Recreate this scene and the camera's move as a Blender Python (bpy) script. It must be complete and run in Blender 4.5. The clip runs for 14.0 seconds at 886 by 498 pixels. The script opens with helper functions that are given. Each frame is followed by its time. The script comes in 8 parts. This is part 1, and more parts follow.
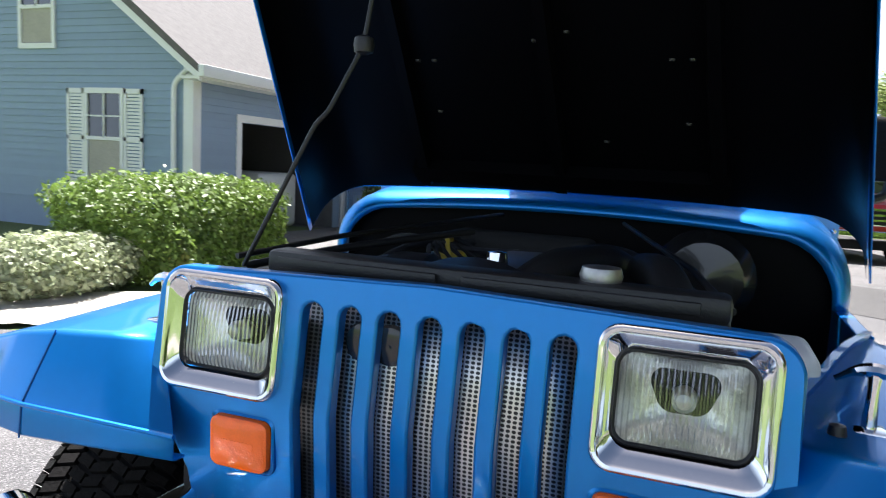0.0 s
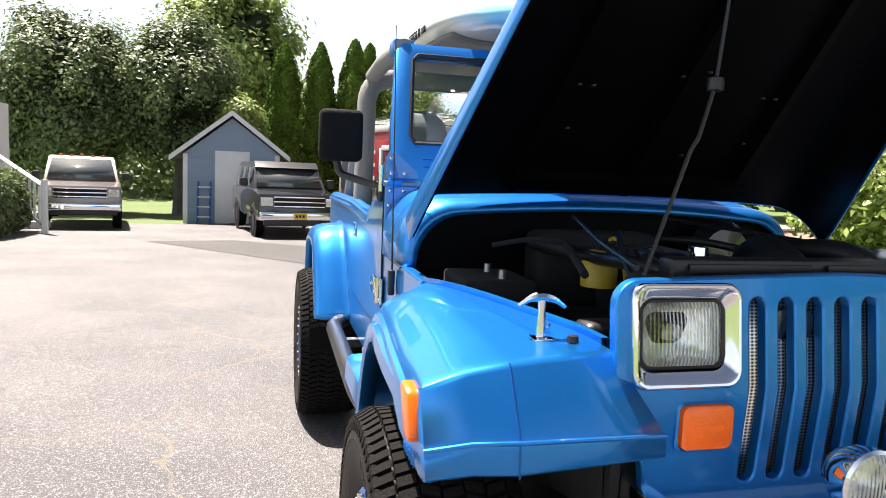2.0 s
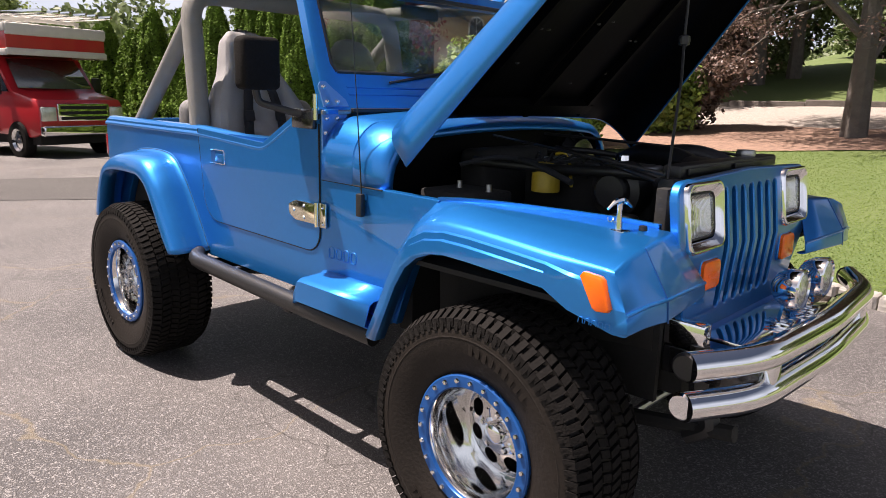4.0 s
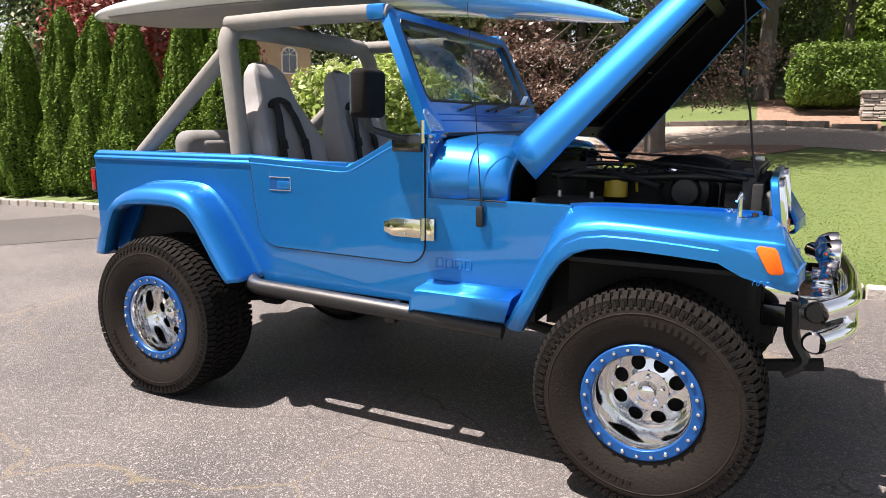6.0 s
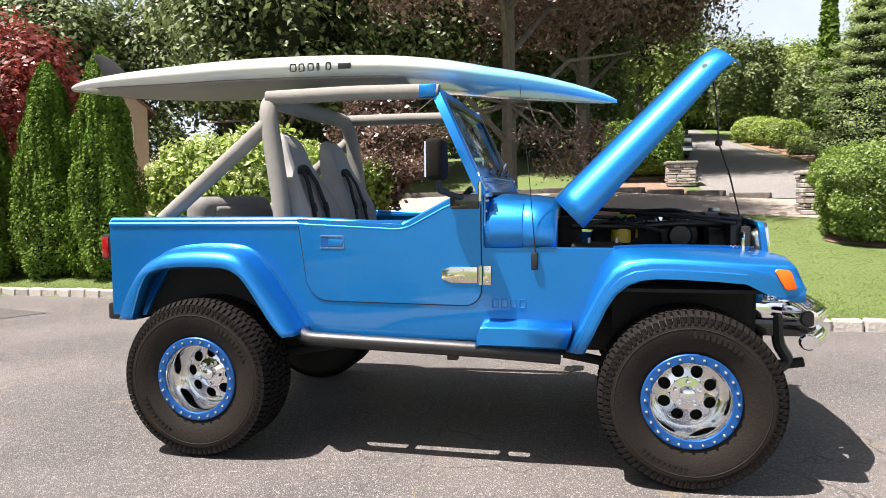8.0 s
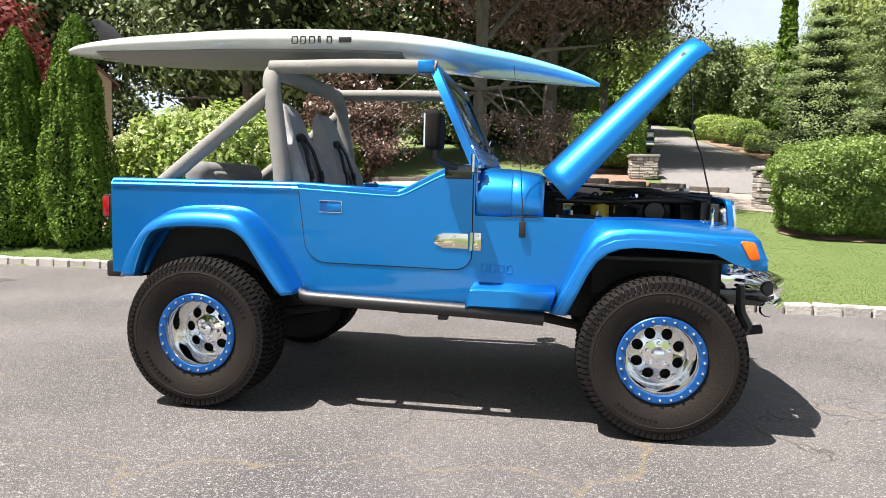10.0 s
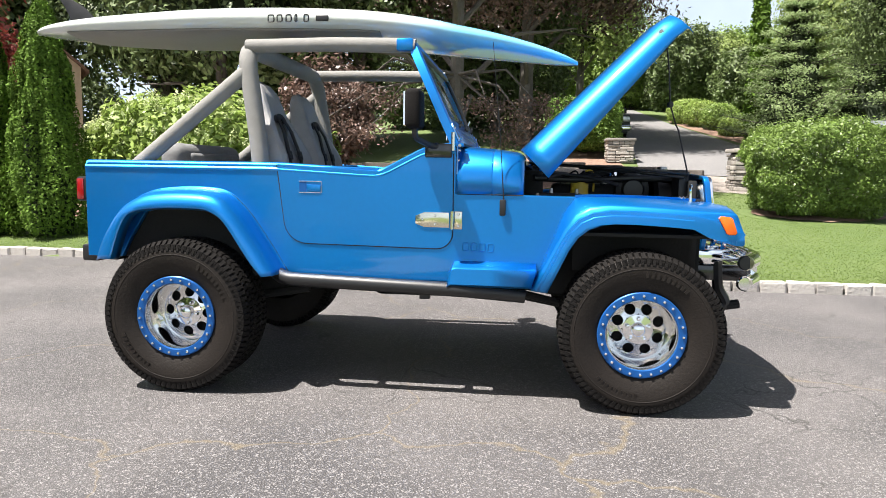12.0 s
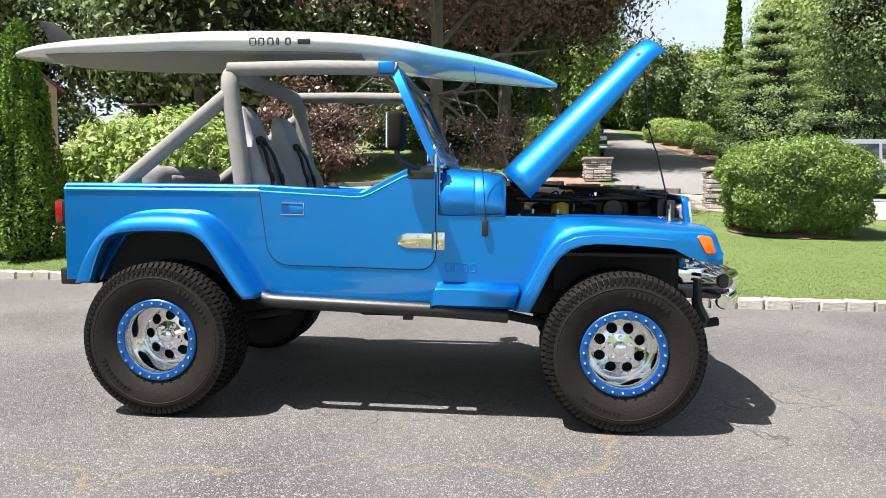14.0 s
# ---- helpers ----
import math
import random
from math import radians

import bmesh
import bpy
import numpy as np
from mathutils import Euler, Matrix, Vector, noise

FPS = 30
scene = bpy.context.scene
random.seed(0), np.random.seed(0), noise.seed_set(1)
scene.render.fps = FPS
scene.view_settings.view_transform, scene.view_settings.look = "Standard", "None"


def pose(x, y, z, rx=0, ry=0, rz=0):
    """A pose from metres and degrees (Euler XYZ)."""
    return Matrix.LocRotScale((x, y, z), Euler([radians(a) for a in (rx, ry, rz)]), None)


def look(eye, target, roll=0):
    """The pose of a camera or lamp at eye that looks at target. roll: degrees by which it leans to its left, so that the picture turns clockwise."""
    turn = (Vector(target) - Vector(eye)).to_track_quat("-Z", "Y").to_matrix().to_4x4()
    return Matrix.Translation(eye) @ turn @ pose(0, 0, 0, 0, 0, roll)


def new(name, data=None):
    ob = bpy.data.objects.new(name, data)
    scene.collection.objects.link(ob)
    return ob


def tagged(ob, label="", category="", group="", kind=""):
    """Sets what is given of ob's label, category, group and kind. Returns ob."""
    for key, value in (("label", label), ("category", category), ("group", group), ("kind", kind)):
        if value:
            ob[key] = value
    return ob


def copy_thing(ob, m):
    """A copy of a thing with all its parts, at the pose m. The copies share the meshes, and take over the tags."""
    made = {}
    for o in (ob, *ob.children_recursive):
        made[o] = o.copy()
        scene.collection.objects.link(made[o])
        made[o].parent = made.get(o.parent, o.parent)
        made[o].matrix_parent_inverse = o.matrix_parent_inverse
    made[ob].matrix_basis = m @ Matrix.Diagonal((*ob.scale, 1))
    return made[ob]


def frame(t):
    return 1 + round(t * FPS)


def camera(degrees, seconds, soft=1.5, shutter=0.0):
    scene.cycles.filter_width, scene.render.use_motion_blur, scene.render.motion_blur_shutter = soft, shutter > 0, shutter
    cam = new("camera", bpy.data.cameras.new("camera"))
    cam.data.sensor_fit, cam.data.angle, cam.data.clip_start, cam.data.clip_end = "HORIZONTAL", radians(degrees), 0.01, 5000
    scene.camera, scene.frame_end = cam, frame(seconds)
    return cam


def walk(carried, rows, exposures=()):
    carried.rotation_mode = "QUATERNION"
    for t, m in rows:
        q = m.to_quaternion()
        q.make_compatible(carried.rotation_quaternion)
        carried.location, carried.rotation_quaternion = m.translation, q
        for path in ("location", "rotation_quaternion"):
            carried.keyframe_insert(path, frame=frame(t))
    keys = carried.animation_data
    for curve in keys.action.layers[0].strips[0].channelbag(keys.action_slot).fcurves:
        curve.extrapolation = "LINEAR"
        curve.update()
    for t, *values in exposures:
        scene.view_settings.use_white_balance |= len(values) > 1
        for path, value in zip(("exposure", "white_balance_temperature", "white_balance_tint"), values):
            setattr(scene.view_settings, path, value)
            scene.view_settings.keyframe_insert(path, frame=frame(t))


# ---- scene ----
cam = camera(64.5, 14.0, soft=0.8, shutter=0.15)
PATH = [
    (0, (2.446, 0.358, 1.320), (0.587, -0.339, 1.080), 3.0),
    (0.5, (2.582, 0.124, 1.294), (0.625, -0.093, 0.942), 4.1),
    (1, (2.666, -0.255, 1.294), (0.685, -0.256, 1.021), 4.9),
    (1.5, (2.595, -0.659, 1.281), (0.627, -0.384, 1.057), 4.6),
    (2, (2.64, -1.098, 1.307), (0.716, -0.597, 1.094), 2.4),
    (2.5, (2.601, -1.443, 1.309), (0.796, -0.616, 1.064), 5.5),
    (3, (2.508, -1.707, 1.328), (0.844, -0.614, 1.137), 7.7),
    (3.4, (2.474, -1.957, 1.332), (0.9, -0.764, 1.018), 4.1),
    (3.5, (2.447, -2.024, 1.342), (0.941, -0.776, 0.925), 3.3),
    (3.7, (2.408, -2.104, 1.352), (0.983, -0.774, 0.903), 2.8),
    (5.8, (1.674, -3.058, 1.303), (0.729, -1.333, 0.940), -0.4),
    (6, (1.588, -3.166, 1.317), (0.698, -1.409, 0.964), 0.3),
    (6.5, (1.414, -3.448, 1.315), (0.66, -1.616, 1.037), -2.1),
    (7, (1.215, -3.644, 1.293), (0.516, -1.788, 1.040), -0.7),
    (7.5, (0.982, -3.773, 1.291), (0.421, -1.863, 1.097), -0.0),
    (8, (0.765, -3.913, 1.270), (0.345, -1.964, 1.116), -0.6),
    (8.2, (0.705, -3.965, 1.267), (0.332, -2.006, 1.119), -1.1),
    (10.5, (0.641, -4.169, 1.159), (0.335, -2.204, 0.952), 1.5),
    (11, (0.626, -4.169, 1.148), (0.298, -2.209, 0.927), 0.6),
    (11.5, (0.629, -4.171, 1.142), (0.334, -2.205, 0.923), 0.8),
    (12, (0.638, -4.171, 1.142), (0.393, -2.199, 0.919), 0.9),
    (12.5, (0.634, -4.191, 1.145), (0.431, -2.211, 0.940), 1.2),
    (13, (0.631, -4.192, 1.151), (0.433, -2.209, 0.987), 1.3),
    (13.5, (0.622, -4.187, 1.149), (0.416, -2.208, 0.943), 1.7),
    (14, (0.624, -4.186, 1.153), (0.435, -2.202, 0.984), 0.6),
]
walk(cam, [(t, look(eye, target, roll)) for t, eye, target, roll in PATH],
     exposures=[(0, 1.75, 6000, 12), (0.5, 2.12, 6100, 11), (1.0, 2.12, 6200, 11), (2.0, 1.78, 6650, 15), (2.8, 1.33, 6800, 19), (3.7, 1.1, 6950, 22), (6.0, 1.38, 6850, 19), (8.0, 1.45, 6700, 15), (14.0, 1.43, 6300, 11)])

# ---- world, sun, exposure ----
world = bpy.data.worlds.new("sky")
scene.world = world
world.use_nodes = True
wn = world.node_tree
sky = wn.nodes.new("ShaderNodeTexSky")
sky.sky_type = "NISHITA"
sky.sun_disc = False
SUN_DIR = Vector((-0.74, -0.50, 1.90)).normalized()
sky.sun_elevation = math.asin(SUN_DIR.z)
sky.sun_rotation = math.atan2(SUN_DIR.x, SUN_DIR.y)
sky.air_density, sky.dust_density, sky.ozone_density = 1.2, 5.0, 1.0
# pale summer haze towards the horizon
where, split, haze, veil = (wn.nodes.new(k) for k in ("ShaderNodeTexCoord", "ShaderNodeSeparateXYZ", "ShaderNodeMapRange", "ShaderNodeMix"))
veil.data_type = "RGBA"
haze.inputs["From Min"].default_value, haze.inputs["From Max"].default_value = 0.26, 0.56
haze.inputs["To Min"].default_value, haze.inputs["To Max"].default_value = 0.85, 0.0
toward, glow, tint, cloud, thin = (wn.nodes.new(k) for k in ("ShaderNodeVectorMath", "ShaderNodeMapRange", "ShaderNodeVectorMath", "ShaderNodeTexNoise", "ShaderNodeMapRange"))
toward.operation, tint.operation = "DOT_PRODUCT", "SCALE"
toward.inputs[1].default_value = (-0.83, -0.56, 0.0)
glow.inputs["From Min"].default_value, glow.inputs["From Max"].default_value = -0.6, 0.8
glow.inputs["To Min"].default_value, glow.inputs["To Max"].default_value = 1.3, 1.5
cloud.inputs["Scale"].default_value, cloud.inputs["Detail"].default_value = 4.0, 6
thin.inputs["From Min"].default_value, thin.inputs["From Max"].default_value = 0.42, 0.62
thin.inputs["To Min"].default_value, thin.inputs["To Max"].default_value = 0.95, 1.2
both_ = wn.nodes.new("ShaderNodeMath")
both_.operation = "MULTIPLY"
tint.inputs[0].default_value = (9.8, 11.4, 13.3)
wn.links.new(where.outputs["Generated"], toward.inputs[0]), wn.links.new(toward.outputs["Value"], glow.inputs["Value"])
wn.links.new(where.outputs["Generated"], cloud.inputs["Vector"]), wn.links.new(cloud.outputs["Fac"], thin.inputs["Value"])
wn.links.new(glow.outputs[0], both_.inputs[0]), wn.links.new(thin.outputs[0], both_.inputs[1])
wn.links.new(both_.outputs[0], tint.inputs["Scale"]), wn.links.new(tint.outputs[0], veil.inputs[7])
wn.links.new(where.outputs["Generated"], split.inputs[0]), wn.links.new(split.outputs["Z"], haze.inputs["Value"])
wn.links.new(haze.outputs[0], veil.inputs[0]), wn.links.new(sky.outputs[0], veil.inputs[6])
wn.links.new(veil.outputs[2], wn.nodes["Background"].inputs[0])
wn.nodes["Background"].inputs[1].default_value = 0.027
sun = new("sun", bpy.data.lights.new("sun", "SUN"))
sun.data.energy, sun.data.angle, sun.data.color = 5.0, radians(0.6), (1.0, 0.95, 0.87)
sun.matrix_world = look(SUN_DIR * 50, (0, 0, 0))


# ---- materials ----
def material(name, colour, rough=0.6, metal=0.0, vary=0.15, scale=6.0, bump=0.0, bump_scale=80.0, coat=0.0, island=False, leaf=0.0, spec=0.5, obj=False):
    """A surface with two scales of mottling, fine relief, and an optional clear coat or leaf translucency."""
    m = bpy.data.materials.new(name)
    m.use_nodes = True
    n, l = m.node_tree.nodes, m.node_tree.links
    b = n["Principled BSDF"]
    b.inputs["Roughness"].default_value, b.inputs["Metallic"].default_value = rough, metal
    b.inputs["Specular IOR Level"].default_value = spec
    b.inputs["Coat Weight"].default_value, b.inputs["Coat Roughness"].default_value = coat, 0.04
    pos = n.new("ShaderNodeTexCoord")
    big, fine = n.new("ShaderNodeTexNoise"), n.new("ShaderNodeTexNoise")
    big.inputs["Scale"].default_value, big.inputs["Detail"].default_value = scale, 5
    fine.inputs["Scale"].default_value, fine.inputs["Detail"].default_value = scale * 14, 3
    for t in (big, fine):
        l.new(pos.outputs["Object"], t.inputs["Vector"])
    add = n.new("ShaderNodeMath")
    add.operation = "ADD"
    l.new(big.outputs["Fac"], add.inputs[0]), l.new(fine.outputs["Fac"], add.inputs[1])
    source = add.outputs[0]
    low, high = 0.6, 1.4
    if island or obj:
        rnd = n.new("ShaderNodeObjectInfo" if obj else "ShaderNodeNewGeometry")
        mul = n.new("ShaderNodeMath")
        mul.operation = "MULTIPLY_ADD"
        l.new(rnd.outputs["Random" if obj else "Random Per Island"], mul.inputs[0])
        mul.inputs[1].default_value = 0.9
        l.new(add.outputs[0], mul.inputs[2])
        source, low, high = mul.outputs[0], 0.8, 2.1
    ramp = n.new("ShaderNodeMapRange")
    ramp.inputs["From Min"].default_value, ramp.inputs["From Max"].default_value = low, high
    ramp.inputs["To Min"].default_value, ramp.inputs["To Max"].default_value = 1 - vary, 1 + vary
    l.new(source, ramp.inputs["Value"])
    mix = n.new("ShaderNodeVectorMath")
    mix.operation = "SCALE"
    mix.inputs[0].default_value = colour
    l.new(ramp.outputs[0], mix.inputs["Scale"])
    l.new(mix.outputs[0], b.inputs["Base Color"])
    if bump:
        relief = n.new("ShaderNodeTexNoise")
        relief.inputs["Scale"].default_value, relief.inputs["Detail"].default_value = bump_scale, 4
        l.new(pos.outputs["Object"], relief.inputs["Vector"])
        bp = n.new("ShaderNodeBump")
        bp.inputs["Strength"].default_value, bp.inputs["Distance"].default_value = bump, 0.01
        l.new(relief.outputs["Fac"], bp.inputs["Height"])
        l.new(bp.outputs[0], b.inputs["Normal"])
    if leaf:
        tr, ms = n.new("ShaderNodeBsdfTranslucent"), n.new("ShaderNodeMixShader")
        l.new(mix.outputs[0], tr.inputs["Color"])
        ms.inputs[0].default_value = leaf
        l.new(b.outputs[0], ms.inputs[1]), l.new(tr.outputs[0], ms.inputs[2])
        l.new(ms.outputs[0], n["Material Output"].inputs["Surface"])
    return m


BLUE = material("blue metallic paint", (0.003, 0.195, 0.585), 0.38, 0.72, 0.04, 3.0, 0.02, 900, coat=0.6, spec=0.5)
BLUE.node_tree.nodes["Principled BSDF"].inputs["Coat Roughness"].default_value = 0.03
HINGE_PLATE = material("pale blue coated plate", (0.10, 0.27, 0.58), 0.35, 0.5, 0.06, 8.0, coat=0.6)
BLUE_RING = material("blue anodised", (0.010, 0.095, 0.34), 0.32, 0.4, 0.08, 9.0)
CHROME = material("chrome", (0.82, 0.82, 0.83), 0.06, 1.0, 0.04, 5.0)
POLISHED = material("polished aluminium", (0.80, 0.80, 0.79), 0.10, 1.0, 0.03, 6.0)
STEEL = material("dull steel", (0.42, 0.42, 0.42), 0.4, 1.0, 0.15, 12.0)
BRASS = material("stainless plate", (0.72, 0.68, 0.55), 0.14, 1.0, 0.06, 10.0)
RUBBER = material("tyre rubber", (0.010, 0.009, 0.0085), 0.85, 0.0, 0.35, 9.0, 0.3, 160, spec=0.13)
SIDEWALL = material("tyre sidewall", (0.0125, 0.0095, 0.0075), 0.6, 0.0, 0.35, 7.0, 0.2, 90, spec=0.25)
BLACK = material("black plastic", (0.012, 0.012, 0.013), 0.42, 0.0, 0.25, 12.0, 0.1, 200)
BLACK_GLOSS = material("black enamel", (0.010, 0.010, 0.011), 0.2, 0.0, 0.2, 10.0, coat=0.5)
MATT_BLACK = material("flat black underbody", (0.010, 0.010, 0.010), 0.85, 0.0, 0.3, 8.0, 0.2, 60)
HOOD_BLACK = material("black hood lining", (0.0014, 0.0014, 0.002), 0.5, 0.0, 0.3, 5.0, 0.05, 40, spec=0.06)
PADDING = material("grey bar padding", (0.225, 0.218, 0.205), 0.85, 0.0, 0.10, 18.0, 0.35, 420)
SEAT = material("grey seat vinyl", (0.29, 0.285, 0.29), 0.75, 0.0, 0.10, 16.0, 0.3, 500)
SEAT_DARK = material("dark grey seat cloth", (0.19, 0.19, 0.19), 0.85, 0.0, 0.15, 20.0, 0.3, 500)
STRAP = material("black webbing", (0.010, 0.011, 0.016), 0.8, 0.0, 0.2, 30.0, 0.3, 600)
AIR_LID = material("grey painted lid", (0.12, 0.12, 0.115), 0.45, 0.3, 0.12, 12.0)
AMBER = material("amber lens", (1.0, 0.15, 0.003), 0.25, 0.0, 0.10, 40.0, 0.12, 220, coat=0.4, spec=0.4)
RED_LENS = material("red lens", (0.30, 0.006, 0.008), 0.2, 0.0, 0.1, 40.0, coat=0.6)
LAMP_GLASS = material("fluted lamp glass", (0.66, 0.67, 0.63), 0.16, 0.62, 0.30, 10.0, 0.0, 38, coat=0.9)
WHITE_PAINT = material("white paint", (0.78, 0.78, 0.76), 0.5, 0.0, 0.05, 3.0)
BOARD_GREY = material("grey board deck", (0.20, 0.19, 0.17), 0.5, 0.0, 0.10, 6.0)
SIDING = material("blue-grey clapboard", (0.255, 0.335, 0.44), 0.6, 0.0, 0.07, 5.0, 0.15, 40, obj=True)
SHINGLE = material("grey roof shingle", (0.14, 0.13, 0.125), 0.9, 0.0, 0.22, 9.0, 0.6, 40)
BARK = material("tree bark", (0.115, 0.10, 0.088), 0.95, 0.0, 0.35, 7.0, 1.0, 22)
MULCH = material("bark mulch", (0.23, 0.145, 0.105), 0.95, 0.0, 0.6, 12.0, 1.0, 50)
STONE = material("granite kerb stone", (0.34, 0.32, 0.295), 0.9, 0.0, 0.28, 11.0, 0.8, 45, obj=True)
FIELDSTONE = material("stacked fieldstone", (0.34, 0.31, 0.275), 0.9, 0.0, 0.5, 9.0, 0.8, 40, obj=True)
CONCRETE = material("pale paving", (0.42, 0.39, 0.34), 0.9, 0.0, 0.15, 3.0, 0.4, 60)
PLATE_YELLOW = material("yellow plastic", (0.50, 0.36, 0.03), 0.45, 0.0, 0.15, 20.0)
DARK_GLASS = material("dark window glass", (0.02, 0.025, 0.028), 0.04, 0.0, 0.2, 2.0, coat=1.0)
# windshield base colour lightened in place of a bright sky reflection
PALED_GLASS = material("car glass paled for sky reflection", (0.075, 0.085, 0.085), 0.05, 0.0, 0.25, 1.5, coat=1.0)
GREEN_YEW = material("arborvitae leaf", (0.098, 0.172, 0.022), 0.7, 0.0, 0.5, 3.0, island=True, leaf=0.15, spec=0.15)
# near-black green: shade inside the crowns put into the colour
SHADE_CORE = material("dark crown shade", (0.013, 0.022, 0.006), 0.9, 0.0, 0.5, 6.0, 1.0, 25)
GREEN_BUSH = material("hedge leaf", (0.185, 0.27, 0.055), 0.5, 0.0, 0.5, 3.0, island=True, leaf=0.3)
GREEN_PRIVET = material("privet leaf", (0.142, 0.215, 0.042), 0.45, 0.0, 0.55, 3.0, island=True, leaf=0.25)
GREEN_HEDGE = material("dark hedge leaf", (0.115, 0.195, 0.030), 0.55, 0.0, 0.5, 3.0, island=True, leaf=0.25, spec=0.3)
GREEN_PALE = material("hydrangea leaf", (0.27, 0.36, 0.085), 0.5, 0.0, 0.5, 3.0, island=True, leaf=0.35)
GREEN_TREE = material("tree leaf", (0.128, 0.174, 0.062), 0.5, 0.0, 0.6, 1.0, island=True, leaf=0.3)
GREEN_LIGHT = material("light tree leaf", (0.28, 0.35, 0.11), 0.5, 0.0, 0.5, 1.0, island=True, leaf=0.5)
GREEN_PINE = material("white pine needles", (0.235, 0.31, 0.13), 0.6, 0.0, 0.35, 1.0, island=True, leaf=0.45)
PURPLE_LEAF = material("copper beech leaf", (0.150, 0.098, 0.078), 0.38, 0.0, 0.75, 1.0, island=True, leaf=0.35)
RED_LEAF = material("red maple leaf", (0.22, 0.045, 0.035), 0.5, 0.0, 0.5, 1.0, island=True, leaf=0.35)
CREAM_LEAF = material("variegated leaf", (0.42, 0.46, 0.28), 0.55, 0.0, 0.45, 2.0, island=True, leaf=0.3)
FLOWER = material("cream flower head", (0.50, 0.56, 0.27), 0.7, 0.0, 0.3, 4.0, island=True, leaf=0.2)
GRASS_BLADE = material("grass blade", (0.165, 0.232, 0.058), 0.7, 0.0, 0.25, 1.0, island=True, leaf=0.5)


flute_nodes, flute_links = LAMP_GLASS.node_tree.nodes, LAMP_GLASS.node_tree.links
flutes, where, ridge = flute_nodes.new("ShaderNodeTexWave"), flute_nodes.new("ShaderNodeTexCoord"), flute_nodes.new("ShaderNodeBump")
flutes.bands_direction = "Y"
flutes.inputs["Scale"].default_value, flutes.inputs["Distortion"].default_value = 30.0, 1.5
ridge.inputs["Strength"].default_value, ridge.inputs["Distance"].default_value = 0.5, 0.004
flute_links.new(where.outputs["Object"], flutes.inputs["Vector"])
flute_links.new(flutes.outputs["Fac"], ridge.inputs["Height"])
flute_links.new(ridge.outputs[0], flute_nodes["Principled BSDF"].inputs["Normal"])


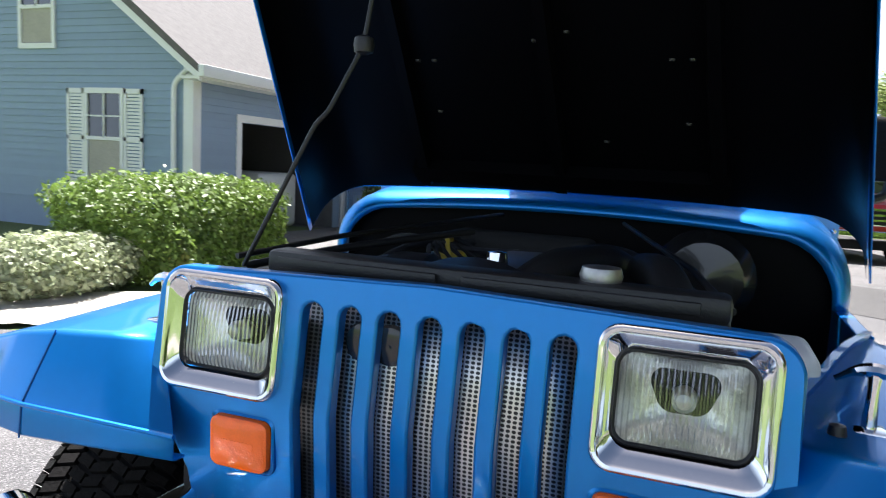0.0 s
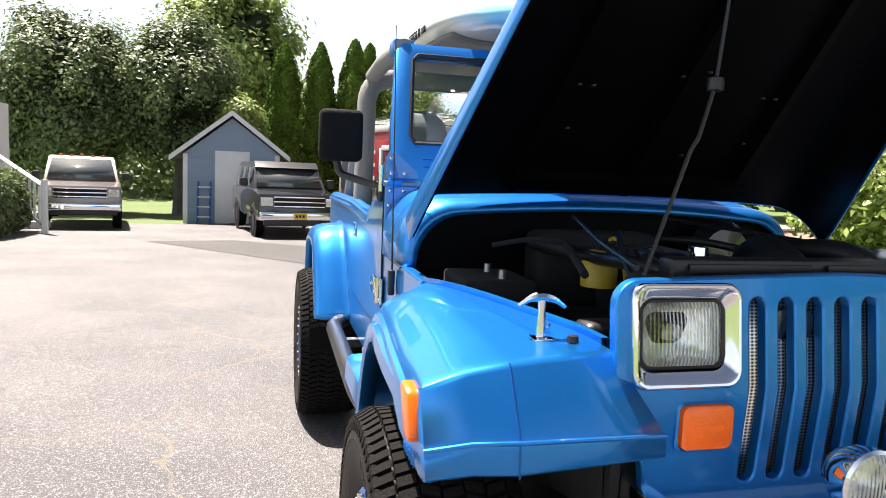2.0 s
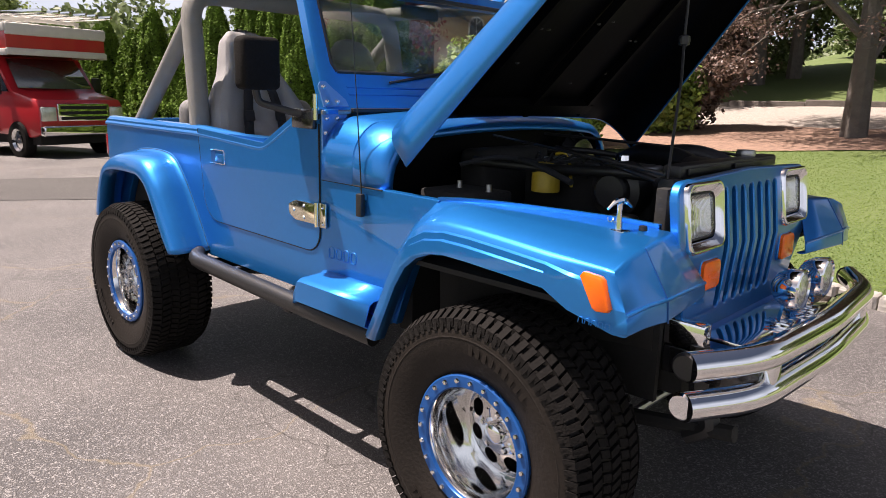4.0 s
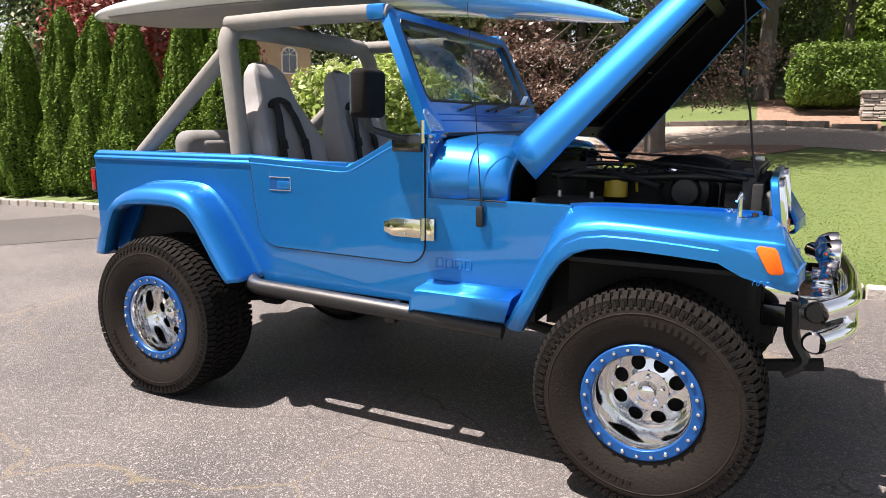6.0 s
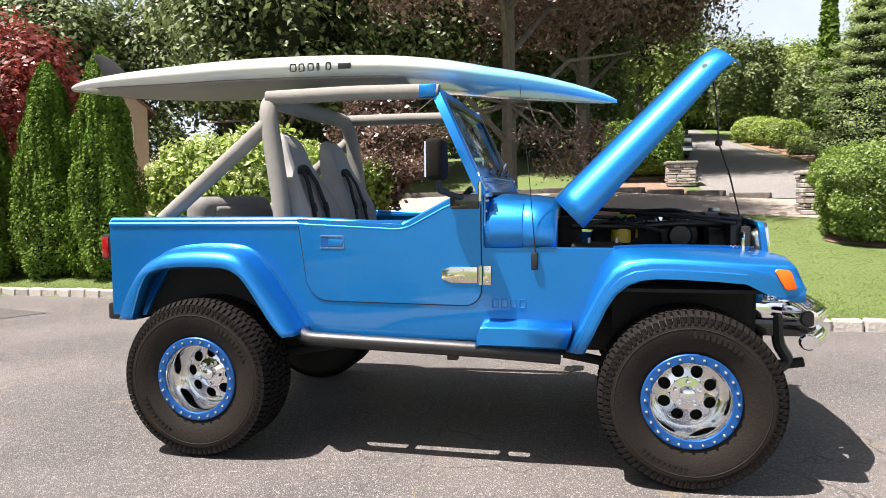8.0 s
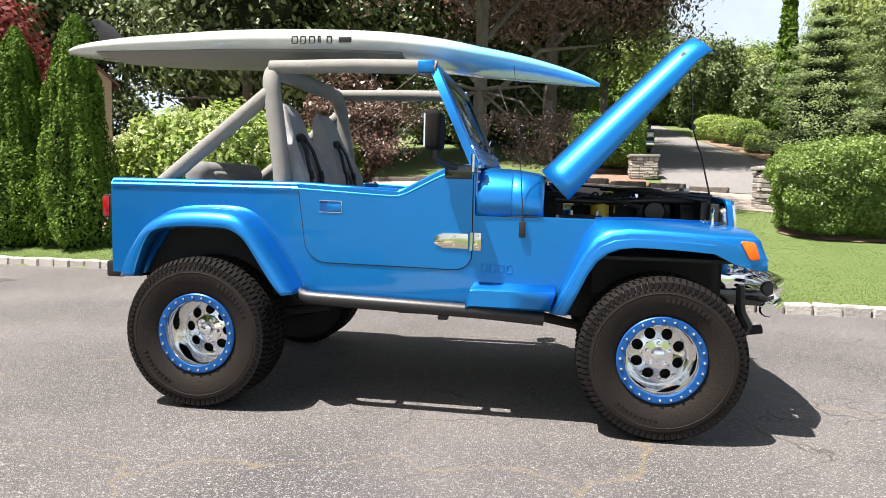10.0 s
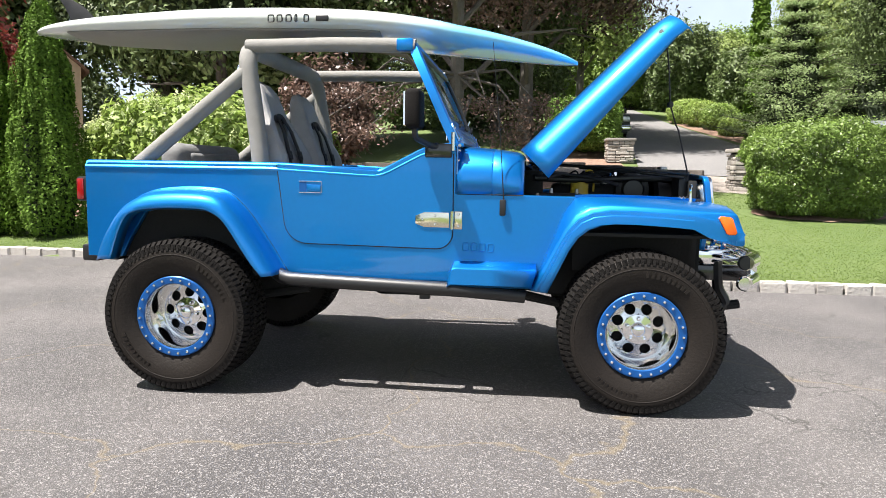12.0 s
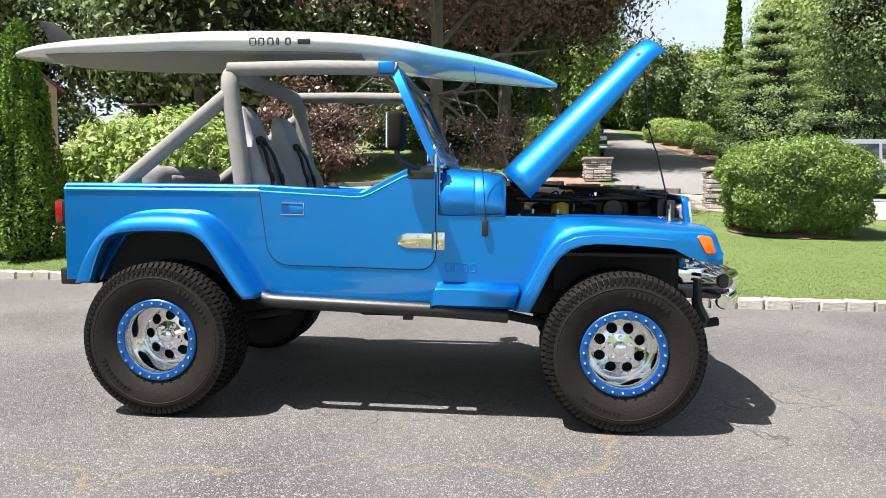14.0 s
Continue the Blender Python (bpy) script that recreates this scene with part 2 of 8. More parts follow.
def ground_material(name, base, spots, spot_scale, stain, stain_scale, rough, bump, bump_scale, cracks=False, chip_cut=0.55):
    """Ground cover: base colour, small chips, broad stains, and optional cracks."""
    m = bpy.data.materials.new(name)
    m.use_nodes = True
    n, l = m.node_tree.nodes, m.node_tree.links
    b = n["Principled BSDF"]
    b.inputs["Roughness"].default_value = rough
    pos = n.new("ShaderNodeTexCoord")
    chip = n.new("ShaderNodeTexVoronoi")
    chip.inputs["Scale"].default_value = spot_scale
    wide = n.new("ShaderNodeTexNoise")
    wide.inputs["Scale"].default_value, wide.inputs["Detail"].default_value = stain_scale, 6
    mid = n.new("ShaderNodeTexNoise")
    mid.inputs["Scale"].default_value, mid.inputs["Detail"].default_value = spot_scale * 0.22, 4
    for t in (chip, wide, mid):
        l.new(pos.outputs["Object"], t.inputs["Vector"])
    grey = n.new("ShaderNodeSeparateColor")
    l.new(chip.outputs["Color"], grey.inputs[0])
    cut = n.new("ShaderNodeMapRange")
    cut.inputs["From Min"].default_value, cut.inputs["From Max"].default_value = chip_cut, chip_cut + 0.12
    l.new(grey.outputs[0], cut.inputs["Value"])
    many = n.new("ShaderNodeMath")
    many.operation = "MULTIPLY"
    spread = n.new("ShaderNodeMapRange")
    spread.inputs["From Min"].default_value, spread.inputs["From Max"].default_value = 0.38, 0.62
    spread.inputs["To Min"].default_value = 0.25
    l.new(mid.outputs["Fac"], spread.inputs["Value"])
    l.new(cut.outputs[0], many.inputs[0]), l.new(spread.outputs[0], many.inputs[1])
    m1, m2 = n.new("ShaderNodeMix"), n.new("ShaderNodeMix")
    for mx in (m1, m2):
        mx.data_type = "RGBA"
    m1.inputs[6].default_value, m1.inputs[7].default_value = (*base, 1), (*stain, 1)
    st = n.new("ShaderNodeMapRange")
    st.inputs["From Min"].default_value, st.inputs["From Max"].default_value = 0.40, 0.66
    l.new(wide.outputs["Fac"], st.inputs["Value"])
    l.new(st.outputs[0], m1.inputs[0])
    l.new(m1.outputs[2], m2.inputs[6])
    m2.inputs[7].default_value = (*spots, 1)
    l.new(many.outputs[0], m2.inputs[0])
    last = m2.outputs[2]
    if cracks:
        warp = n.new("ShaderNodeTexNoise")
        warp.inputs["Scale"].default_value, warp.inputs["Detail"].default_value = 1.6, 5
        l.new(pos.outputs["Object"], warp.inputs["Vector"])
        off = n.new("ShaderNodeVectorMath")
        off.operation = "MULTIPLY_ADD"
        l.new(warp.outputs["Color"], off.inputs[0])
        off.inputs[1].default_value = (0.9, 0.9, 0)
        l.new(pos.outputs["Object"], off.inputs[2])
        cell = n.new("ShaderNodeTexVoronoi")
        cell.feature = "DISTANCE_TO_EDGE"
        cell.inputs["Scale"].default_value = 0.42
        l.new(off.outputs[0], cell.inputs["Vector"])
        line = n.new("ShaderNodeMapRange")
        line.inputs["From Min"].default_value, line.inputs["From Max"].default_value = 0.0, 0.0055
        line.inputs["To Min"].default_value, line.inputs["To Max"].default_value = 0.6, 0.0
        l.new(cell.outputs["Distance"], line.inputs["Value"])
        m3 = n.new("ShaderNodeMix")
        m3.data_type = "RGBA"
        l.new(line.outputs[0], m3.inputs[0]), l.new(last, m3.inputs[6])
        m3.inputs[7].default_value = (0.20, 0.16, 0.10, 1)
        net = n.new("ShaderNodeTexVoronoi")
        net.feature = "DISTANCE_TO_EDGE"
        net.inputs["Scale"].default_value = 1.7
        l.new(off.outputs[0], net.inputs["Vector"])
        hair = n.new("ShaderNodeMapRange")
        hair.inputs["From Min"].default_value, hair.inputs["From Max"].default_value = 0.0, 0.011
        hair.inputs["To Min"].default_value, hair.inputs["To Max"].default_value = 0.85, 0.0
        l.new(net.outputs["Distance"], hair.inputs["Value"])
        some = n.new("ShaderNodeMath")
        some.operation = "MULTIPLY"
        l.new(hair.outputs[0], some.inputs[0]), l.new(st.outputs[0], some.inputs[1])
        m4 = n.new("ShaderNodeMix")
        m4.data_type = "RGBA"
        l.new(some.outputs[0], m4.inputs[0]), l.new(m3.outputs[2], m4.inputs[6])
        m4.inputs[7].default_value = (0.03, 0.027, 0.025, 1)
        last = m4.outputs[2]
    l.new(last, b.inputs["Base Color"])
    bp = n.new("ShaderNodeBump")
    bp.inputs["Strength"].default_value, bp.inputs["Distance"].default_value = bump, 0.01
    relief = n.new("ShaderNodeTexNoise")
    relief.inputs["Scale"].default_value, relief.inputs["Detail"].default_value = bump_scale, 3
    l.new(pos.outputs["Object"], relief.inputs["Vector"])
    l.new(relief.outputs["Fac"], bp.inputs["Height"])
    l.new(bp.outputs[0], b.inputs["Normal"])
    return m


ASPHALT = ground_material("worn asphalt", (0.066, 0.062, 0.0625), (0.29, 0.275, 0.27), 190, (0.118, 0.109, 0.107), 0.7, 0.60, 0.9, 150, cracks=True, chip_cut=0.70)
PATCH = ground_material("newer dark asphalt", (0.052, 0.049, 0.048), (0.16, 0.15, 0.145), 190, (0.07, 0.066, 0.064), 0.5, 0.85, 0.8, 150, chip_cut=0.75)
STREET = ground_material("pale street paving", (0.27, 0.235, 0.205), (0.42, 0.38, 0.34), 60, (0.22, 0.19, 0.165), 0.3, 0.9, 0.4, 90)
FAR_DRIVE = ground_material("far driveway asphalt", (0.15, 0.145, 0.145), (0.26, 0.25, 0.24), 60, (0.12, 0.115, 0.115), 0.3, 0.9, 0.4, 90)
LAWN = ground_material("lawn", (0.078, 0.122, 0.030), (0.120, 0.162, 0.050), 70, (0.106, 0.142, 0.044), 0.5, 0.9, 1.0, 70)


# ---- mesh helpers ----
def part(name, bm, mat, parent=None, label="", smooth=True):
    """Links a bmesh as one mesh object under a thing or a part."""
    me = bpy.data.meshes.new(name)
    bm.normal_update()
    bm.to_mesh(me)
    bm.free()
    for m in (mat if isinstance(mat, (list, tuple)) else [mat]):
        me.materials.append(m)
    if smooth:
        for p in me.polygons:
            p.use_smooth = True
        me.set_sharp_from_angle(angle=radians(38))
    ob = new(name, me)
    if parent:
        ob.parent = parent
    if label:
        tagged(ob, label)
    return ob


def empty(name, label, category, group="", at=(0, 0, 0)):
    ob = tagged(new(name), label, category, group)
    ob.location = at
    ob.empty_display_size = 0.1
    return ob


def box(bm, lo, hi, bevel=0.0, seg=2, m=None):
    """An axis-aligned block with rounded edges, optionally moved by m."""
    lo, hi = Vector(lo), Vector(hi)
    mat = Matrix.LocRotScale((lo + hi) / 2, None, hi - lo)
    vs = bmesh.ops.create_cube(bm, size=1, matrix=(m or Matrix()) @ mat)["verts"]
    if bevel:
        es = list({e for v in vs for e in v.link_edges})
        bmesh.ops.bevel(bm, geom=es, offset=bevel, segments=seg, affect="EDGES", profile=0.5)
    return bm


def tube(bm, pts, r, seg=12, caps=True, taper=None):
    """A round bar along the points; taper gives a radius for each point."""
    pts = [Vector(p) for p in pts]
    rings, side = [], None
    for i, p in enumerate(pts):
        d = (pts[min(i + 1, len(pts) - 1)] - pts[max(i - 1, 0)]).normalized()
        if side is None:
            side = d.cross(Vector((0, 0, 1)))
            if side.length < 0.05:
                side = d.cross(Vector((0, 1, 0)))
        side = (side - d * side.dot(d)).normalized()
        up = side.cross(d)
        rr = taper[i] if taper else r
        rings.append([bm.verts.new(p + (side * math.cos(a) + up * math.sin(a)) * rr) for a in (2 * math.pi * k / seg for k in range(seg))])
    for a, b in zip(rings, rings[1:]):
        for k in range(seg):
            bm.faces.new((a[k], a[(k + 1) % seg], b[(k + 1) % seg], b[k]))
    if caps:
        bm.faces.new(rings[0][::-1]), bm.faces.new(rings[-1])
    return bm


def smooth_rows(rows, n):
    """Rows of numbers with n - 1 smoothly curved rows put between each two."""
    p = [np.array(r, float) for r in rows]
    p = [2 * p[0] - p[1]] + p + [2 * p[-1] - p[-2]]
    out = []
    for k in range(1, len(p) - 2):
        a, b, c, d = p[k - 1:k + 3]
        for i in range(n):
            t = i / n
            out.append(0.5 * (2 * b + (c - a) * t + (2 * a - 5 * b + 4 * c - d) * t ** 2 + (3 * b - a - 3 * c + d) * t ** 3))
    return [tuple(float(v) for v in r) for r in out + [p[-2]]]


def rounded(pts, r, n=4):
    """Rounds the inner corners of a polyline."""
    pts = [Vector(p) for p in pts]
    out = [pts[0]]
    for a, b, c in zip(pts, pts[1:], pts[2:]):
        u, v = (a - b), (c - b)
        k = min(r, u.length * 0.45, v.length * 0.45)
        p, q = b + u.normalized() * k, b + v.normalized() * k
        for i in range(n + 1):
            t = i / n
            out.append(p * (1 - t) ** 2 + b * 2 * t * (1 - t) + q * t * t)
    return out + [pts[-1]]


def lathe(bm, profile, seg=32, axis="y", centre=(0, 0, 0)):
    """Turns a profile of (radius, along) about an axis."""
    c = Vector(centre)
    rings = []
    for r, h in profile:
        ring = []
        for k in range(seg):
            a = 2 * math.pi * k / seg
            p = {"y": (r * math.cos(a), h, r * math.sin(a)), "x": (h, r * math.cos(a), r * math.sin(a)), "z": (r * math.cos(a), r * math.sin(a), h)}[axis]
            ring.append(bm.verts.new(c + Vector(p)))
        rings.append(ring)
    for a, b in zip(rings, rings[1:]):
        for k in range(seg):
            bm.faces.new((a[k], a[(k + 1) % seg], b[(k + 1) % seg], b[k]))
    return bm


def slab(bm, outline, axis, lo, hi, bevel=0.0):
    """A flat plate: an outline in the two other axes, between lo and hi along axis."""
    def at(p, h):
        return {"y": (p[0], h, p[1]), "x": (h, p[0], p[1]), "z": (p[0], p[1], h)}[axis]
    a = [bm.verts.new(at(p, lo)) for p in outline]
    b = [bm.verts.new(at(p, hi)) for p in outline]
    f1, f2 = bm.faces.new(a), bm.faces.new(b[::-1])
    n = len(a)
    for i in range(n):
        bm.faces.new((a[i], b[i], b[(i + 1) % n], a[(i + 1) % n]))
    bmesh.ops.recalc_face_normals(bm, faces=bm.faces[:])
    if bevel:
        es = [e for f in (f1, f2) for e in f.edges]
        bmesh.ops.bevel(bm, geom=es, offset=bevel, segments=2, affect="EDGES", profile=0.5)
    return bm


def grid(bm, rows):
    """A skin over rows of points."""
    vs = [[bm.verts.new(p) for p in r] for r in rows]
    for a, b in zip(vs, vs[1:]):
        for k in range(len(a) - 1):
            bm.faces.new((a[k], a[k + 1], b[k + 1], b[k]))
    return vs


def flat_normals(ob):
    """Keeps large flat faces truly flat beside their rounded edges."""
    w = ob.modifiers.new("face weighted normals", "WEIGHTED_NORMAL")
    w.mode, w.weight, w.keep_sharp = "FACE_AREA", 80, True
    return ob


def thick(ob, d, offset=-1.0):
    s = ob.modifiers.new("thickness", "SOLIDIFY")
    s.thickness, s.offset = d, offset
    return ob


def mirrored(bm):
    """A copy of the bmesh on the other side of the middle line."""
    c = bm.copy()
    for v in c.verts:
        v.co.y = -v.co.y
    bmesh.ops.reverse_faces(c, faces=c.faces[:])
    return c


def quads(name, centres, size, normals, mat, parent=None, spread=0.5, rng=None, label=""):
    """Many small leaf blades as one mesh: each a bent diamond round a centre."""
    rng = rng or np.random.default_rng(3)
    n = len(centres)
    nrm = normals + rng.normal(0, spread, (n, 3))
    nrm /= np.linalg.norm(nrm, axis=1, keepdims=True) + 1e-9
    t = np.cross(nrm, rng.normal(0, 1, (n, 3)))
    t /= np.linalg.norm(t, axis=1, keepdims=True) + 1e-9
    b = np.cross(nrm, t)
    s = (size * rng.uniform(0.6, 1.35, (n, 1)))
    v = np.stack([centres - t * s, centres - b * s * 0.5 + nrm * s * 0.15, centres + t * s, centres + b * s * 0.5 + nrm * s * 0.15], 1)
    me = bpy.data.meshes.new(name)
    me.vertices.add(4 * n), me.loops.add(4 * n), me.polygons.add(n)
    me.vertices.foreach_set("co", v.reshape(-1).astype(np.float32))
    me.loops.foreach_set("vertex_index", np.arange(4 * n, dtype=np.int32))
    me.polygons.foreach_set("loop_start", np.arange(0, 4 * n, 4, dtype=np.int32))
    me.update()
    me.materials.append(mat)
    ob = new(name, me)
    if parent:
        ob.parent = parent
    if label:
        tagged(ob, label)
    return ob


# ---- ground ----
def smoothstep(a, b, v):
    t = min(1.0, max(0.0, (v - a) / (b - a)))
    return t * t * (3 - 2 * t)


def kerb_y(x):
    """The edge of the driveway on its far side."""
    if x < 3.0:
        return 2.98 + 0.153 * (3.0 - x) * smoothstep(3.0, -2.0, x) if x > -7.5 else 4.587 + 0.02 * (-7.5 - x) + 0.5 * smoothstep(-11.5, -13.0, x)
    return 2.98 + 0.02 * (x - 3.0)


def height(x, y):
    """Height of the land: a level drive, a lawn rising to the street, and a hill beyond."""
    z = -0.024 * max(0.0, -x - 3.0) if x > -28 else -0.6
    k = kerb_y(x)
    if y > k:
        rise = 0.10 * smoothstep(k + 0.03, k + 0.10, y) + 0.095 * (y - k) if y < 16 else 0.10 + 0.095 * (16 - k) + 0.145 * (y - 16)
        rise = min(rise, 9.0)
        z += rise * (0.35 + 0.65 * smoothstep(-18, -6, x))
    if y < -3.6:
        z += 0.04 * smoothstep(-3.6, -5.0, y) * smoothstep(-5.6, -4.6, x)
    return z


def land(name, xs, ys, mat, lift, inside=None):
    bm = bmesh.new()
    vs = {}
    for i, x in enumerate(xs):
        for j, y in enumerate(ys):
            vs[i, j] = bm.verts.new((x, y, height(x, y) + lift))
    for i in range(len(xs) - 1):
        for j in range(len(ys) - 1):
            if inside is None or inside((xs[i] + xs[i + 1]) / 2, (ys[j] + ys[j + 1]) / 2):
                bm.faces.new((vs[i, j], vs[i + 1, j], vs[i + 1, j + 1], vs[i, j + 1]))
    bmesh.ops.delete(bm, geom=[v for v in bm.verts if not v.link_faces], context="VERTS")
    return part(name, bm, mat)


def steps(a, b, d):
    n = max(1, round((b - a) / d))
    return [a + (b - a) * i / n for i in range(n + 1)]


xs = [-900, -400, -200, -100] + steps(-60, 40, 1.0) + [60, 100, 200, 400, 900]
ys = [-900, -400, -200, -100, -60] + steps(-40, 3.0, 1.5)[:-1] + steps(3.0, 5.5, 0.05) + steps(6, 60, 1.0) + [80, 120, 200, 400, 900]
tagged(land("ground", xs, ys, LAWN, -0.03), "mown lawn rising from the driveway to a wooded hill", "ground", kind="structure")


def strip(name, left, right, mat, lift, n=40):
    """A paved strip between two edge lines given as functions of 0..1."""
    bm = bmesh.new()
    rows = []
    for i in range(n + 1):
        a, b = Vector(left(i / n)), Vector(right(i / n))
        rows.append([(p.x, p.y, height(p.x, p.y) + lift) for p in (a.lerp(b, k / 8) for k in range(9))])
    grid(bm, rows)
    bmesh.ops.recalc_face_normals(bm, faces=bm.faces[:])
    for f in bm.faces:
        if f.normal.z < 0:
            f.normal_flip()
    return part(name, bm, mat)


def near_edge(x):
    """The edge of the driveway on the house side."""
    if x < -17.5:
        return -0.8
    if x > -1.3:
        return float(np.interp(x, (-1.3, -1.05, 0.1, 1.0, 2.0), (-2.83, -4.2, -5.0, -9.0, -14.0)))
    return -2.30 + 0.395 * max(x, -5.0) - 3.05 * smoothstep(-4.95, -5.7, x)


# unseen stretch past x = 9 lengthened for the lamp and chrome reflections
drive = bmesh.new()
grid(drive, [[(x, y, -0.024 * max(0.0, -x - 3.0)) for y in (near_edge(x), -2.0, 0.0, 2.0, kerb_y(x))] for x in steps(-24.0, -17.6, 0.8) + steps(-17.5, -1.5, 0.5) + steps(-1.4, 2.0, 0.1) + steps(2.5, 20.0, 0.5)])
drive = tagged(part("road", drive, ASPHALT), "worn grey asphalt driveway with cracks and pale chips", "driveway", kind="structure")
def street_near(x):
    return float(np.interp(x, (-30, 1.5, 4.4, 8, 40), (12.2, 12.0, 10.4, 9.2, 6.0)))


def street_far(x):
    return float(np.interp(x, (-30, 1.0, 4.5, 8, 40), (16.4, 16.0, 13.9, 12.6, 9.0)))


def along(t, *pts):
    """A point at 0..1 along a bent line."""
    k = min(len(pts) - 2, int(t * (len(pts) - 1)))
    f = t * (len(pts) - 1) - k
    a, b = pts[k], pts[k + 1]
    return (a[0] + (b[0] - a[0]) * f, a[1] + (b[1] - a[1]) * f, 0)


def lawn_edge(x):
    """Where the lawn gives way to the mulch bed or the street."""
    return float(np.interp(x, (-14, -6.5, -3.0, 0.3, 1.6, 3.5, 7.0), (7.3, 7.3, 8.6, 9.7, 11.6, 10.9, 9.5)))


tagged(strip("street", lambda t: (-30 + 70 * t, street_near(-30 + 70 * t), 0), lambda t: (-30 + 70 * t, street_far(-30 + 70 * t), 0), STREET, -0.020, 70), "pale sunlit street beyond the lawn", "street", kind="structure")
tagged(strip("far_driveway", lambda t: along(t, (3.4, 14.3), (3.7, 17.5), (4.3, 24.6), (5.3, 33.0), (5.8, 42.0)), lambda t: along(t, (9.4, 12.4), (8.3, 17.8), (7.8, 22.5), (7.2, 31.0), (6.9, 42.0)), FAR_DRIVE, -0.012), "driveway climbing the hill beyond the street", "driveway", kind="structure")
tagged(strip("mulch_bed", lambda t: (0.5 + 2.7 * t, street_far(0.5 + 2.7 * t) + 0.2, 0), lambda t: (0.2 + 2.9 * t, 21.6, 0), MULCH, -0.016), "reddish bark mulch under the far trees", "mulch", kind="structure")
tagged(strip("mulch_bed", lambda t: (-14 + 15.6 * t, lawn_edge(-14 + 15.6 * t) + 0.15 * math.sin(t * 23), 0), lambda t: (-14 + 15.6 * t, 12.05, 0), MULCH, -0.014), "reddish bark mulch along the street", "mulch", kind="structure")
tagged(strip("mulch_bed", lambda t: along(t, (8.1, 22.5), (7.45, 29.0), (7.35, 33.0)), lambda t: along(t, (9.6, 22.5), (9.4, 29.0), (8.8, 33.0)), MULCH, -0.014), "bark mulch under the low shrubs", "mulch", kind="structure")


# ---- foliage ----
def clump_points(n, clumps, radii, rng, squash=1.0, sigma=0.16, low=-1.0):
    """Leaf places gathered round clump centres spread through an ellipsoid."""
    d = rng.normal(0, 1, (clumps * 3, 3))
    d /= np.linalg.norm(d, axis=1, keepdims=True)
    d = d[d[:, 2] > low][:clumps]
    c = d * (rng.uniform(0.45, 1.0, (len(d), 1)) ** 0.5) * rng.uniform(0.85, 1.1, (len(d), 1))
    pick = rng.integers(0, len(c), n)
    off = rng.normal(0, sigma, (n, 3))
    p = (c[pick] + off) * np.array(radii)
    nrm = c[pick] + off * 4 + np.array((0, 0, 0.6))
    return p, nrm


def tree(name, x, y, h, radii, mat, label, rng_seed, leaves=9000, trunk_r=0.16, trunk_h=0.45, size=0.16, clumps=70, base=None, lean=0.0, group="", category="tree"):
    rng = np.random.default_rng(rng_seed)
    z0 = height(x, y) - 0.05 if base is None else base
    t = empty(name, label, category, group, (x, y, z0))
    bm = bmesh.new()
    top = Vector((lean, 0, h * 0.8))
    tube(bm, [(0, 0, 0), (lean * 0.2, 0, h * 0.15), (lean * 0.5, 0.05, h * 0.45), top], 0, 9, taper=[trunk_r * 1.35, trunk_r, trunk_r * 0.75, trunk_r * 0.15])
    for k in range(9):
        a = k * 2.4 + rng_seed
        s = Vector((lean * 0.4, 0, h * (trunk_h * 0.75 + 0.05 * k)))
        e = Vector((math.cos(a) * radii[0] * 0.75, math.sin(a) * radii[1] * 0.75, s.z + h * (0.10 + 0.02 * (k % 3))))
        limb = tube(bmesh.new(), [s, s.lerp(e, 0.5) + Vector((0, 0, 0.06 * h)), e], 0, 6, taper=[trunk_r * 0.45, trunk_r * 0.28, trunk_r * 0.08])
        part("limb", limb, BARK, t)
    part("trunk", bm, BARK, t)
    p, nrm = clump_points(leaves, clumps, radii, rng, sigma=0.13, low=-0.75)
    p[:, 2] += h - radii[2]
    p[:, 0] += lean * 0.6
    quads("crown", p, size, nrm, mat, t, 0.6, rng)
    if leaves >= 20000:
        # near-black inner shell stands in for shade deep in the crown
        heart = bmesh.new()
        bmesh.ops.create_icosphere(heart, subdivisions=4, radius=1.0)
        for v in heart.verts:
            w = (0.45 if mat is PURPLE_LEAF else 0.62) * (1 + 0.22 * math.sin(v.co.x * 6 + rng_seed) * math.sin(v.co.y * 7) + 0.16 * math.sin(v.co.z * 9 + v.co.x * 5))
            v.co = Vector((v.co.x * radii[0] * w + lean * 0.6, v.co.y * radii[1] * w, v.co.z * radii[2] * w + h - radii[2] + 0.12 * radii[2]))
        part("inner_foliage", heart, SHADE_CORE, t, "dark shell standing in for shade among inner leaves")
    return t


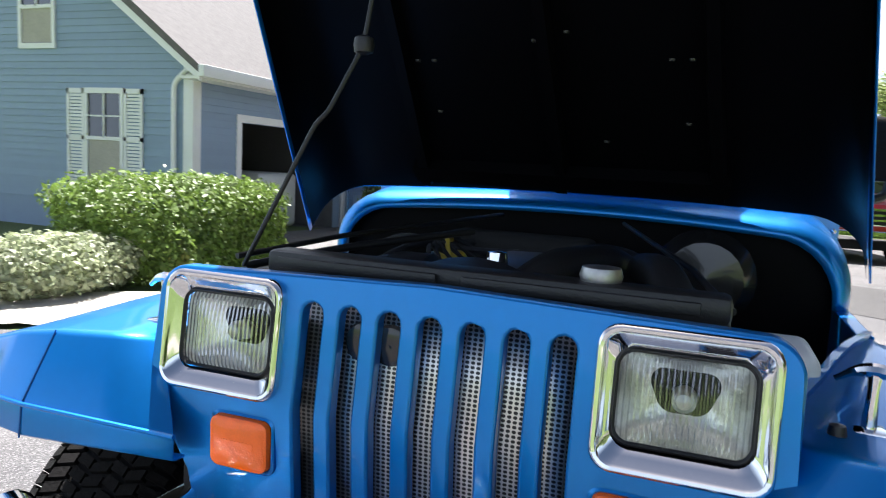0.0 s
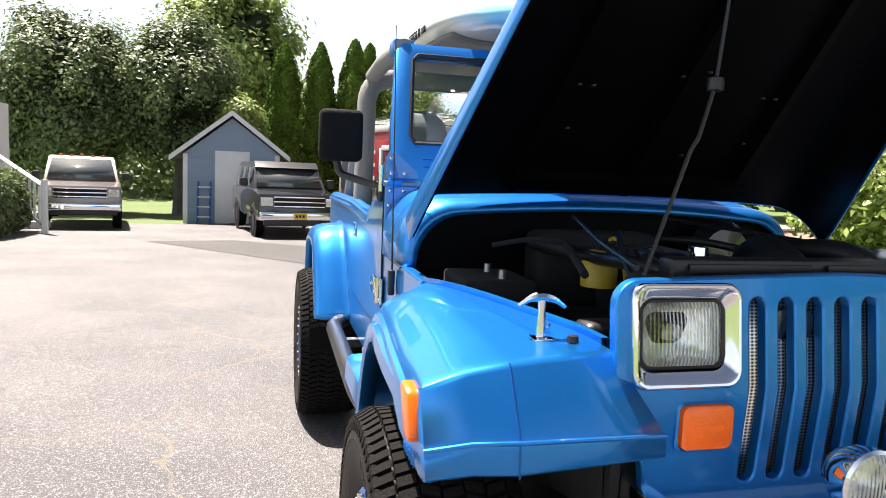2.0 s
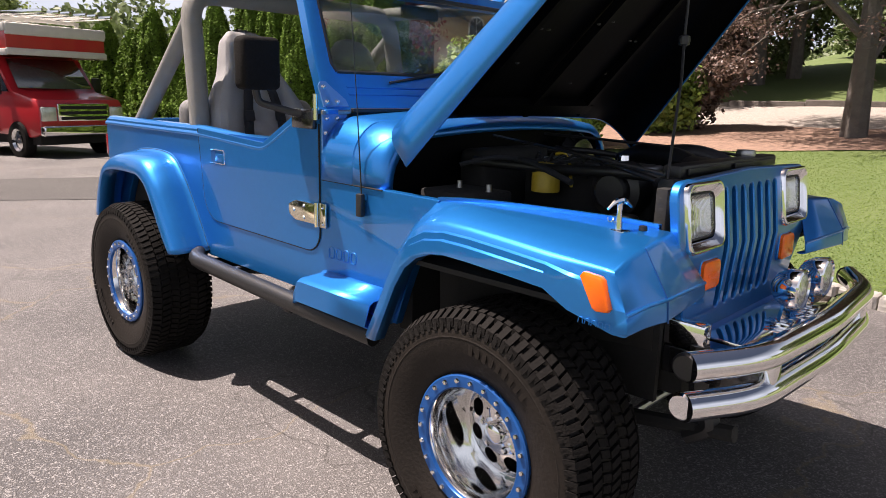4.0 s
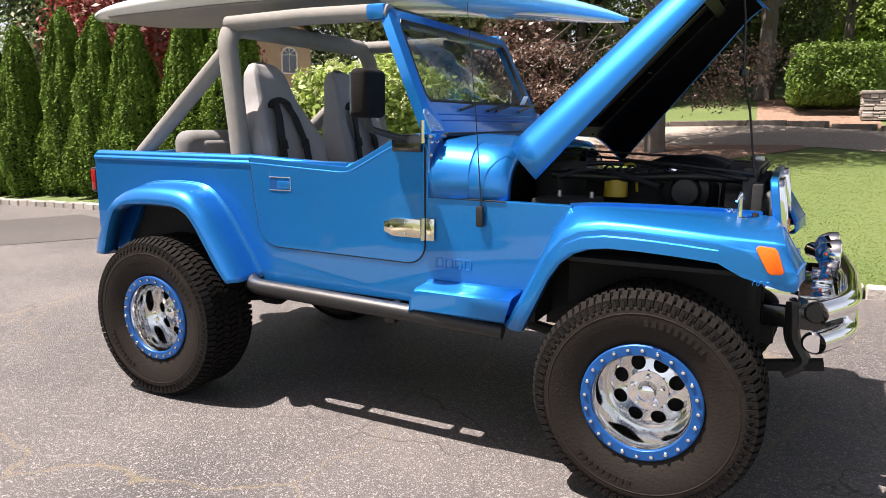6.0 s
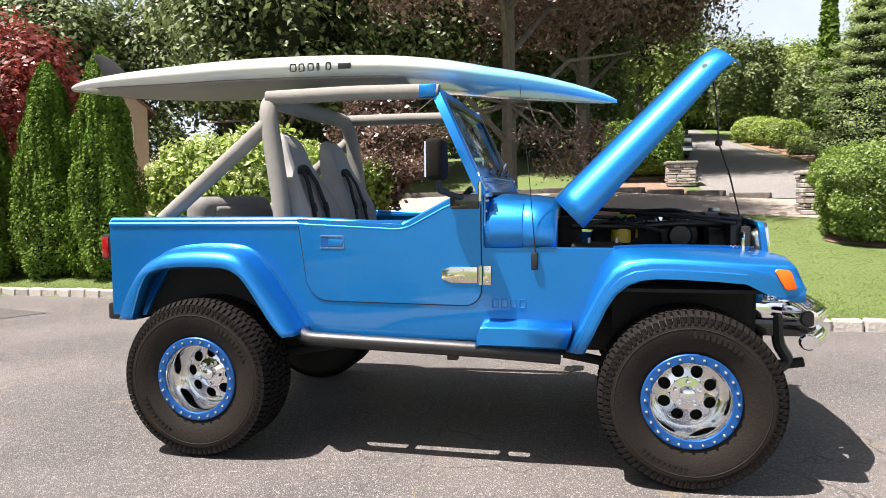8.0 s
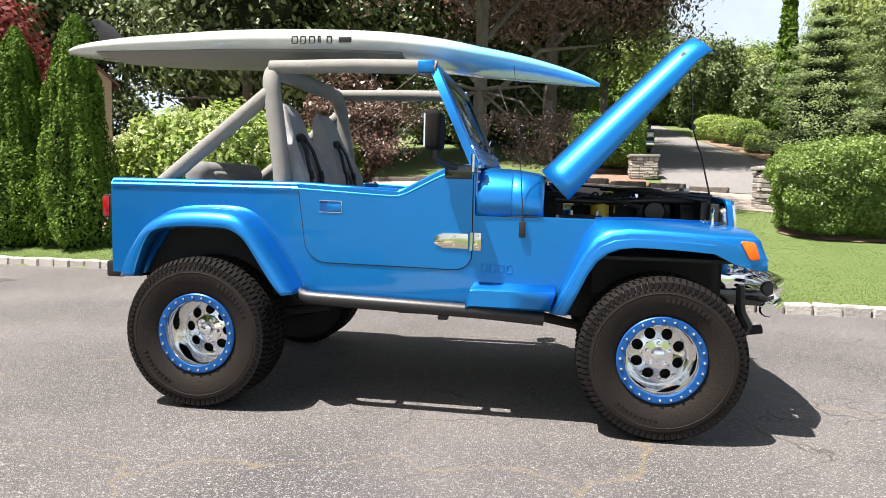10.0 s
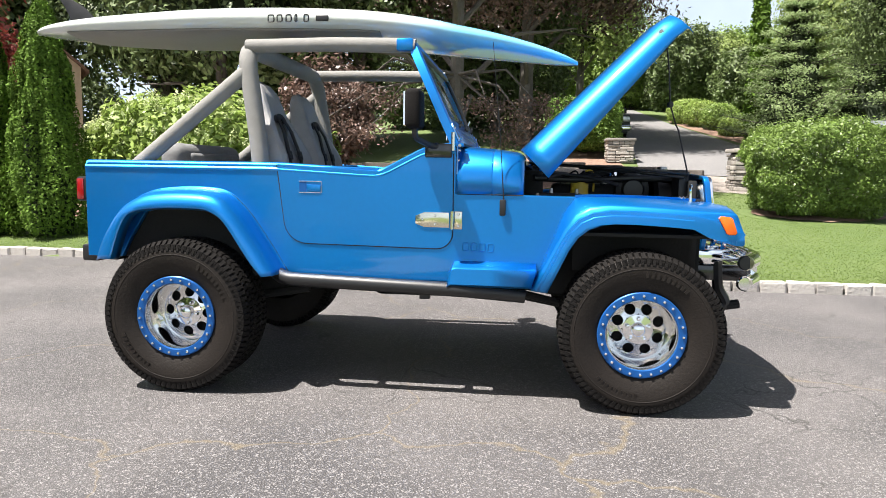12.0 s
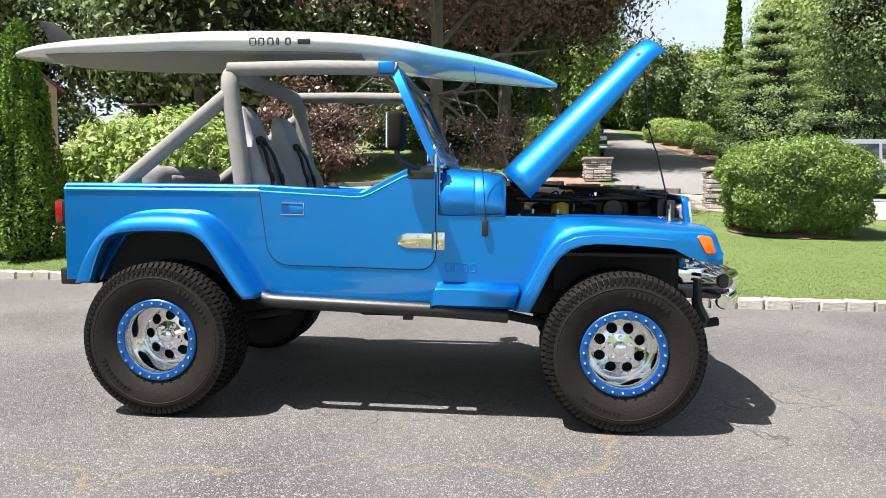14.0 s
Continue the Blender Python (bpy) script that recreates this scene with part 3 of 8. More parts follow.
def arborvitae(x, y, h, r, seed, leaves=9000, size=0.055, base=None, group="arborvitae row"):
    """A dense narrow evergreen made of upright sprays."""
    rng = np.random.default_rng(seed)
    z0 = height(x, y) - 0.04 if base is None else base
    t = empty("arborvitae", "dense dark green columnar arborvitae on the lawn", "evergreen tree", group, (x, y, z0))
    bm = bmesh.new()
    tube(bm, [(0, 0, 0), (0, 0, h * 0.5), (0, 0, h * 0.95)], 0, 8, taper=[0.09, 0.06, 0.01])
    part("trunk", bm, BARK, t)
    v = rng.uniform(0.0, 1.0, leaves) ** 0.9
    a = rng.uniform(0, 2 * np.pi, leaves)
    ka, kv, ks = rng.uniform(0, 2 * np.pi, 110), rng.uniform(0, 1, 110), rng.uniform(0.4, 1.0, 110)
    near = np.full(leaves, -1.0)
    for a1, v1, s1 in zip(ka, kv, ks):
        da = np.abs((a - a1 + np.pi) % (2 * np.pi) - np.pi)
        near = np.maximum(near, s1 * (1 - (da / 0.42) ** 2 - ((v - v1) * h / 0.32) ** 2))
    lobes = 0.88 + 0.13 * np.sin(a * 5 + seed + v * 9) + 0.05 * np.sin(a * 23 + v * 5) + 0.30 * np.clip(near, -0.6, 1.0)
    prof = np.where(v < 0.12, 0.75 + 2.1 * v, 1.0) * np.clip(1 - v, 0, 1) ** 0.50
    rad = r * prof * lobes * (1 - 0.28 * rng.uniform(0, 1, leaves) ** 2)
    p = np.stack([np.cos(a) * rad, np.sin(a) * rad, 0.05 + v * h * 0.97 + rng.normal(0, 0.03, leaves)], 1)
    nrm = np.stack([np.cos(a), np.sin(a), rng.uniform(-0.2, 0.7, leaves)], 1)
    quads("crown", p, size, nrm, GREEN_YEW, t, 0.55, rng)
    # dark lobed core paints the shade behind the outer sprays
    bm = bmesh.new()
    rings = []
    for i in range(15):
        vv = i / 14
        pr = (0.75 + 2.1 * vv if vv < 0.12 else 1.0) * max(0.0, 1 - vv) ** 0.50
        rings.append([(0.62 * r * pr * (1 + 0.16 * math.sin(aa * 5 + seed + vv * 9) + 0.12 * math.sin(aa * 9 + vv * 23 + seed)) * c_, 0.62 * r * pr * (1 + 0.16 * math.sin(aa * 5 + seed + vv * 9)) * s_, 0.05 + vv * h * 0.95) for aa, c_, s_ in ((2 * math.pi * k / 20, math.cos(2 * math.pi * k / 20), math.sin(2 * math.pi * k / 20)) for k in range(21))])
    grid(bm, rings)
    part("inner_foliage", bm, SHADE_CORE, t, "dark shell standing in for shade between inner sprays")
    return t


def shrub(name, x, y, radii, mat, label, seed, leaves=7000, size=0.045, power=3.0, base=None, category="bush", wob=0.12, group="", taper=0.0):
    """A rounded or clipped bush: leaves over and inside a superellipsoid on short stems."""
    rng = np.random.default_rng(seed)
    z0 = height(x, y) - 0.03 if base is None else base
    t = empty(name, label, category, group, (x, y, z0))
    for k in range(7):
        a = k * 0.9
        bm = tube(bmesh.new(), [(0.1 * math.cos(a) * radii[0], 0.1 * math.sin(a) * radii[1], 0), (0.35 * math.cos(a) * radii[0], 0.35 * math.sin(a) * radii[1], radii[2] * 0.8), (0.6 * math.cos(a) * radii[0], 0.6 * math.sin(a) * radii[1], radii[2] * 1.5)], 0, 6, taper=[0.03, 0.02, 0.008])
        part("stem", bm, BARK, t)
    d = rng.normal(0, 1, (leaves, 3))
    d /= np.linalg.norm(d, axis=1, keepdims=True)
    k = (np.abs(d) ** power).sum(1) ** (-1 / power)
    knob = rng.normal(0, 1, (90, 3))
    knob /= np.linalg.norm(knob, axis=1, keepdims=True)
    size_of = rng.uniform(0.3, 1.0, 90)
    w = 1 + wob * 1.3 * (np.max(size_of * np.exp((d @ knob.T - 1) / 0.022), axis=1) - 0.5)
    p = d * k[:, None] * w[:, None] * (1.03 - 0.30 * rng.uniform(0, 1, (leaves, 1)) ** 2) * np.array(radii)
    p += rng.normal(0, size * 0.5, p.shape)
    sprig = (p[:, 2] > 0.75 * radii[2]) & (rng.uniform(0, 1, leaves) < 0.12)
    p[sprig, 2] += rng.uniform(0, 0.16, sprig.sum()) * radii[2]
    p[:, :2] *= (1 - taper * (1 - p[:, 2:3] / radii[2]) / 2)
    p[:, 2] += radii[2]
    quads("foliage", p, size, d + np.array((0, 0, 0.5)), mat, t, 0.85, rng)
    return t


def white_pine(x, y, h, r, seed, label, mat, levels=11, tufts=10, leaves=40, base=None):
    """A soft-needled conifer: whorls of level branches carrying feathery tufts."""
    rng = np.random.default_rng(seed)
    t = empty("white_pine", label, "conifer", "", (x, y, height(x, y) - 0.05))
    bm = bmesh.new()
    tube(bm, [(0, 0, 0), (0.05, 0, h * 0.5), (0, 0, h * 0.97)], 0, 9, taper=[0.16, 0.10, 0.015])
    pts, ups = [], []
    for k in range(levels):
        f = k / (levels - 1)
        z = h * (0.08 + 0.86 * f)
        n = 8 if f < 0.7 else 6
        for j in range(n):
            a = 2 * math.pi * (j + 0.5 * (k % 2)) / n + rng.uniform(-0.25, 0.25)
            ln = r * (1.02 - f) ** 0.75 * rng.uniform(0.65, 1.12)
            d = Vector((math.cos(a), math.sin(a), 0))
            e = Vector((0, 0, z)) + d * ln + Vector((0, 0, 0.10 * ln))
            tube(bm, [(0, 0, z - 0.1), Vector((0, 0, z - 0.05)) + d * ln * 0.5, e], 0, 5, taper=[0.035, 0.022, 0.008])
            for q in range(tufts):
                g = 0.25 + 0.75 * (q + rng.uniform(0, 1)) / tufts
                c = np.array((d.x * ln * g, d.y * ln * g, z + 0.10 * ln * g ** 2 + rng.normal(0, 0.05)))
                w = 0.10 + 0.05 * ln
                side_ = rng.normal(0, 1, 1) * ln * 0.16 * g
                c += np.array((-d.y, d.x, 0)) * side_
                pts.append(c + rng.normal(0, 1, (leaves, 3)) * np.array((w, w, w * 0.30)))
                ups.append(np.tile(np.array((d.x * 0.4, d.y * 0.4, 1.0)), (leaves, 1)))
    part("trunk", bm, BARK, t)
    # added dark cone for the shade between the whorls
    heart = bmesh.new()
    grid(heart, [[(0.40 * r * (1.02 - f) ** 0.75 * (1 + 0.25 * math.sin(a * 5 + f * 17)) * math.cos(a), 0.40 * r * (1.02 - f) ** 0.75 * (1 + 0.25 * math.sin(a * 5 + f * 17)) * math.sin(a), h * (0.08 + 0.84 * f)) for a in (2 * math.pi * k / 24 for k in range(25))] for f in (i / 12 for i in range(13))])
    part("inner_foliage", heart, SHADE_CORE, t, "dark shell standing in for shade between inner branches")
    quads("crown", np.concatenate(pts), 0.048, np.concatenate(ups), mat, t, 0.55, rng)
    return t


# ---- trees, hedges and bushes ----
for i in range(16):
    x = -6.45 - 1.12 * i
    arborvitae(x, 5.45 + 0.05 * i + 0.15 * math.sin(i * 2.1), 3.25 + 0.22 * math.sin(i * 1.7 + 1), 0.62, 20 + i, 34000 if i < 7 else 11000, 0.028 if i < 7 else 0.05)
for i, (x, y, h) in enumerate([(-24.0, -0.35, 6.4), (-24.4, 0.95, 6.6), (-23.8, 2.15, 6.7), (-25.2, 2.9, 6.9)]):
    arborvitae(x, y, h, 1.0, 50 + i, 30000, 0.065, group="tall arborvitae")
tree("oak_tree", -24, -7.4, 7.0, (2.2, 2.4, 2.9), GREEN_TREE, "broad dark green tree behind the driveway", 5, 46000, 0.24, size=0.085, clumps=75)
tree("oak_tree", -24, -3.9, 6.6, (2.1, 2.1, 2.7), GREEN_TREE, "broad dark green tree behind the shed", 6, 42000, 0.24, size=0.085, clumps=70)
tree("young_tree", -22.0, -1.75, 4.2, (0.8, 0.8, 1.2), GREEN_LIGHT, "light green young tree beside the shed", 7, 7000, 0.08, size=0.08)
tree("light_tree", -34, -2.6, 10.6, (3.0, 3.1, 3.9), GREEN_LIGHT, "sunlit light green tree farther off", 8, 20000, 0.3, size=0.17)
tree("light_tree", -36, 6.2, 7.2, (2.6, 2.6, 2.8), GREEN_LIGHT, "pale green tree behind the truck", 9, 19000, 0.25, size=0.10)
tree("copper_beech", 0.35, 21.5, 12.6, (5.2, 4.8, 4.6), PURPLE_LEAF, "dark copper-leaved tree with a stout grey trunk", 11, 52000, 0.25, 0.22, 0.10, 230)
tree("copper_beech", -5.9, 22.5, 11.2, (3.2, 2.6, 4.0), PURPLE_LEAF, "dark copper-leaved tree behind the hydrangea", 12, 28000, 0.18, 0.2, 0.095, 130)
tree("copper_beech", -1.0, 11.0, 9.2, (3.3, 3.7, 3.0), PURPLE_LEAF, "dark copper-leaved tree with low hanging branches", 14, 36000, 0.16, 0.16, 0.060, 110)
beech = bpy.data.objects["copper_beech.002"]
for k, (dx, dy, dz) in enumerate([(-1.75, -1.05, 1.15), (-1.2, -1.25, 1.75), (0.75, -1.2, 1.65), (1.75, -0.7, 1.7), (-2.2, -0.6, 1.95), (1.15, -1.0, 1.05), (1.5, -1.1, 1.35), (-2.8, -0.9, 1.3)]):
    rng = np.random.default_rng(300 + k)
    spray = rng.normal(0, 1, (420, 3)) * np.array((0.30, 0.26, 0.13)) + np.array((dx, dy, dz))
    tagged(quads("hanging_spray", spray, 0.036, np.tile(np.array((0.0, -0.6, 0.6)), (420, 1)), PURPLE_LEAF, beech, 0.8, rng), "drooping copper leaves", kind="stuff")
    part("limb", tube(bmesh.new(), [(0, 0, 2.4), (dx * 0.6, dy * 0.6, dz + 0.75), (dx, dy, dz)], 0, 6, taper=[0.04, 0.025, 0.008]), BARK, beech)
tree("red_maple", -13.8, 10.5, 5.6, (2.6, 2.2, 1.9), RED_LEAF, "red-leaved maple behind the evergreen row", 13, 16000, 0.15, size=0.085)
for i, (x, y, h, r) in enumerate([(-9, 17, 9, 3.2), (-6.5, 21, 9.5, 3.2), (-13, 21, 10, 3.6), (-18, 18, 9, 3.2), (-24, 16, 8, 3.0), (-1, 27, 11, 3.8), (3.0, 34, 10, 3.0), (15.5, 33, 8.5, 3.0), (14, 26, 8.0, 2.8), (18, 33, 9, 3.4), (8.8, 50, 5.0, 2.6), (12.4, 46, 4.6, 2.6), (2.5, 46, 7, 3.5)]):
    # the lighter leaf colour on far trees also stands in for haze
    tree("woodland_tree", x, y, h, (r, r, h * 0.40), GREEN_LIGHT if i in (6, 7, 8, 10, 11, 12) else GREEN_TREE, "leafy green tree on the wooded hill", 60 + i, 22000, 0.2, 0.25, 0.115, 120, group="hillside trees")
white_pine(9.6, 22.0, 5.6, 2.5, 31, "soft blue-green white pine beside the far driveway", GREEN_PINE)
white_pine(12.6, 22.0, 8.5, 3.0, 33, "tall soft-needled white pine beyond the street", GREEN_PINE)
tree("dogwood_tree", 11.6, 17.0, 7.2, (2.5, 2.2, 2.6), GREEN_TREE, "green leafy tree overhanging the street", 32, 44000, 0.14, 0.3, 0.055, 130)
arborvitae(8.9, 23.9, 7.6, 0.42, 71, 5000, 0.12, group="far cypress")
shrub("privet_bush", 5.18, 7.7, (1.19, 0.97, 0.73), GREEN_PRIVET, "round clipped green bush on the lawn", 41, 85000, 0.0225, 3.6, taper=0.16, wob=0.17)
hyd = shrub("hydrangea", -5.4, 7.8, (1.75, 1.2, 1.02), GREEN_PALE, "pale green hydrangea with cream flower heads", 42, 15000, 0.07, 2.4, wob=0.2)
rng = np.random.default_rng(17)
for k in range(130):
    d = rng.normal(0, 1, 3)
    d[1], d[2] = -abs(d[1]) * 0.8, abs(d[2]) * 0.9 + 0.05
    d /= np.linalg.norm(d)
    c = d * np.array((1.78, 1.22, 1.05)) * rng.uniform(0.93, 1.12) + np.array((0, 0, 1.02))
    q = rng.normal(0, 1, (46, 3))
    q /= np.linalg.norm(q, axis=1, keepdims=True)
    q *= rng.uniform(0.5, 1.0, (46, 1)) * np.array((0.062, 0.062, 0.085)) * rng.uniform(0.7, 1.2)
    quads("flower_head", q + c, 0.017, q * 12 + np.array((0, -0.3, 0.4)), FLOWER, hyd, 0.4, rng)
shrub("clipped_hedge", 2.2, 19.8, (1.1, 2.3, 0.76), GREEN_HEDGE, "long clipped green hedge beyond the street", 43, 46000, 0.045, 9.0, wob=0.06)
shrub("front_hedge", -3.9, -5.22, (1.32, 0.74, 0.52), GREEN_BUSH, "clipped green hedge beside the driveway", 44, 26000, 0.036, 5.0, base=-0.05)
shrub("variegated_shrub", -2.05, -5.0, (0.85, 0.5, 0.25), CREAM_LEAF, "low cream and green variegated shrub", 45, 12000, 0.035, 2.4)
shrub("porch_hedge", -12.6, -6.25, (1.5, 0.55, 0.58), GREEN_TREE, "dark clipped hedge below the porch rail", 46, 9000, 0.06, 4.0, base=-0.2)

for i in range(11):
    shrub("woodland_edge", -26 + 2.6 * i, (24 if i < 8 else 29) + 1.2 * math.sin(i * 1.9), (2.1, 1.6, (1.9 if i < 7 else 2.7) + 0.4 * math.sin(i * 2.7)), GREEN_TREE, "dense dark green undergrowth at the wood's edge", 120 + i, 11000, 0.11, 2.6, wob=0.25, group="woodland edge")
for k, (x, y, rx, rz) in enumerate([(3.2, 44, 3.0, 2.4), (8.6, 55, 4.5, 3.4), (14.0, 47, 3.4, 2.6), (12.6, 38, 1.9, 1.9), (17.5, 40, 3.5, 3.2), (-1.5, 40, 3.2, 2.4), (6.6, 43.5, 2.8, 2.2), (9.4, 41.0, 2.2, 2.6)]):
    shrub("woodland_edge", x, y, (rx, 2.0, rz), GREEN_TREE if k % 2 else GREEN_BUSH, "dense green undergrowth at the top of the hill", 150 + k, 13000, 0.12, 2.3, wob=0.3, group="woodland edge")
shrub("understorey_bush", -4.4, 10.6, (0.95, 0.6, 0.75), GREEN_BUSH, "leafy green sapling below the copper tree", 141, 6000, 0.065, 2.0, wob=0.4)
shrub("understorey_bush", -4.0, 11.2, (1.1, 0.6, 1.5), PURPLE_LEAF, "copper-leaved sapling beside the street", 142, 6000, 0.07, 1.8, wob=0.45)

# ---- house ----
house = empty("house", "blue-grey clapboard house with white trim and open garage", "house", at=(0, 0, 0))


def boards(parent, axis, plane, lo, hi, z0, z1, out, pitch=0.115, skip=None):
    """Overlapping clapboards on a wall, one object each."""
    wall_z = z0
    i = 0
    while wall_z < z1:
        cuts = [(lo, hi)]
        if skip:
            cuts = skip(wall_z + pitch / 2, lo, hi)
        for a, b in cuts:
            if b - a < 0.04:
                continue
            bm = bmesh.new()
            sec = [(0.0, 0.0), (0.022, 0.0), (0.006, pitch), (0.0, pitch)]
            if axis == "x":
                rows = [[(plane + out * d, y, wall_z + h) for d, h in sec] for y in (a, b)]
            else:
                rows = [[(x, plane + out * d, wall_z + h) for d, h in sec] for x in (a, b)]
            grid(bm, rows)
            bmesh.ops.holes_fill(bm, edges=bm.edges[:], sides=4)
            bmesh.ops.recalc_face_normals(bm, faces=bm.faces[:])
            part("clapboard", bm, SIDING, parent, smooth=False)
        wall_z += pitch
        i += 1


CX, CY = -6.55, -7.3
gable = part("wall", slab(bmesh.new(), [(CY, -0.3), (CY, 2.62), (CY - 3.7, 5.5), (CY - 7.4, 5.5), (CY - 7.4, -0.3)], "x", CX - 0.2, CX), SIDING, house)
boards(gable, "x", CX, CY - 6.5, CY - 0.02, 0.4, 3.9, 1, skip=lambda z, a, b: [(max(a, CY - 6.5), min(b, CY - max(0.0, z - 2.62) * 1.28))])
sidewall = bmesh.new()
for lo, hi in [((-7.75, CY - 0.2, -0.3), (CX - 0.2, CY, 2.62)), ((-11.35, CY - 0.2, 1.85), (-7.75, CY, 2.62)), ((-13.6, CY - 0.2, -0.3), (-11.35, CY, 2.62))]:
    box(sidewall, lo, hi)
sidewall = part("wall", sidewall, SIDING, house)
boards(sidewall, "y", CY, -13.6, CX - 0.02, 0.0, 2.6, 1, skip=lambda z, a, b: [(a, -11.45), (-7.65, b)] if z < 1.95 else [(a, b)])
bm = bmesh.new()
box(bm, (-7.75, CY - 0.03, -0.3), (-7.62, CY + 0.035, 1.98)), box(bm, (-11.48, CY - 0.03, -0.3), (-11.35, CY + 0.035, 1.98)), box(bm, (-11.35, CY - 0.03, 1.85), (-7.75, CY + 0.035, 1.98))
part("garage_door_frame", bm, WHITE_PAINT, house, "white painted garage door frame")
# lining colour kept dark to stand in for shade inside the garage
SHADED_PLASTER = material("garage plaster darkened for shade", (0.10, 0.10, 0.10), 0.9, 0.0, 0.2, 2.0)
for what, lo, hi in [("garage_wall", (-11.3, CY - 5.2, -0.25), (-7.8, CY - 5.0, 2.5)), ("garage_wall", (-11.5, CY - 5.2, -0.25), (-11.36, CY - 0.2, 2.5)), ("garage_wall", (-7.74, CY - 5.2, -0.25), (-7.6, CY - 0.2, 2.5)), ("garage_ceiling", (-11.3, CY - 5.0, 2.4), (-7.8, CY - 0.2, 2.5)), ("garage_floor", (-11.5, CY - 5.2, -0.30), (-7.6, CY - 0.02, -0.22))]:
    part(what, box(bmesh.new(), lo, hi), SHADED_PLASTER, house, "garage lining coloured dark for the shade inside")
# plain white block added to hint at a vehicle in the garage
bm = bmesh.new()
box(bm, (-11.0, CY - 2.4, -0.22), (-9.6, CY - 0.9, 0.95), 0.12, 3)
tagged(part("storage_chest", bm, WHITE_PAINT), "white block hinting at a vehicle inside the garage", "chest")
bm = bmesh.new()
box(bm, (CX - 0.02, CY - 0.16, -0.2), (CX + 0.03, CY + 0.03, 2.62), 0.004), box(bm, (CX - 0.16, CY - 0.02, -0.2), (CX - 0.02, CY + 0.03, 2.62), 0.004)
part("corner_board", bm, WHITE_PAINT, house, "white corner board")
bm = bmesh.new()
tube(bm, rounded([(CX + 0.08, CY - 0.30, 0.0), (CX + 0.08, CY - 0.30, 2.35), (CX + 0.10, CY - 0.05, 2.55), (CX + 0.10, CY + 0.25, 2.62)], 0.1), 0.04, 8)
part("downspout", bm, WHITE_PAINT, house, "white rain pipe")
bm = bmesh.new()
slab(bm, [(CY + 0.42, 2.48), (CY + 0.42, 2.60), (CY - 3.8, 5.75), (CY - 3.8, 5.55)], "x", CX - 7.3, CX + 0.38)
part("roof", bm, SHINGLE, house, "grey shingle roof")
bm = bmesh.new()
box(bm, (CX - 7.3, CY + 0.40, 2.42), (CX + 0.38, CY + 0.52, 2.60), 0.02)
slab(bm, [(CY + 0.42, 2.36), (CY + 0.42, 2.58), (CY - 3.8, 5.62), (CY - 3.8, 5.36)], "x", CX + 0.30, CX + 0.36)
box(bm, (CX - 7.3, CY + 0.02, 2.40), (CX + 0.30, CY + 0.40, 2.44))
part("gutter_and_fascia", bm, WHITE_PAINT, house, "white gutter, fascia and soffit")


def sash_window(y0, y1, z0, z1, shutters):
    w = part("window", box(bmesh.new(), (CX + 0.004, y0, z0), (CX + 0.03, y1, z1)), DARK_GLASS, house, "dark double-hung window")
    bm = bmesh.new()
    for a, b in [((y0 - 0.07, z0 - 0.09), (y1 + 0.07, z0)), ((y0 - 0.07, z1), (y1 + 0.07, z1 + 0.09)), ((y0 - 0.07, z0), (y0, z1)), ((y1, z0), (y1 + 0.07, z1)), ((y0, (z0 + z1) / 2 - 0.03), (y1, (z0 + z1) / 2 + 0.03)), (((y0 + y1) / 2 - 0.012, (z0 + z1) / 2), ((y0 + y1) / 2 + 0.012, z1)), ((y0, (z0 + 3 * z1) / 4 - 0.012), (y1, (z0 + 3 * z1) / 4 + 0.012))]:
        box(bm, (CX + 0.02, a[0], a[1]), (CX + 0.06, b[0], b[1]))
    part("window_frame", bm, WHITE_PAINT, w)
    part("blind", box(bmesh.new(), (CX + 0.031, y0 + 0.01, z0 + 0.01), (CX + 0.036, y1 - 0.01, (z0 + z1) / 2 - 0.03)), CONCRETE, w, "pale lowered blind")
    if shutters:
        for a in (y0 - 0.46, y1 + 0.08):
            bm = bmesh.new()
            for c, d in [((a, z0 - 0.08), (a + 0.05, z1 + 0.08)), ((a + 0.33, z0 - 0.08), (a + 0.38, z1 + 0.08)), ((a, z0 - 0.08), (a + 0.38, z0)), ((a, z1), (a + 0.38, z1 + 0.08)), ((a, (z0 + z1) / 2 - 0.03), (a + 0.38, (z0 + z1) / 2 + 0.03))]:
                box(bm, (CX + 0.02, c[0], c[1]), (CX + 0.055, d[0], d[1]))
            for k in range(26):
                z = z0 + (z1 - z0) * (k + 0.5) / 26
                box(bm, (CX + 0.022, a + 0.05, z - 0.022), (CX + 0.045, a + 0.33, z + 0.016))
            part("shutter", bm, WHITE_PAINT, house, "white louvred shutter")


sash_window(-9.42, -8.72, 0.72, 2.18, True)
sash_window(-10.9, -10.2, 3.0, 4.2, False)

# porch, stairs and rail at the back of the house
bm = bmesh.new()
box(bm, (-17.6, -9.5, -0.3), (-13.6, CY, 0.50)), box(bm, (-15.2, CY, -0.3), (-11.9, -6.85, 0.50))
part("porch_base", bm, SIDING, house)
bm = bmesh.new()
box(bm, (-17.6, -9.4, 0.50), (-13.62, CY - 0.05, 2.6))
part("porch_room", bm, WHITE_PAINT, house, "white porch room")
for k in range(3):
    bm = bmesh.new()
    box(bm, (-14.25 - 0.62 * k, CY - 0.05, 1.1), (-13.85 - 0.62 * k, CY - 0.02, 2.3))
    part("window", bm, DARK_GLASS, house, "dark porch window")
rail = empty("porch_rail", "white porch railing with balusters and stair rail", "railing", at=(0, 0, 0))
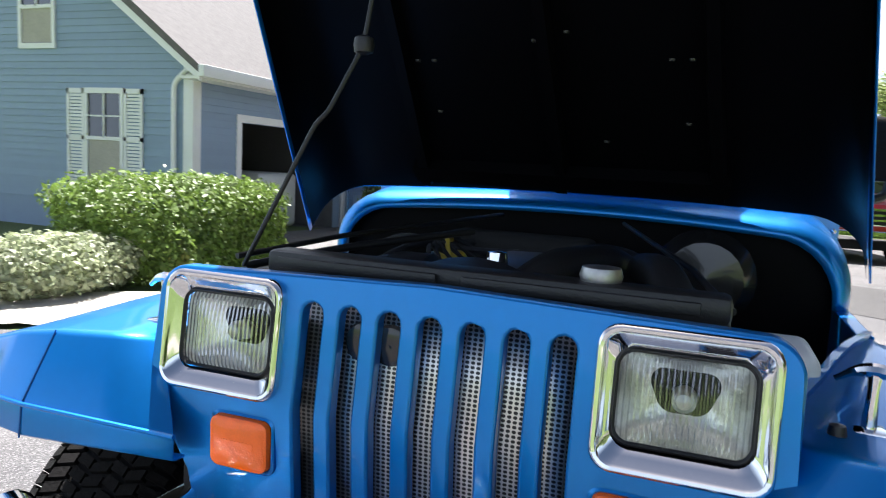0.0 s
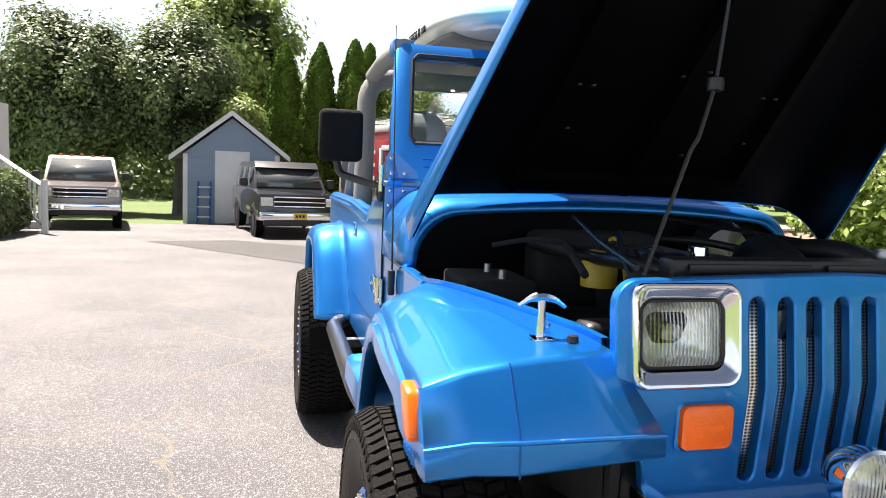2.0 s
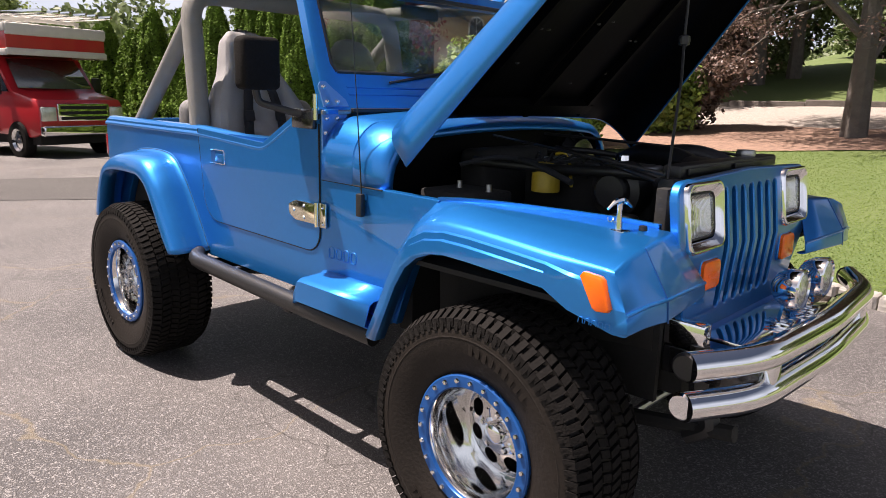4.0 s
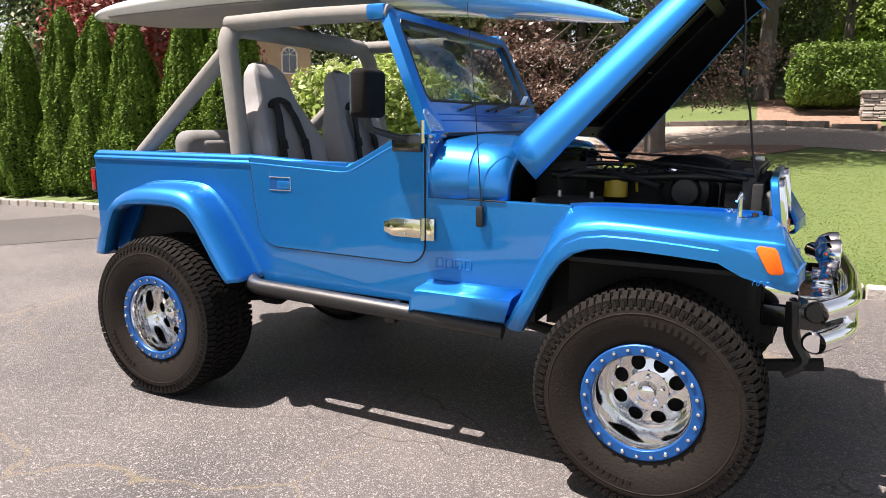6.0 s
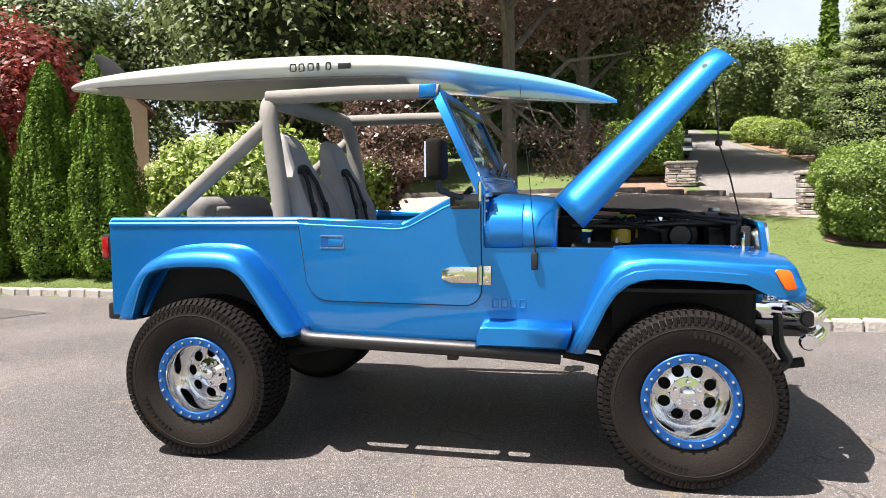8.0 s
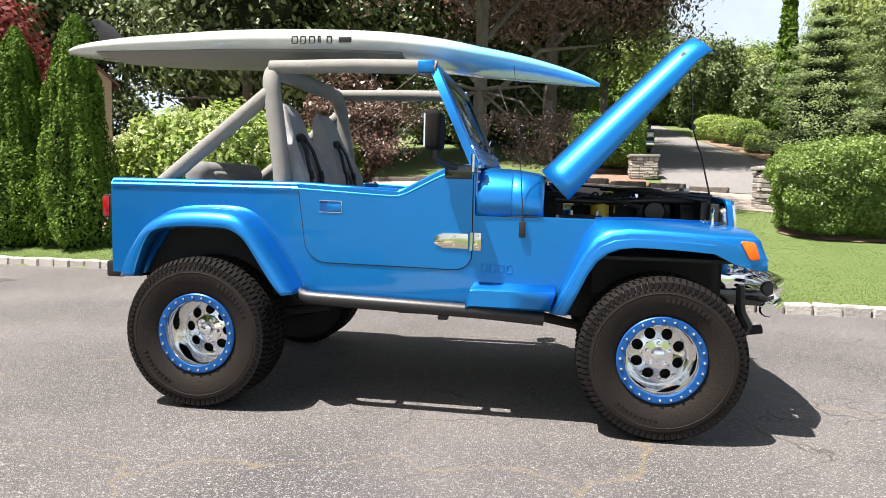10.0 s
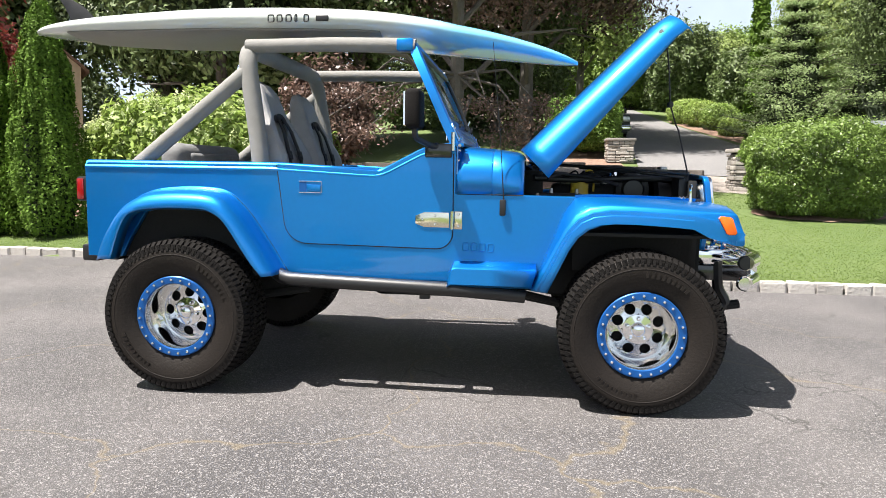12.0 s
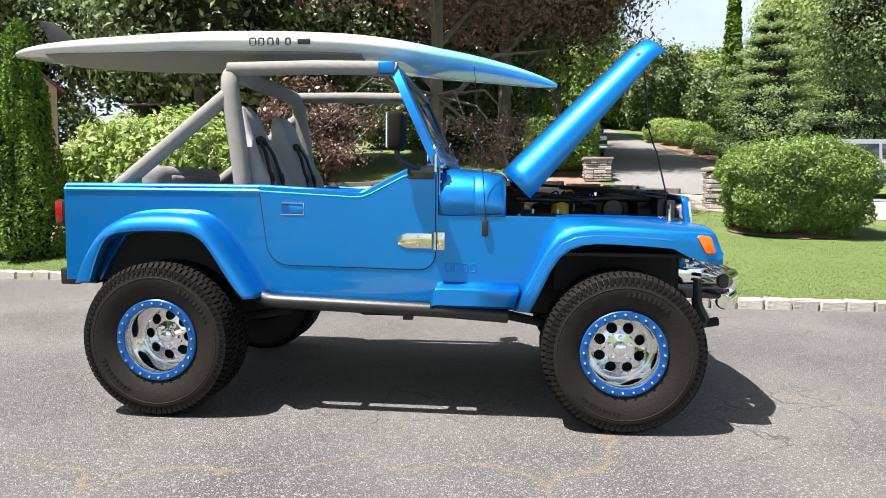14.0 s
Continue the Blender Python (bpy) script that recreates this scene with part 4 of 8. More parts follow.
for a, b in [((-12.0, -6.9, 0.5), (-14.85, -6.9, 0.5)), ((-14.85, -6.9, 0.5), (-13.1, -5.35, -0.2))]:
    a, b = Vector(a), Vector(b)
    for lift, r in ((0.12, 0.03), (0.92, 0.045)):
        part("rail_bar", tube(bmesh.new(), [a + Vector((0, 0, lift)), b + Vector((0, 0, lift))], r, 6), WHITE_PAINT, rail)
    for k in range(13):
        p = a.lerp(b, k / 12)
        part("baluster", box(bmesh.new(), p + Vector((-0.02, -0.02, 0.1)), p + Vector((0.02, 0.02, 0.9))), WHITE_PAINT, rail)
    for p in (a, b):
        part("post", box(bmesh.new(), p + Vector((-0.055, -0.055, -0.35)), p + Vector((0.055, 0.055, 1.05)), 0.01), WHITE_PAINT, rail)
bm = bmesh.new()
for k in range(4):
    box(bm, (-0.55, 0.28 * k, -0.8), (0.55, 0.28 * k + 0.28, -0.18 * k), m=Matrix.Translation((-15.2, -6.9, 0.42)) @ Matrix.Rotation(radians(-42), 4, "Z"))
part("stair", bm, WHITE_PAINT, house, "white wooden porch steps")
part("wall_lamp", lathe(bmesh.new(), [(0.0, 0.0), (0.05, 0.02), (0.09, 0.06), (0.07, 0.16), (0.02, 0.2)], 12, "z", (-12.6, CY + 0.12, 2.2)), STEEL, house, "grey outdoor lamp")
# dormer over the garage roof
bm = slab(bmesh.new(), [(-13.5, 3.0), (-13.5, 4.5), (-12.7, 5.1), (-11.9, 4.5), (-11.9, 3.0)], "y", CY - 3.2, CY - 0.9)
dormer = part("dormer", bm, SIDING, house, "blue-grey dormer")
part("dormer_window", box(bmesh.new(), (-13.05, CY - 0.9, 3.55), (-12.35, CY - 0.87, 4.4)), DARK_GLASS, dormer, "dark dormer window")
part("dormer_trim", box(bmesh.new(), (-13.15, CY - 0.9, 3.45), (-12.25, CY - 0.885, 4.5)), WHITE_PAINT, dormer)

# ---- neighbour's house glimpsed past the evergreen row ----
ROOF_BROWN = material("brown roof tiles", (0.17, 0.10, 0.07), 0.9, 0.0, 0.4, 9.0, 0.8, 40)
STUCCO = material("beige stucco", (0.45, 0.36, 0.25), 0.9, 0.0, 0.12, 3.0, 0.3, 40)
neighbour = empty("neighbour_house", "beige stucco house with a brown roof and arched window", "house")
part("wall", slab(bmesh.new(), [(-2.6, -5.0), (1.3, -5.0), (1.3, 2.5), (-0.65, 4.1), (-2.6, 2.5)], "y", 0.0, 5.0), STUCCO, neighbour)
for x0, x1 in ((-3.0, -0.65), (1.7, -0.65)):
    part("roof", slab(bmesh.new(), [(x0, 2.15), (x1, 4.12), (x1, 4.28), (x0, 2.31)], "y", -0.35, 5.3), ROOF_BROWN, neighbour, "brown tiled roof")
arch_w = part("window", slab(bmesh.new(), [(-0.42, 0.3)] + [(0.42 * math.cos(a), 1.35 + 0.42 * math.sin(a)) for a in (math.pi * (1 - k / 12) for k in range(13))] + [(0.42, 0.3)], "y", -0.03, -0.004), DARK_GLASS, neighbour, "dark arched window")
bm = bmesh.new()
for r in (0.46,):
    tube(bm, [(-r, -0.03, 0.25), (-r, -0.03, 1.35)] + [(r * math.cos(a), -0.03, 1.35 + r * math.sin(a)) for a in (math.pi * (1 - k / 12) for k in range(1, 12))] + [(r, -0.03, 1.35), (r, -0.03, 0.25), (-r, -0.03, 0.25)], 0.05, 8)
for a in (45, 90, 135):
    tube(bm, [(0, -0.035, 1.35), (0.44 * math.cos(radians(a)), -0.035, 1.35 + 0.44 * math.sin(radians(a)))], 0.018, 6)
tube(bm, [(-0.44, -0.035, 1.35), (0.44, -0.035, 1.35)], 0.022, 6), tube(bm, [(0, -0.035, 0.3), (0, -0.035, 1.35)], 0.018, 6)
part("window_frame", bm, WHITE_PAINT, arch_w, "white arched frame")
neighbour.matrix_world = pose(-13.4, 15.4, 2.75, 0, 0, 40) @ Matrix.Scale(0.52, 4)

# ---- shed ----
shed = empty("garden_shed", "small blue-grey gabled shed with white door", "shed", at=(-0.29, 0.12, -0.147))
shed.scale = (1.11, 1.11, 1.11)
bm = bmesh.new()
slab(bm, [(-3.05, -0.3), (-0.68, -0.3), (-0.68, 1.62), (-1.86, 2.5), (-3.05, 1.55)], "x", -19.5, -16.5)
shed_wall = part("wall", bm, SIDING, shed)
for k in range(17):
    z = -0.25 + 0.105 * k
    part("clapboard", box(bmesh.new(), (-16.5, -3.04, z), (-16.485, -0.69, z + 0.09)), SIDING, shed_wall, smooth=False)
bm = bmesh.new()
for y0, z0, y1, z1 in [(-3.38, 1.42, -1.84, 2.62), (-0.40, 1.5, -1.86, 2.62)]:
    slab(bm, [(y0, z0), (y1, z1), (y1, z1 + 0.08), (y0, z0 + 0.08)], "x", -19.7, -16.32)
part("roof", bm, SHINGLE, shed)
bm = bmesh.new()
for y0, z0, y1, z1 in [(-3.38, 1.36, -1.86, 2.56), (-0.40, 1.44, -1.86, 2.56)]:
    slab(bm, [(y0, z0), (y1, z1), (y1, z1 + 0.13), (y0, z0 + 0.13)], "x", -16.32, -16.28)
box(bm, (-16.5, -3.06, -0.25), (-16.46, -2.95, 1.55)), box(bm, (-16.5, -0.78, -0.25), (-16.46, -0.66, 1.6))
part("trim", bm, WHITE_PAINT, shed, "white gable trim")
bm = bmesh.new()
box(bm, (-16.5, -2.28, -0.22), (-16.44, -1.42, 1.66), 0.01)
part("door", bm, WHITE_PAINT, shed, "white shed door")
ladder = empty("step_ladder", "small green step ladder leaning on the shed", "ladder", at=(-0.29, 0.12, -0.147))
ladder.scale = (1.11, 1.11, 1.11)
for y in (-2.68, -2.38):
    part("rail", tube(bmesh.new(), [(-16.1, y, -0.24), (-16.42, y, 0.85)], 0.025, 6), BLUE_RING, ladder)
for k in range(4):
    z = -0.05 + 0.25 * k
    part("rung", box(bmesh.new(), (-16.2 - 0.07 * k, -2.68, z), (-16.12 - 0.07 * k, -2.38, z + 0.03)), WHITE_PAINT, ladder)

# ---- kerb ----
kerb = tagged(empty("kerb", "row of rough granite kerb blocks along the driveway", "kerb"), kind="structure")
stone_meshes = []
for k in range(6):
    rng = random.Random(k)
    bm = box(bmesh.new(), (-0.125, -0.075, -0.12), (0.125, 0.065, 0.105), 0.016, 1)
    for v in bm.verts:
        v.co += Vector((rng.uniform(-1, 1), rng.uniform(-1, 1), rng.uniform(-1, 1))) * 0.007
    me = bpy.data.meshes.new("kerb_stone")
    bm.to_mesh(me), bm.free()
    me.materials.append(STONE)
    stone_meshes.append(me)
for k in range(76):
    x = 8.0 - 0.262 * k
    ob = new("kerb_stone", stone_meshes[(k * 5) % 6])
    ob.parent = kerb
    ob.location = (x, kerb_y(x) + 0.06, -0.024 * max(0.0, -x - 3.0))
    ob.rotation_euler = (0, 0, math.atan2(kerb_y(x + 0.1) - kerb_y(x - 0.1), 0.2))


# ---- the off-road vehicle ----
SIT = -0.042  # body height over the ground plane
buggy = empty("off_road_vehicle", "metallic blue open off-road vehicle with its hood propped up", "car", at=(0, 0, SIT))


def both(name, bm, mat, parent=None, label="", solid=0.0):
    """The part and its mirror image on the other side."""
    c = mirrored(bm)
    a, b = part(name, bm, mat, parent or buggy, label), part(name, c, mat, parent or buggy, label)
    if solid:
        thick(a, solid), thick(b, solid)
    elif mat is BLUE:
        flat_normals(a), flat_normals(b)
    return a, b


def arc(cx, cz, r, a0, a1, n=6):
    return [(cx + r * math.cos(radians(a0 + (a1 - a0) * i / n)), cz + r * math.sin(radians(a0 + (a1 - a0) * i / n))) for i in range(n + 1)]


HW = 0.690
# tub sides with the rear wheel opening
side = [(-1.715, 0.70), (-1.715, 1.185), (-1.70, 1.20), (-0.66, 1.20), (-0.12, 1.172), (0.105, 1.29), (0.125, 1.298), (0.265, 1.298), (0.265, 1.07), (0.86, 1.066), (0.83, 0.99), (0.78, 0.90), (0.73, 0.78), (0.67, 0.62), (-0.60, 0.63), (-0.70, 0.645), (-0.80, 0.78), (-0.90, 0.93), (-0.98, 0.972), (-1.24, 0.975), (-1.38, 0.94), (-1.47, 0.80), (-1.52, 0.70)]
sides = both("body_side", slab(bmesh.new(), side, "y", -HW, -HW + 0.035, 0.006), BLUE)
# door skins, seams, top lip
door = [(-0.655, 1.203), (-0.12, 1.175), (0.105, 1.293), (0.125, 1.301), (0.250, 1.301), (0.252, 0.87)] + arc(0.172, 0.872, 0.08, 0, -90)[1:] + [(-0.50, 0.800)] + arc(-0.50, 0.92, 0.12, -90, -170)[1:]
doors = both("door", slab(bmesh.new(), door, "y", -HW - 0.006, -HW + 0.002, 0.003), BLUE)
loop = [(x, -HW - 0.0015, z) for x, z in door[4:]] + [(-0.657, -HW - 0.0015, 1.20)]
for d, s in zip(doors, (1, -1)):
    part("door_seam", tube(bmesh.new(), [(x, y * s, z) for x, y, z in loop], 0.0042, 6), MATT_BLACK, d, "dark door gap")
lip = rounded([(-1.71, -HW + 0.012, 1.197), (-0.66, -HW + 0.012, 1.197), (-0.12, -HW + 0.012, 1.169), (0.11, -HW + 0.012, 1.290), (0.262, -HW + 0.012, 1.296)], 0.05)
bm = bmesh.new()
grid(bm, [[(p[0], p[1] + dy, p[2] + dz) for dy, dz in ((-0.018, -0.030), (-0.020, -0.022), (-0.018, -0.017), (0.004, 0.009), (0.011, 0.014), (0.030, 0.016), (0.036, 0.010), (0.036, -0.014))] for p in lip])
bmesh.ops.recalc_face_normals(bm, faces=bm.faces[:])
both("top_lip", bm, BLUE)
bm = bmesh.new()
for x0, x1, z0, z1 in [(-1.70, -0.13, 1.17, 1.192)]:
    box(bm, (x0, -HW + 0.01, z0), (x1, -HW + 0.075, z1), 0.004)
both("inner_flange", bm, BLUE)
# pocket door handles, hinges
for d, s in zip(doors, (1, -1)):
    y = -s * (HW + 0.006)
    bm = bmesh.new()
    for lo, hi in [((-0.540, 1.116), (-0.420, 1.120)), ((-0.540, 1.058), (-0.420, 1.062)), ((-0.423, 1.058), (-0.420, 1.120))]:
        box(bm, (lo[0], min(y, y - s * 0.004), lo[1]), (hi[0], max(y, y - s * 0.004), hi[1]), 0.0015)
    h = part("door_handle", bm, CHROME, d, "recessed chrome-edged door handle")
    part("pull", box(bmesh.new(), (-0.498, min(y, y - s * 0.004), 1.066), (-0.424, max(y, y - s * 0.003), 1.102), 0.003), BLUE, h)
    # flat darker blue plate stands in for the shaded handle pocket
    part("recess", box(bmesh.new(), (-0.537, min(y, y - s * 0.001), 1.064), (-0.500, max(y, y - s * 0.001), 1.115)), BLUE_RING, h)
    for hz, w0 in ((0.937, 0.075), (1.325, 0.05)):
        bm = bmesh.new()
        a, b = sorted((y, y - s * 0.007))
        if hz < 1:
            slab(bm, [(0.065, hz - 0.02), (0.065, hz + 0.02), (0.11, hz + 0.038), (0.235, hz + 0.038), (0.235, hz - 0.038), (0.11, hz - 0.038)], "y", a, b, 0.002)
            box(bm, (0.262, a, hz - 0.045), (0.300, b, hz + 0.045), 0.002)
        else:
            slab(bm, [(0.15, hz - 0.06), (0.13, hz - 0.02), (0.235, hz - 0.01), (0.235, hz - 0.065)], "y", a, b, 0.002)
        tube(bm, [(0.249, y - s * 0.008, hz - 0.045), (0.249, y - s * 0.008, hz + 0.045)], 0.010, 10)
        hg = part("hinge", bm, BRASS, d, "polished metal door hinge")
        for x, z in ((0.10, 0), (0.165, 0.022), (0.165, -0.022), (0.282, 0.03), (0.282, -0.03)):
            if hz < 1:
                part("bolt", lathe(bmesh.new(), [(0.0, -s * 0.012), (0.005, -s * 0.011), (0.007, -s * 0.006)], 8, "y", (x, y, hz + z)), CHROME, hg)

# cowl: an arched scuttle between the doors and the hood
def arch(w, z0, z1, r, crown, n=7):
    """Half outline of the scuttle and hood: side, rounded shoulder and crowned top, as (y, z)."""
    pts = [(-w, z0), (-w, z1 - r)]
    pts += [(-w + r - r * math.cos(radians(a)), z1 - r + r * math.sin(radians(a))) for a in (90 * i / n for i in range(1, n + 1))]
    pts += [(-(w - r) * (1 - i / 5), z1 + crown * (1 - (1 - i / 5) ** 2)) for i in range(1, 6)]
    return pts + [(-y, z) for y, z in pts[-2::-1]]


bm = bmesh.new()
grid(bm, [[(x, y, z) for y, z in arch(w, 1.068, z1, 0.15, 0.020)] for x, w, z1 in ((0.268, 0.692, 1.292), (0.30, 0.694, 1.293), (0.44, 0.692, 1.284), (0.44 + 0.004, 0.689, 1.281), (0.452, 0.692, 1.283), (0.57, 0.684, 1.265), (0.592, 0.673, 1.249), (0.598, 0.664, 1.240), (0.598, 0.648, 1.229))])
thick(part("cowl", bm, BLUE, buggy), 0.004)
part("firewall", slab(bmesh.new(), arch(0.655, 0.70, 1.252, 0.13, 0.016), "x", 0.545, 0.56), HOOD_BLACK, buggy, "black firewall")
bm = bmesh.new()
tube(bm, [(0.449, y, z) for y, z in arch(0.691, 1.068, 1.283, 0.15, 0.020)], 0.003, 6)
tube(bm, [(0.27, -0.6935, 1.068), (0.60, -0.6935, 1.066)], 0.003, 6)
part("cowl_seam", bm, MATT_BLACK, buggy)
for s in (-1, 1):
    part("hood_catch", box(bmesh.new(), (0.485, min(s * 0.694, s * 0.715), 0.965), (0.515, max(s * 0.694, s * 0.715), 1.045), 0.006), BLACK, buggy, "black rubber hook")

# front wings: creased top, stepped flare and boxy nose
# stations along the wing: its outer line, its lip and its inner rail
WING_X = (0.648, 0.7, 0.752, 0.8, 0.85, 0.915, 1.0, 1.1, 1.25, 1.38, 1.44, 1.482)
WING_Z = (0.612, 0.715, 0.82, 0.915, 0.98, 1.016, 1.03, 1.03, 1.024, 1.016, 1.013, 1.0)
LIP_X = (0.715, 0.765, 0.809, 0.85, 0.9, 0.955, 1.03, 1.12, 1.26, 1.38, 1.452, 1.467)
LIP_Z = (0.612, 0.72, 0.815, 0.878, 0.918, 0.938, 0.947, 0.947, 0.941, 0.932, 0.895, 0.885)
RAIL_Y = (-0.688, -0.688, -0.688, -0.688, -0.682, -0.66, -0.625, -0.59, -0.545, -0.5, -0.488, -0.484)
RAIL_Z = (0.62, 0.73, 0.86, 0.99, 1.062, 1.066, 1.066, 1.064, 1.06, 1.054, 1.050, 1.048)
ST = list(zip(WING_X, WING_Z, LIP_X, LIP_Z, RAIL_Y, RAIL_Z))
# the nose: a boxy end with a slanted face and an upright skirt; inner, crease and corner points of each level
NOSE_TOP = ((1.524, -0.486, 1.046), (1.556, -0.692, 1.038), (1.567, -0.846, 1.007))
NOSE_EDGE = ((1.588, -0.405, 0.908), (1.626, -0.692, 0.925), (1.605, -0.846, 0.912))
NOSE_FOOT = ((1.592, -0.405, 0.866), (1.631, -0.692, 0.868), (1.610, -0.842, 0.860))


def wing_top(inner, crease, corner):
    """Points across the top from the engine side over the crease to the outer corner."""
    a, b, c = Vector(inner), Vector(crease), Vector(corner)
    return [a, a.lerp(b, 0.5), b, b.lerp(c, 0.5) + Vector((0, 0, 0.005)), c]


SIDE_STEPS = ((0.24, -0.006), (0.29, -0.011), (0.50, -0.012), (0.55, -0.018), (0.92, -0.020), (1.0, -0.020))
rows = []
for k, (x, z, xl, zl, yi, zi) in enumerate(ST[:11]):
    yb = -0.800 - 0.036 * smoothstep(0.85, 1.45, x)
    f = smoothstep(0.83, 0.95, x)
    crease = Vector((x, yi + (yb - yi) * 0.3, zi + (z - zi) * 0.3)).lerp(Vector((x, -0.694, zi - 0.008 * smoothstep(0.9, 1.5, x))), f)
    r = wing_top((x, yi, zi), crease, (x, yb, z))
    r += [Vector((x + (xl - x) * g, max(yb + 1.8 * dy, -0.856), z + (zl - z) * g)) for g, dy in SIDE_STEPS]
    turn_in = xl + (0.012 if k < 6 else 0.0)
    rows.append(r + [Vector((turn_in, -0.832, zl - 0.002)), Vector((turn_in, -0.79, zl - 0.002))])
corner, edge, foot = Vector(NOSE_TOP[2]), Vector(NOSE_EDGE[2]), Vector(NOSE_FOOT[2])
end = wing_top(*NOSE_TOP) + [corner.lerp(edge, g / 0.55) if g <= 0.55 else edge.lerp(foot, (g - 0.55) / 0.45) for g, dy in SIDE_STEPS]
end += [foot + Vector((-0.012, 0.02, 0)), foot + Vector((-0.012, 0.06, 0))]
last = rows[-1]
rows += [[p.lerp(q, f) - Vector((0, 0, 0.010 * f if k > 9 else 0)) for k, (p, q) in enumerate(zip(last, end))] for f in (0.4, 0.75)] + [end]
bm = bmesh.new()
skin = grid(bm, rows)
face = grid(bm, [wing_top(*NOSE_TOP), wing_top(*NOSE_EDGE), wing_top(*NOSE_FOOT), [p + Vector((-0.03, 0, 0)) for p in wing_top(*NOSE_FOOT)]])
# edges to be rounded: crease, shoulder, and the borders of the nose
lines = [[r[2] for r in skin[5:]], [r[4] for r in skin[1:]], face[0], face[1], face[2], [f_[4] for f_ in face[:3]], skin[-1][4:10], [f_[2] for f_ in face[:3]]]
soft = {tuple(sorted((tuple(round(c, 4) for c in a.co), tuple(round(c, 4) for c in b.co)))) for ln in lines for a, b in zip(ln, ln[1:])}
bmesh.ops.remove_doubles(bm, verts=bm.verts[:], dist=1e-4)
edges = [e for e in bm.edges if tuple(sorted(tuple(round(c, 4) for c in v.co) for v in e.verts)) in soft]
bmesh.ops.bevel(bm, geom=edges, offset=0.0105, segments=3, affect="EDGES", profile=0.5, clamp_overlap=True)
bmesh.ops.recalc_face_normals(bm, faces=bm.faces[:])
for w in both("front_fender", bm, BLUE, solid=0.004):
    w.data.set_sharp_from_angle(angle=radians(30))
both("fender_seam", tube(bmesh.new(), [Vector(p[1]) for p in (NOSE_TOP, NOSE_EDGE, NOSE_FOOT)], 0.0016, 6), BLUE_RING)
# bead added on the nose edge, shaped to draw a highlight line
both("edge_bead", tube(bmesh.new(), wing_top(*NOSE_EDGE), 0.0045, 8), BLUE)
bm = bmesh.new()
for k in range(5):
    x0 = 1.485 + 0.018 * k
    tube(bm, rounded([(x0, -0.8535, 0.872), (x0 + 0.003, -0.8535, 0.886), (x0 + 0.012, -0.8535, 0.886), (x0 + 0.013, -0.8535, 0.872)], 0.003, 2), 0.0013, 5)
both("raised_mark", bm, BLUE)
# inner wings close the engine bay
bm = bmesh.new()
grid(bm, [[(x, yi, zi), (x, yi + 0.006, zi - 0.02), (x, yi + 0.02, 0.70)] for x, z, xl, zl, yi, zi in ST[4:12]])
both("inner_fender", bm, MATT_BLACK, solid=0.004)
bm = bmesh.new()
grid(bm, [[(x, yi, zi - 0.02), (x, yi - 0.003, zi + 0.012), (x, yi + 0.012, zi + 0.012), (x, yi + 0.012, zi - 0.02)] for x, z, xl, zl, yi, zi in ST[4:12]])
both("fender_rail", bm, BLUE)
# wheel-house liners
for lo, hi in [((0.88, -0.80, 0.885), (1.50, -0.44, 0.90)), ((0.66, -0.66, 0.60), (0.72, -0.46, 0.885)), ((0.70, -0.46, 0.55), (1.50, -0.44, 0.884)), ((-1.55, -0.675, 0.955), (-0.85, -0.42, 0.97)), ((-1.36, -0.80, 0.958), (-0.95, -0.677, 0.966)), ((-1.56, -0.42, 0.50), (-0.70, -0.40, 0.97)), ((-0.80, -0.68, 0.62), (-0.74, -0.422, 0.953)), ((-1.60, -0.68, 0.68), (-1.552, -0.422, 0.953))]:
    both("wheel_house", box(bmesh.new(), lo, hi), MATT_BLACK)

# rear flares
RT = [(-1.600, 0.705, -1.485, 0.705), (-1.570, 0.79, -1.455, 0.80), (-1.525, 0.875, -1.425, 0.875), (-1.465, 0.960, -1.385, 0.935), (-1.40, 1.012, -1.32, 0.960), (-1.31, 1.047, -1.23, 0.970), (-1.20, 1.061, -1.15, 0.973), (-1.08, 1.064, -1.06, 0.972), (-0.965, 1.056, -0.985, 0.968),
      (-0.90, 1.032, -0.935, 0.950), (-0.85, 0.99, -0.895, 0.922), (-0.80, 0.935, -0.855, 0.872), (-0.74, 0.85, -0.805, 0.795), (-0.68, 0.76, -0.745, 0.705), (-0.612, 0.650, -0.690, 0.640)]
RT = smooth_rows(RT, 4)
rows = []
for k, (x, z, xl, zl) in enumerate(RT):
    cx, cz = -1.10, 0.55
    d = Vector((x - cx, z - cz)).normalized()
    o = [(0.022, -0.687), (0.010, -0.692), (0.002, -0.702), (-0.001, -0.722), (-0.002, -0.750), (-0.006, -0.780), (-0.013, -0.806), (-0.023, -0.828)]
    r = [(x + d.x * a, y, z + d.y * a) for a, y in o]
    r += [(x + (xl - x) * f, y, z + (zl - z) * f) for f, y in ((0.46, -0.842), (0.68, -0.850), (0.88, -0.853), (0.97, -0.850))] + [(xl, -0.843, zl), (xl - d.x * 0.006, -0.83, zl - d.y * 0.006), (xl - d.x * 0.006, -0.78, zl - d.y * 0.006)]
    rows.append(r)
bm = bmesh.new()
grid(bm, rows)
bmesh.ops.recalc_face_normals(bm, faces=bm.faces[:])
both("rear_flare", bm, BLUE, solid=0.004)
both("flare_seam", tube(bmesh.new(), [Vector(r[1]) for r in rows], 0.0014, 5), MATT_BLACK)

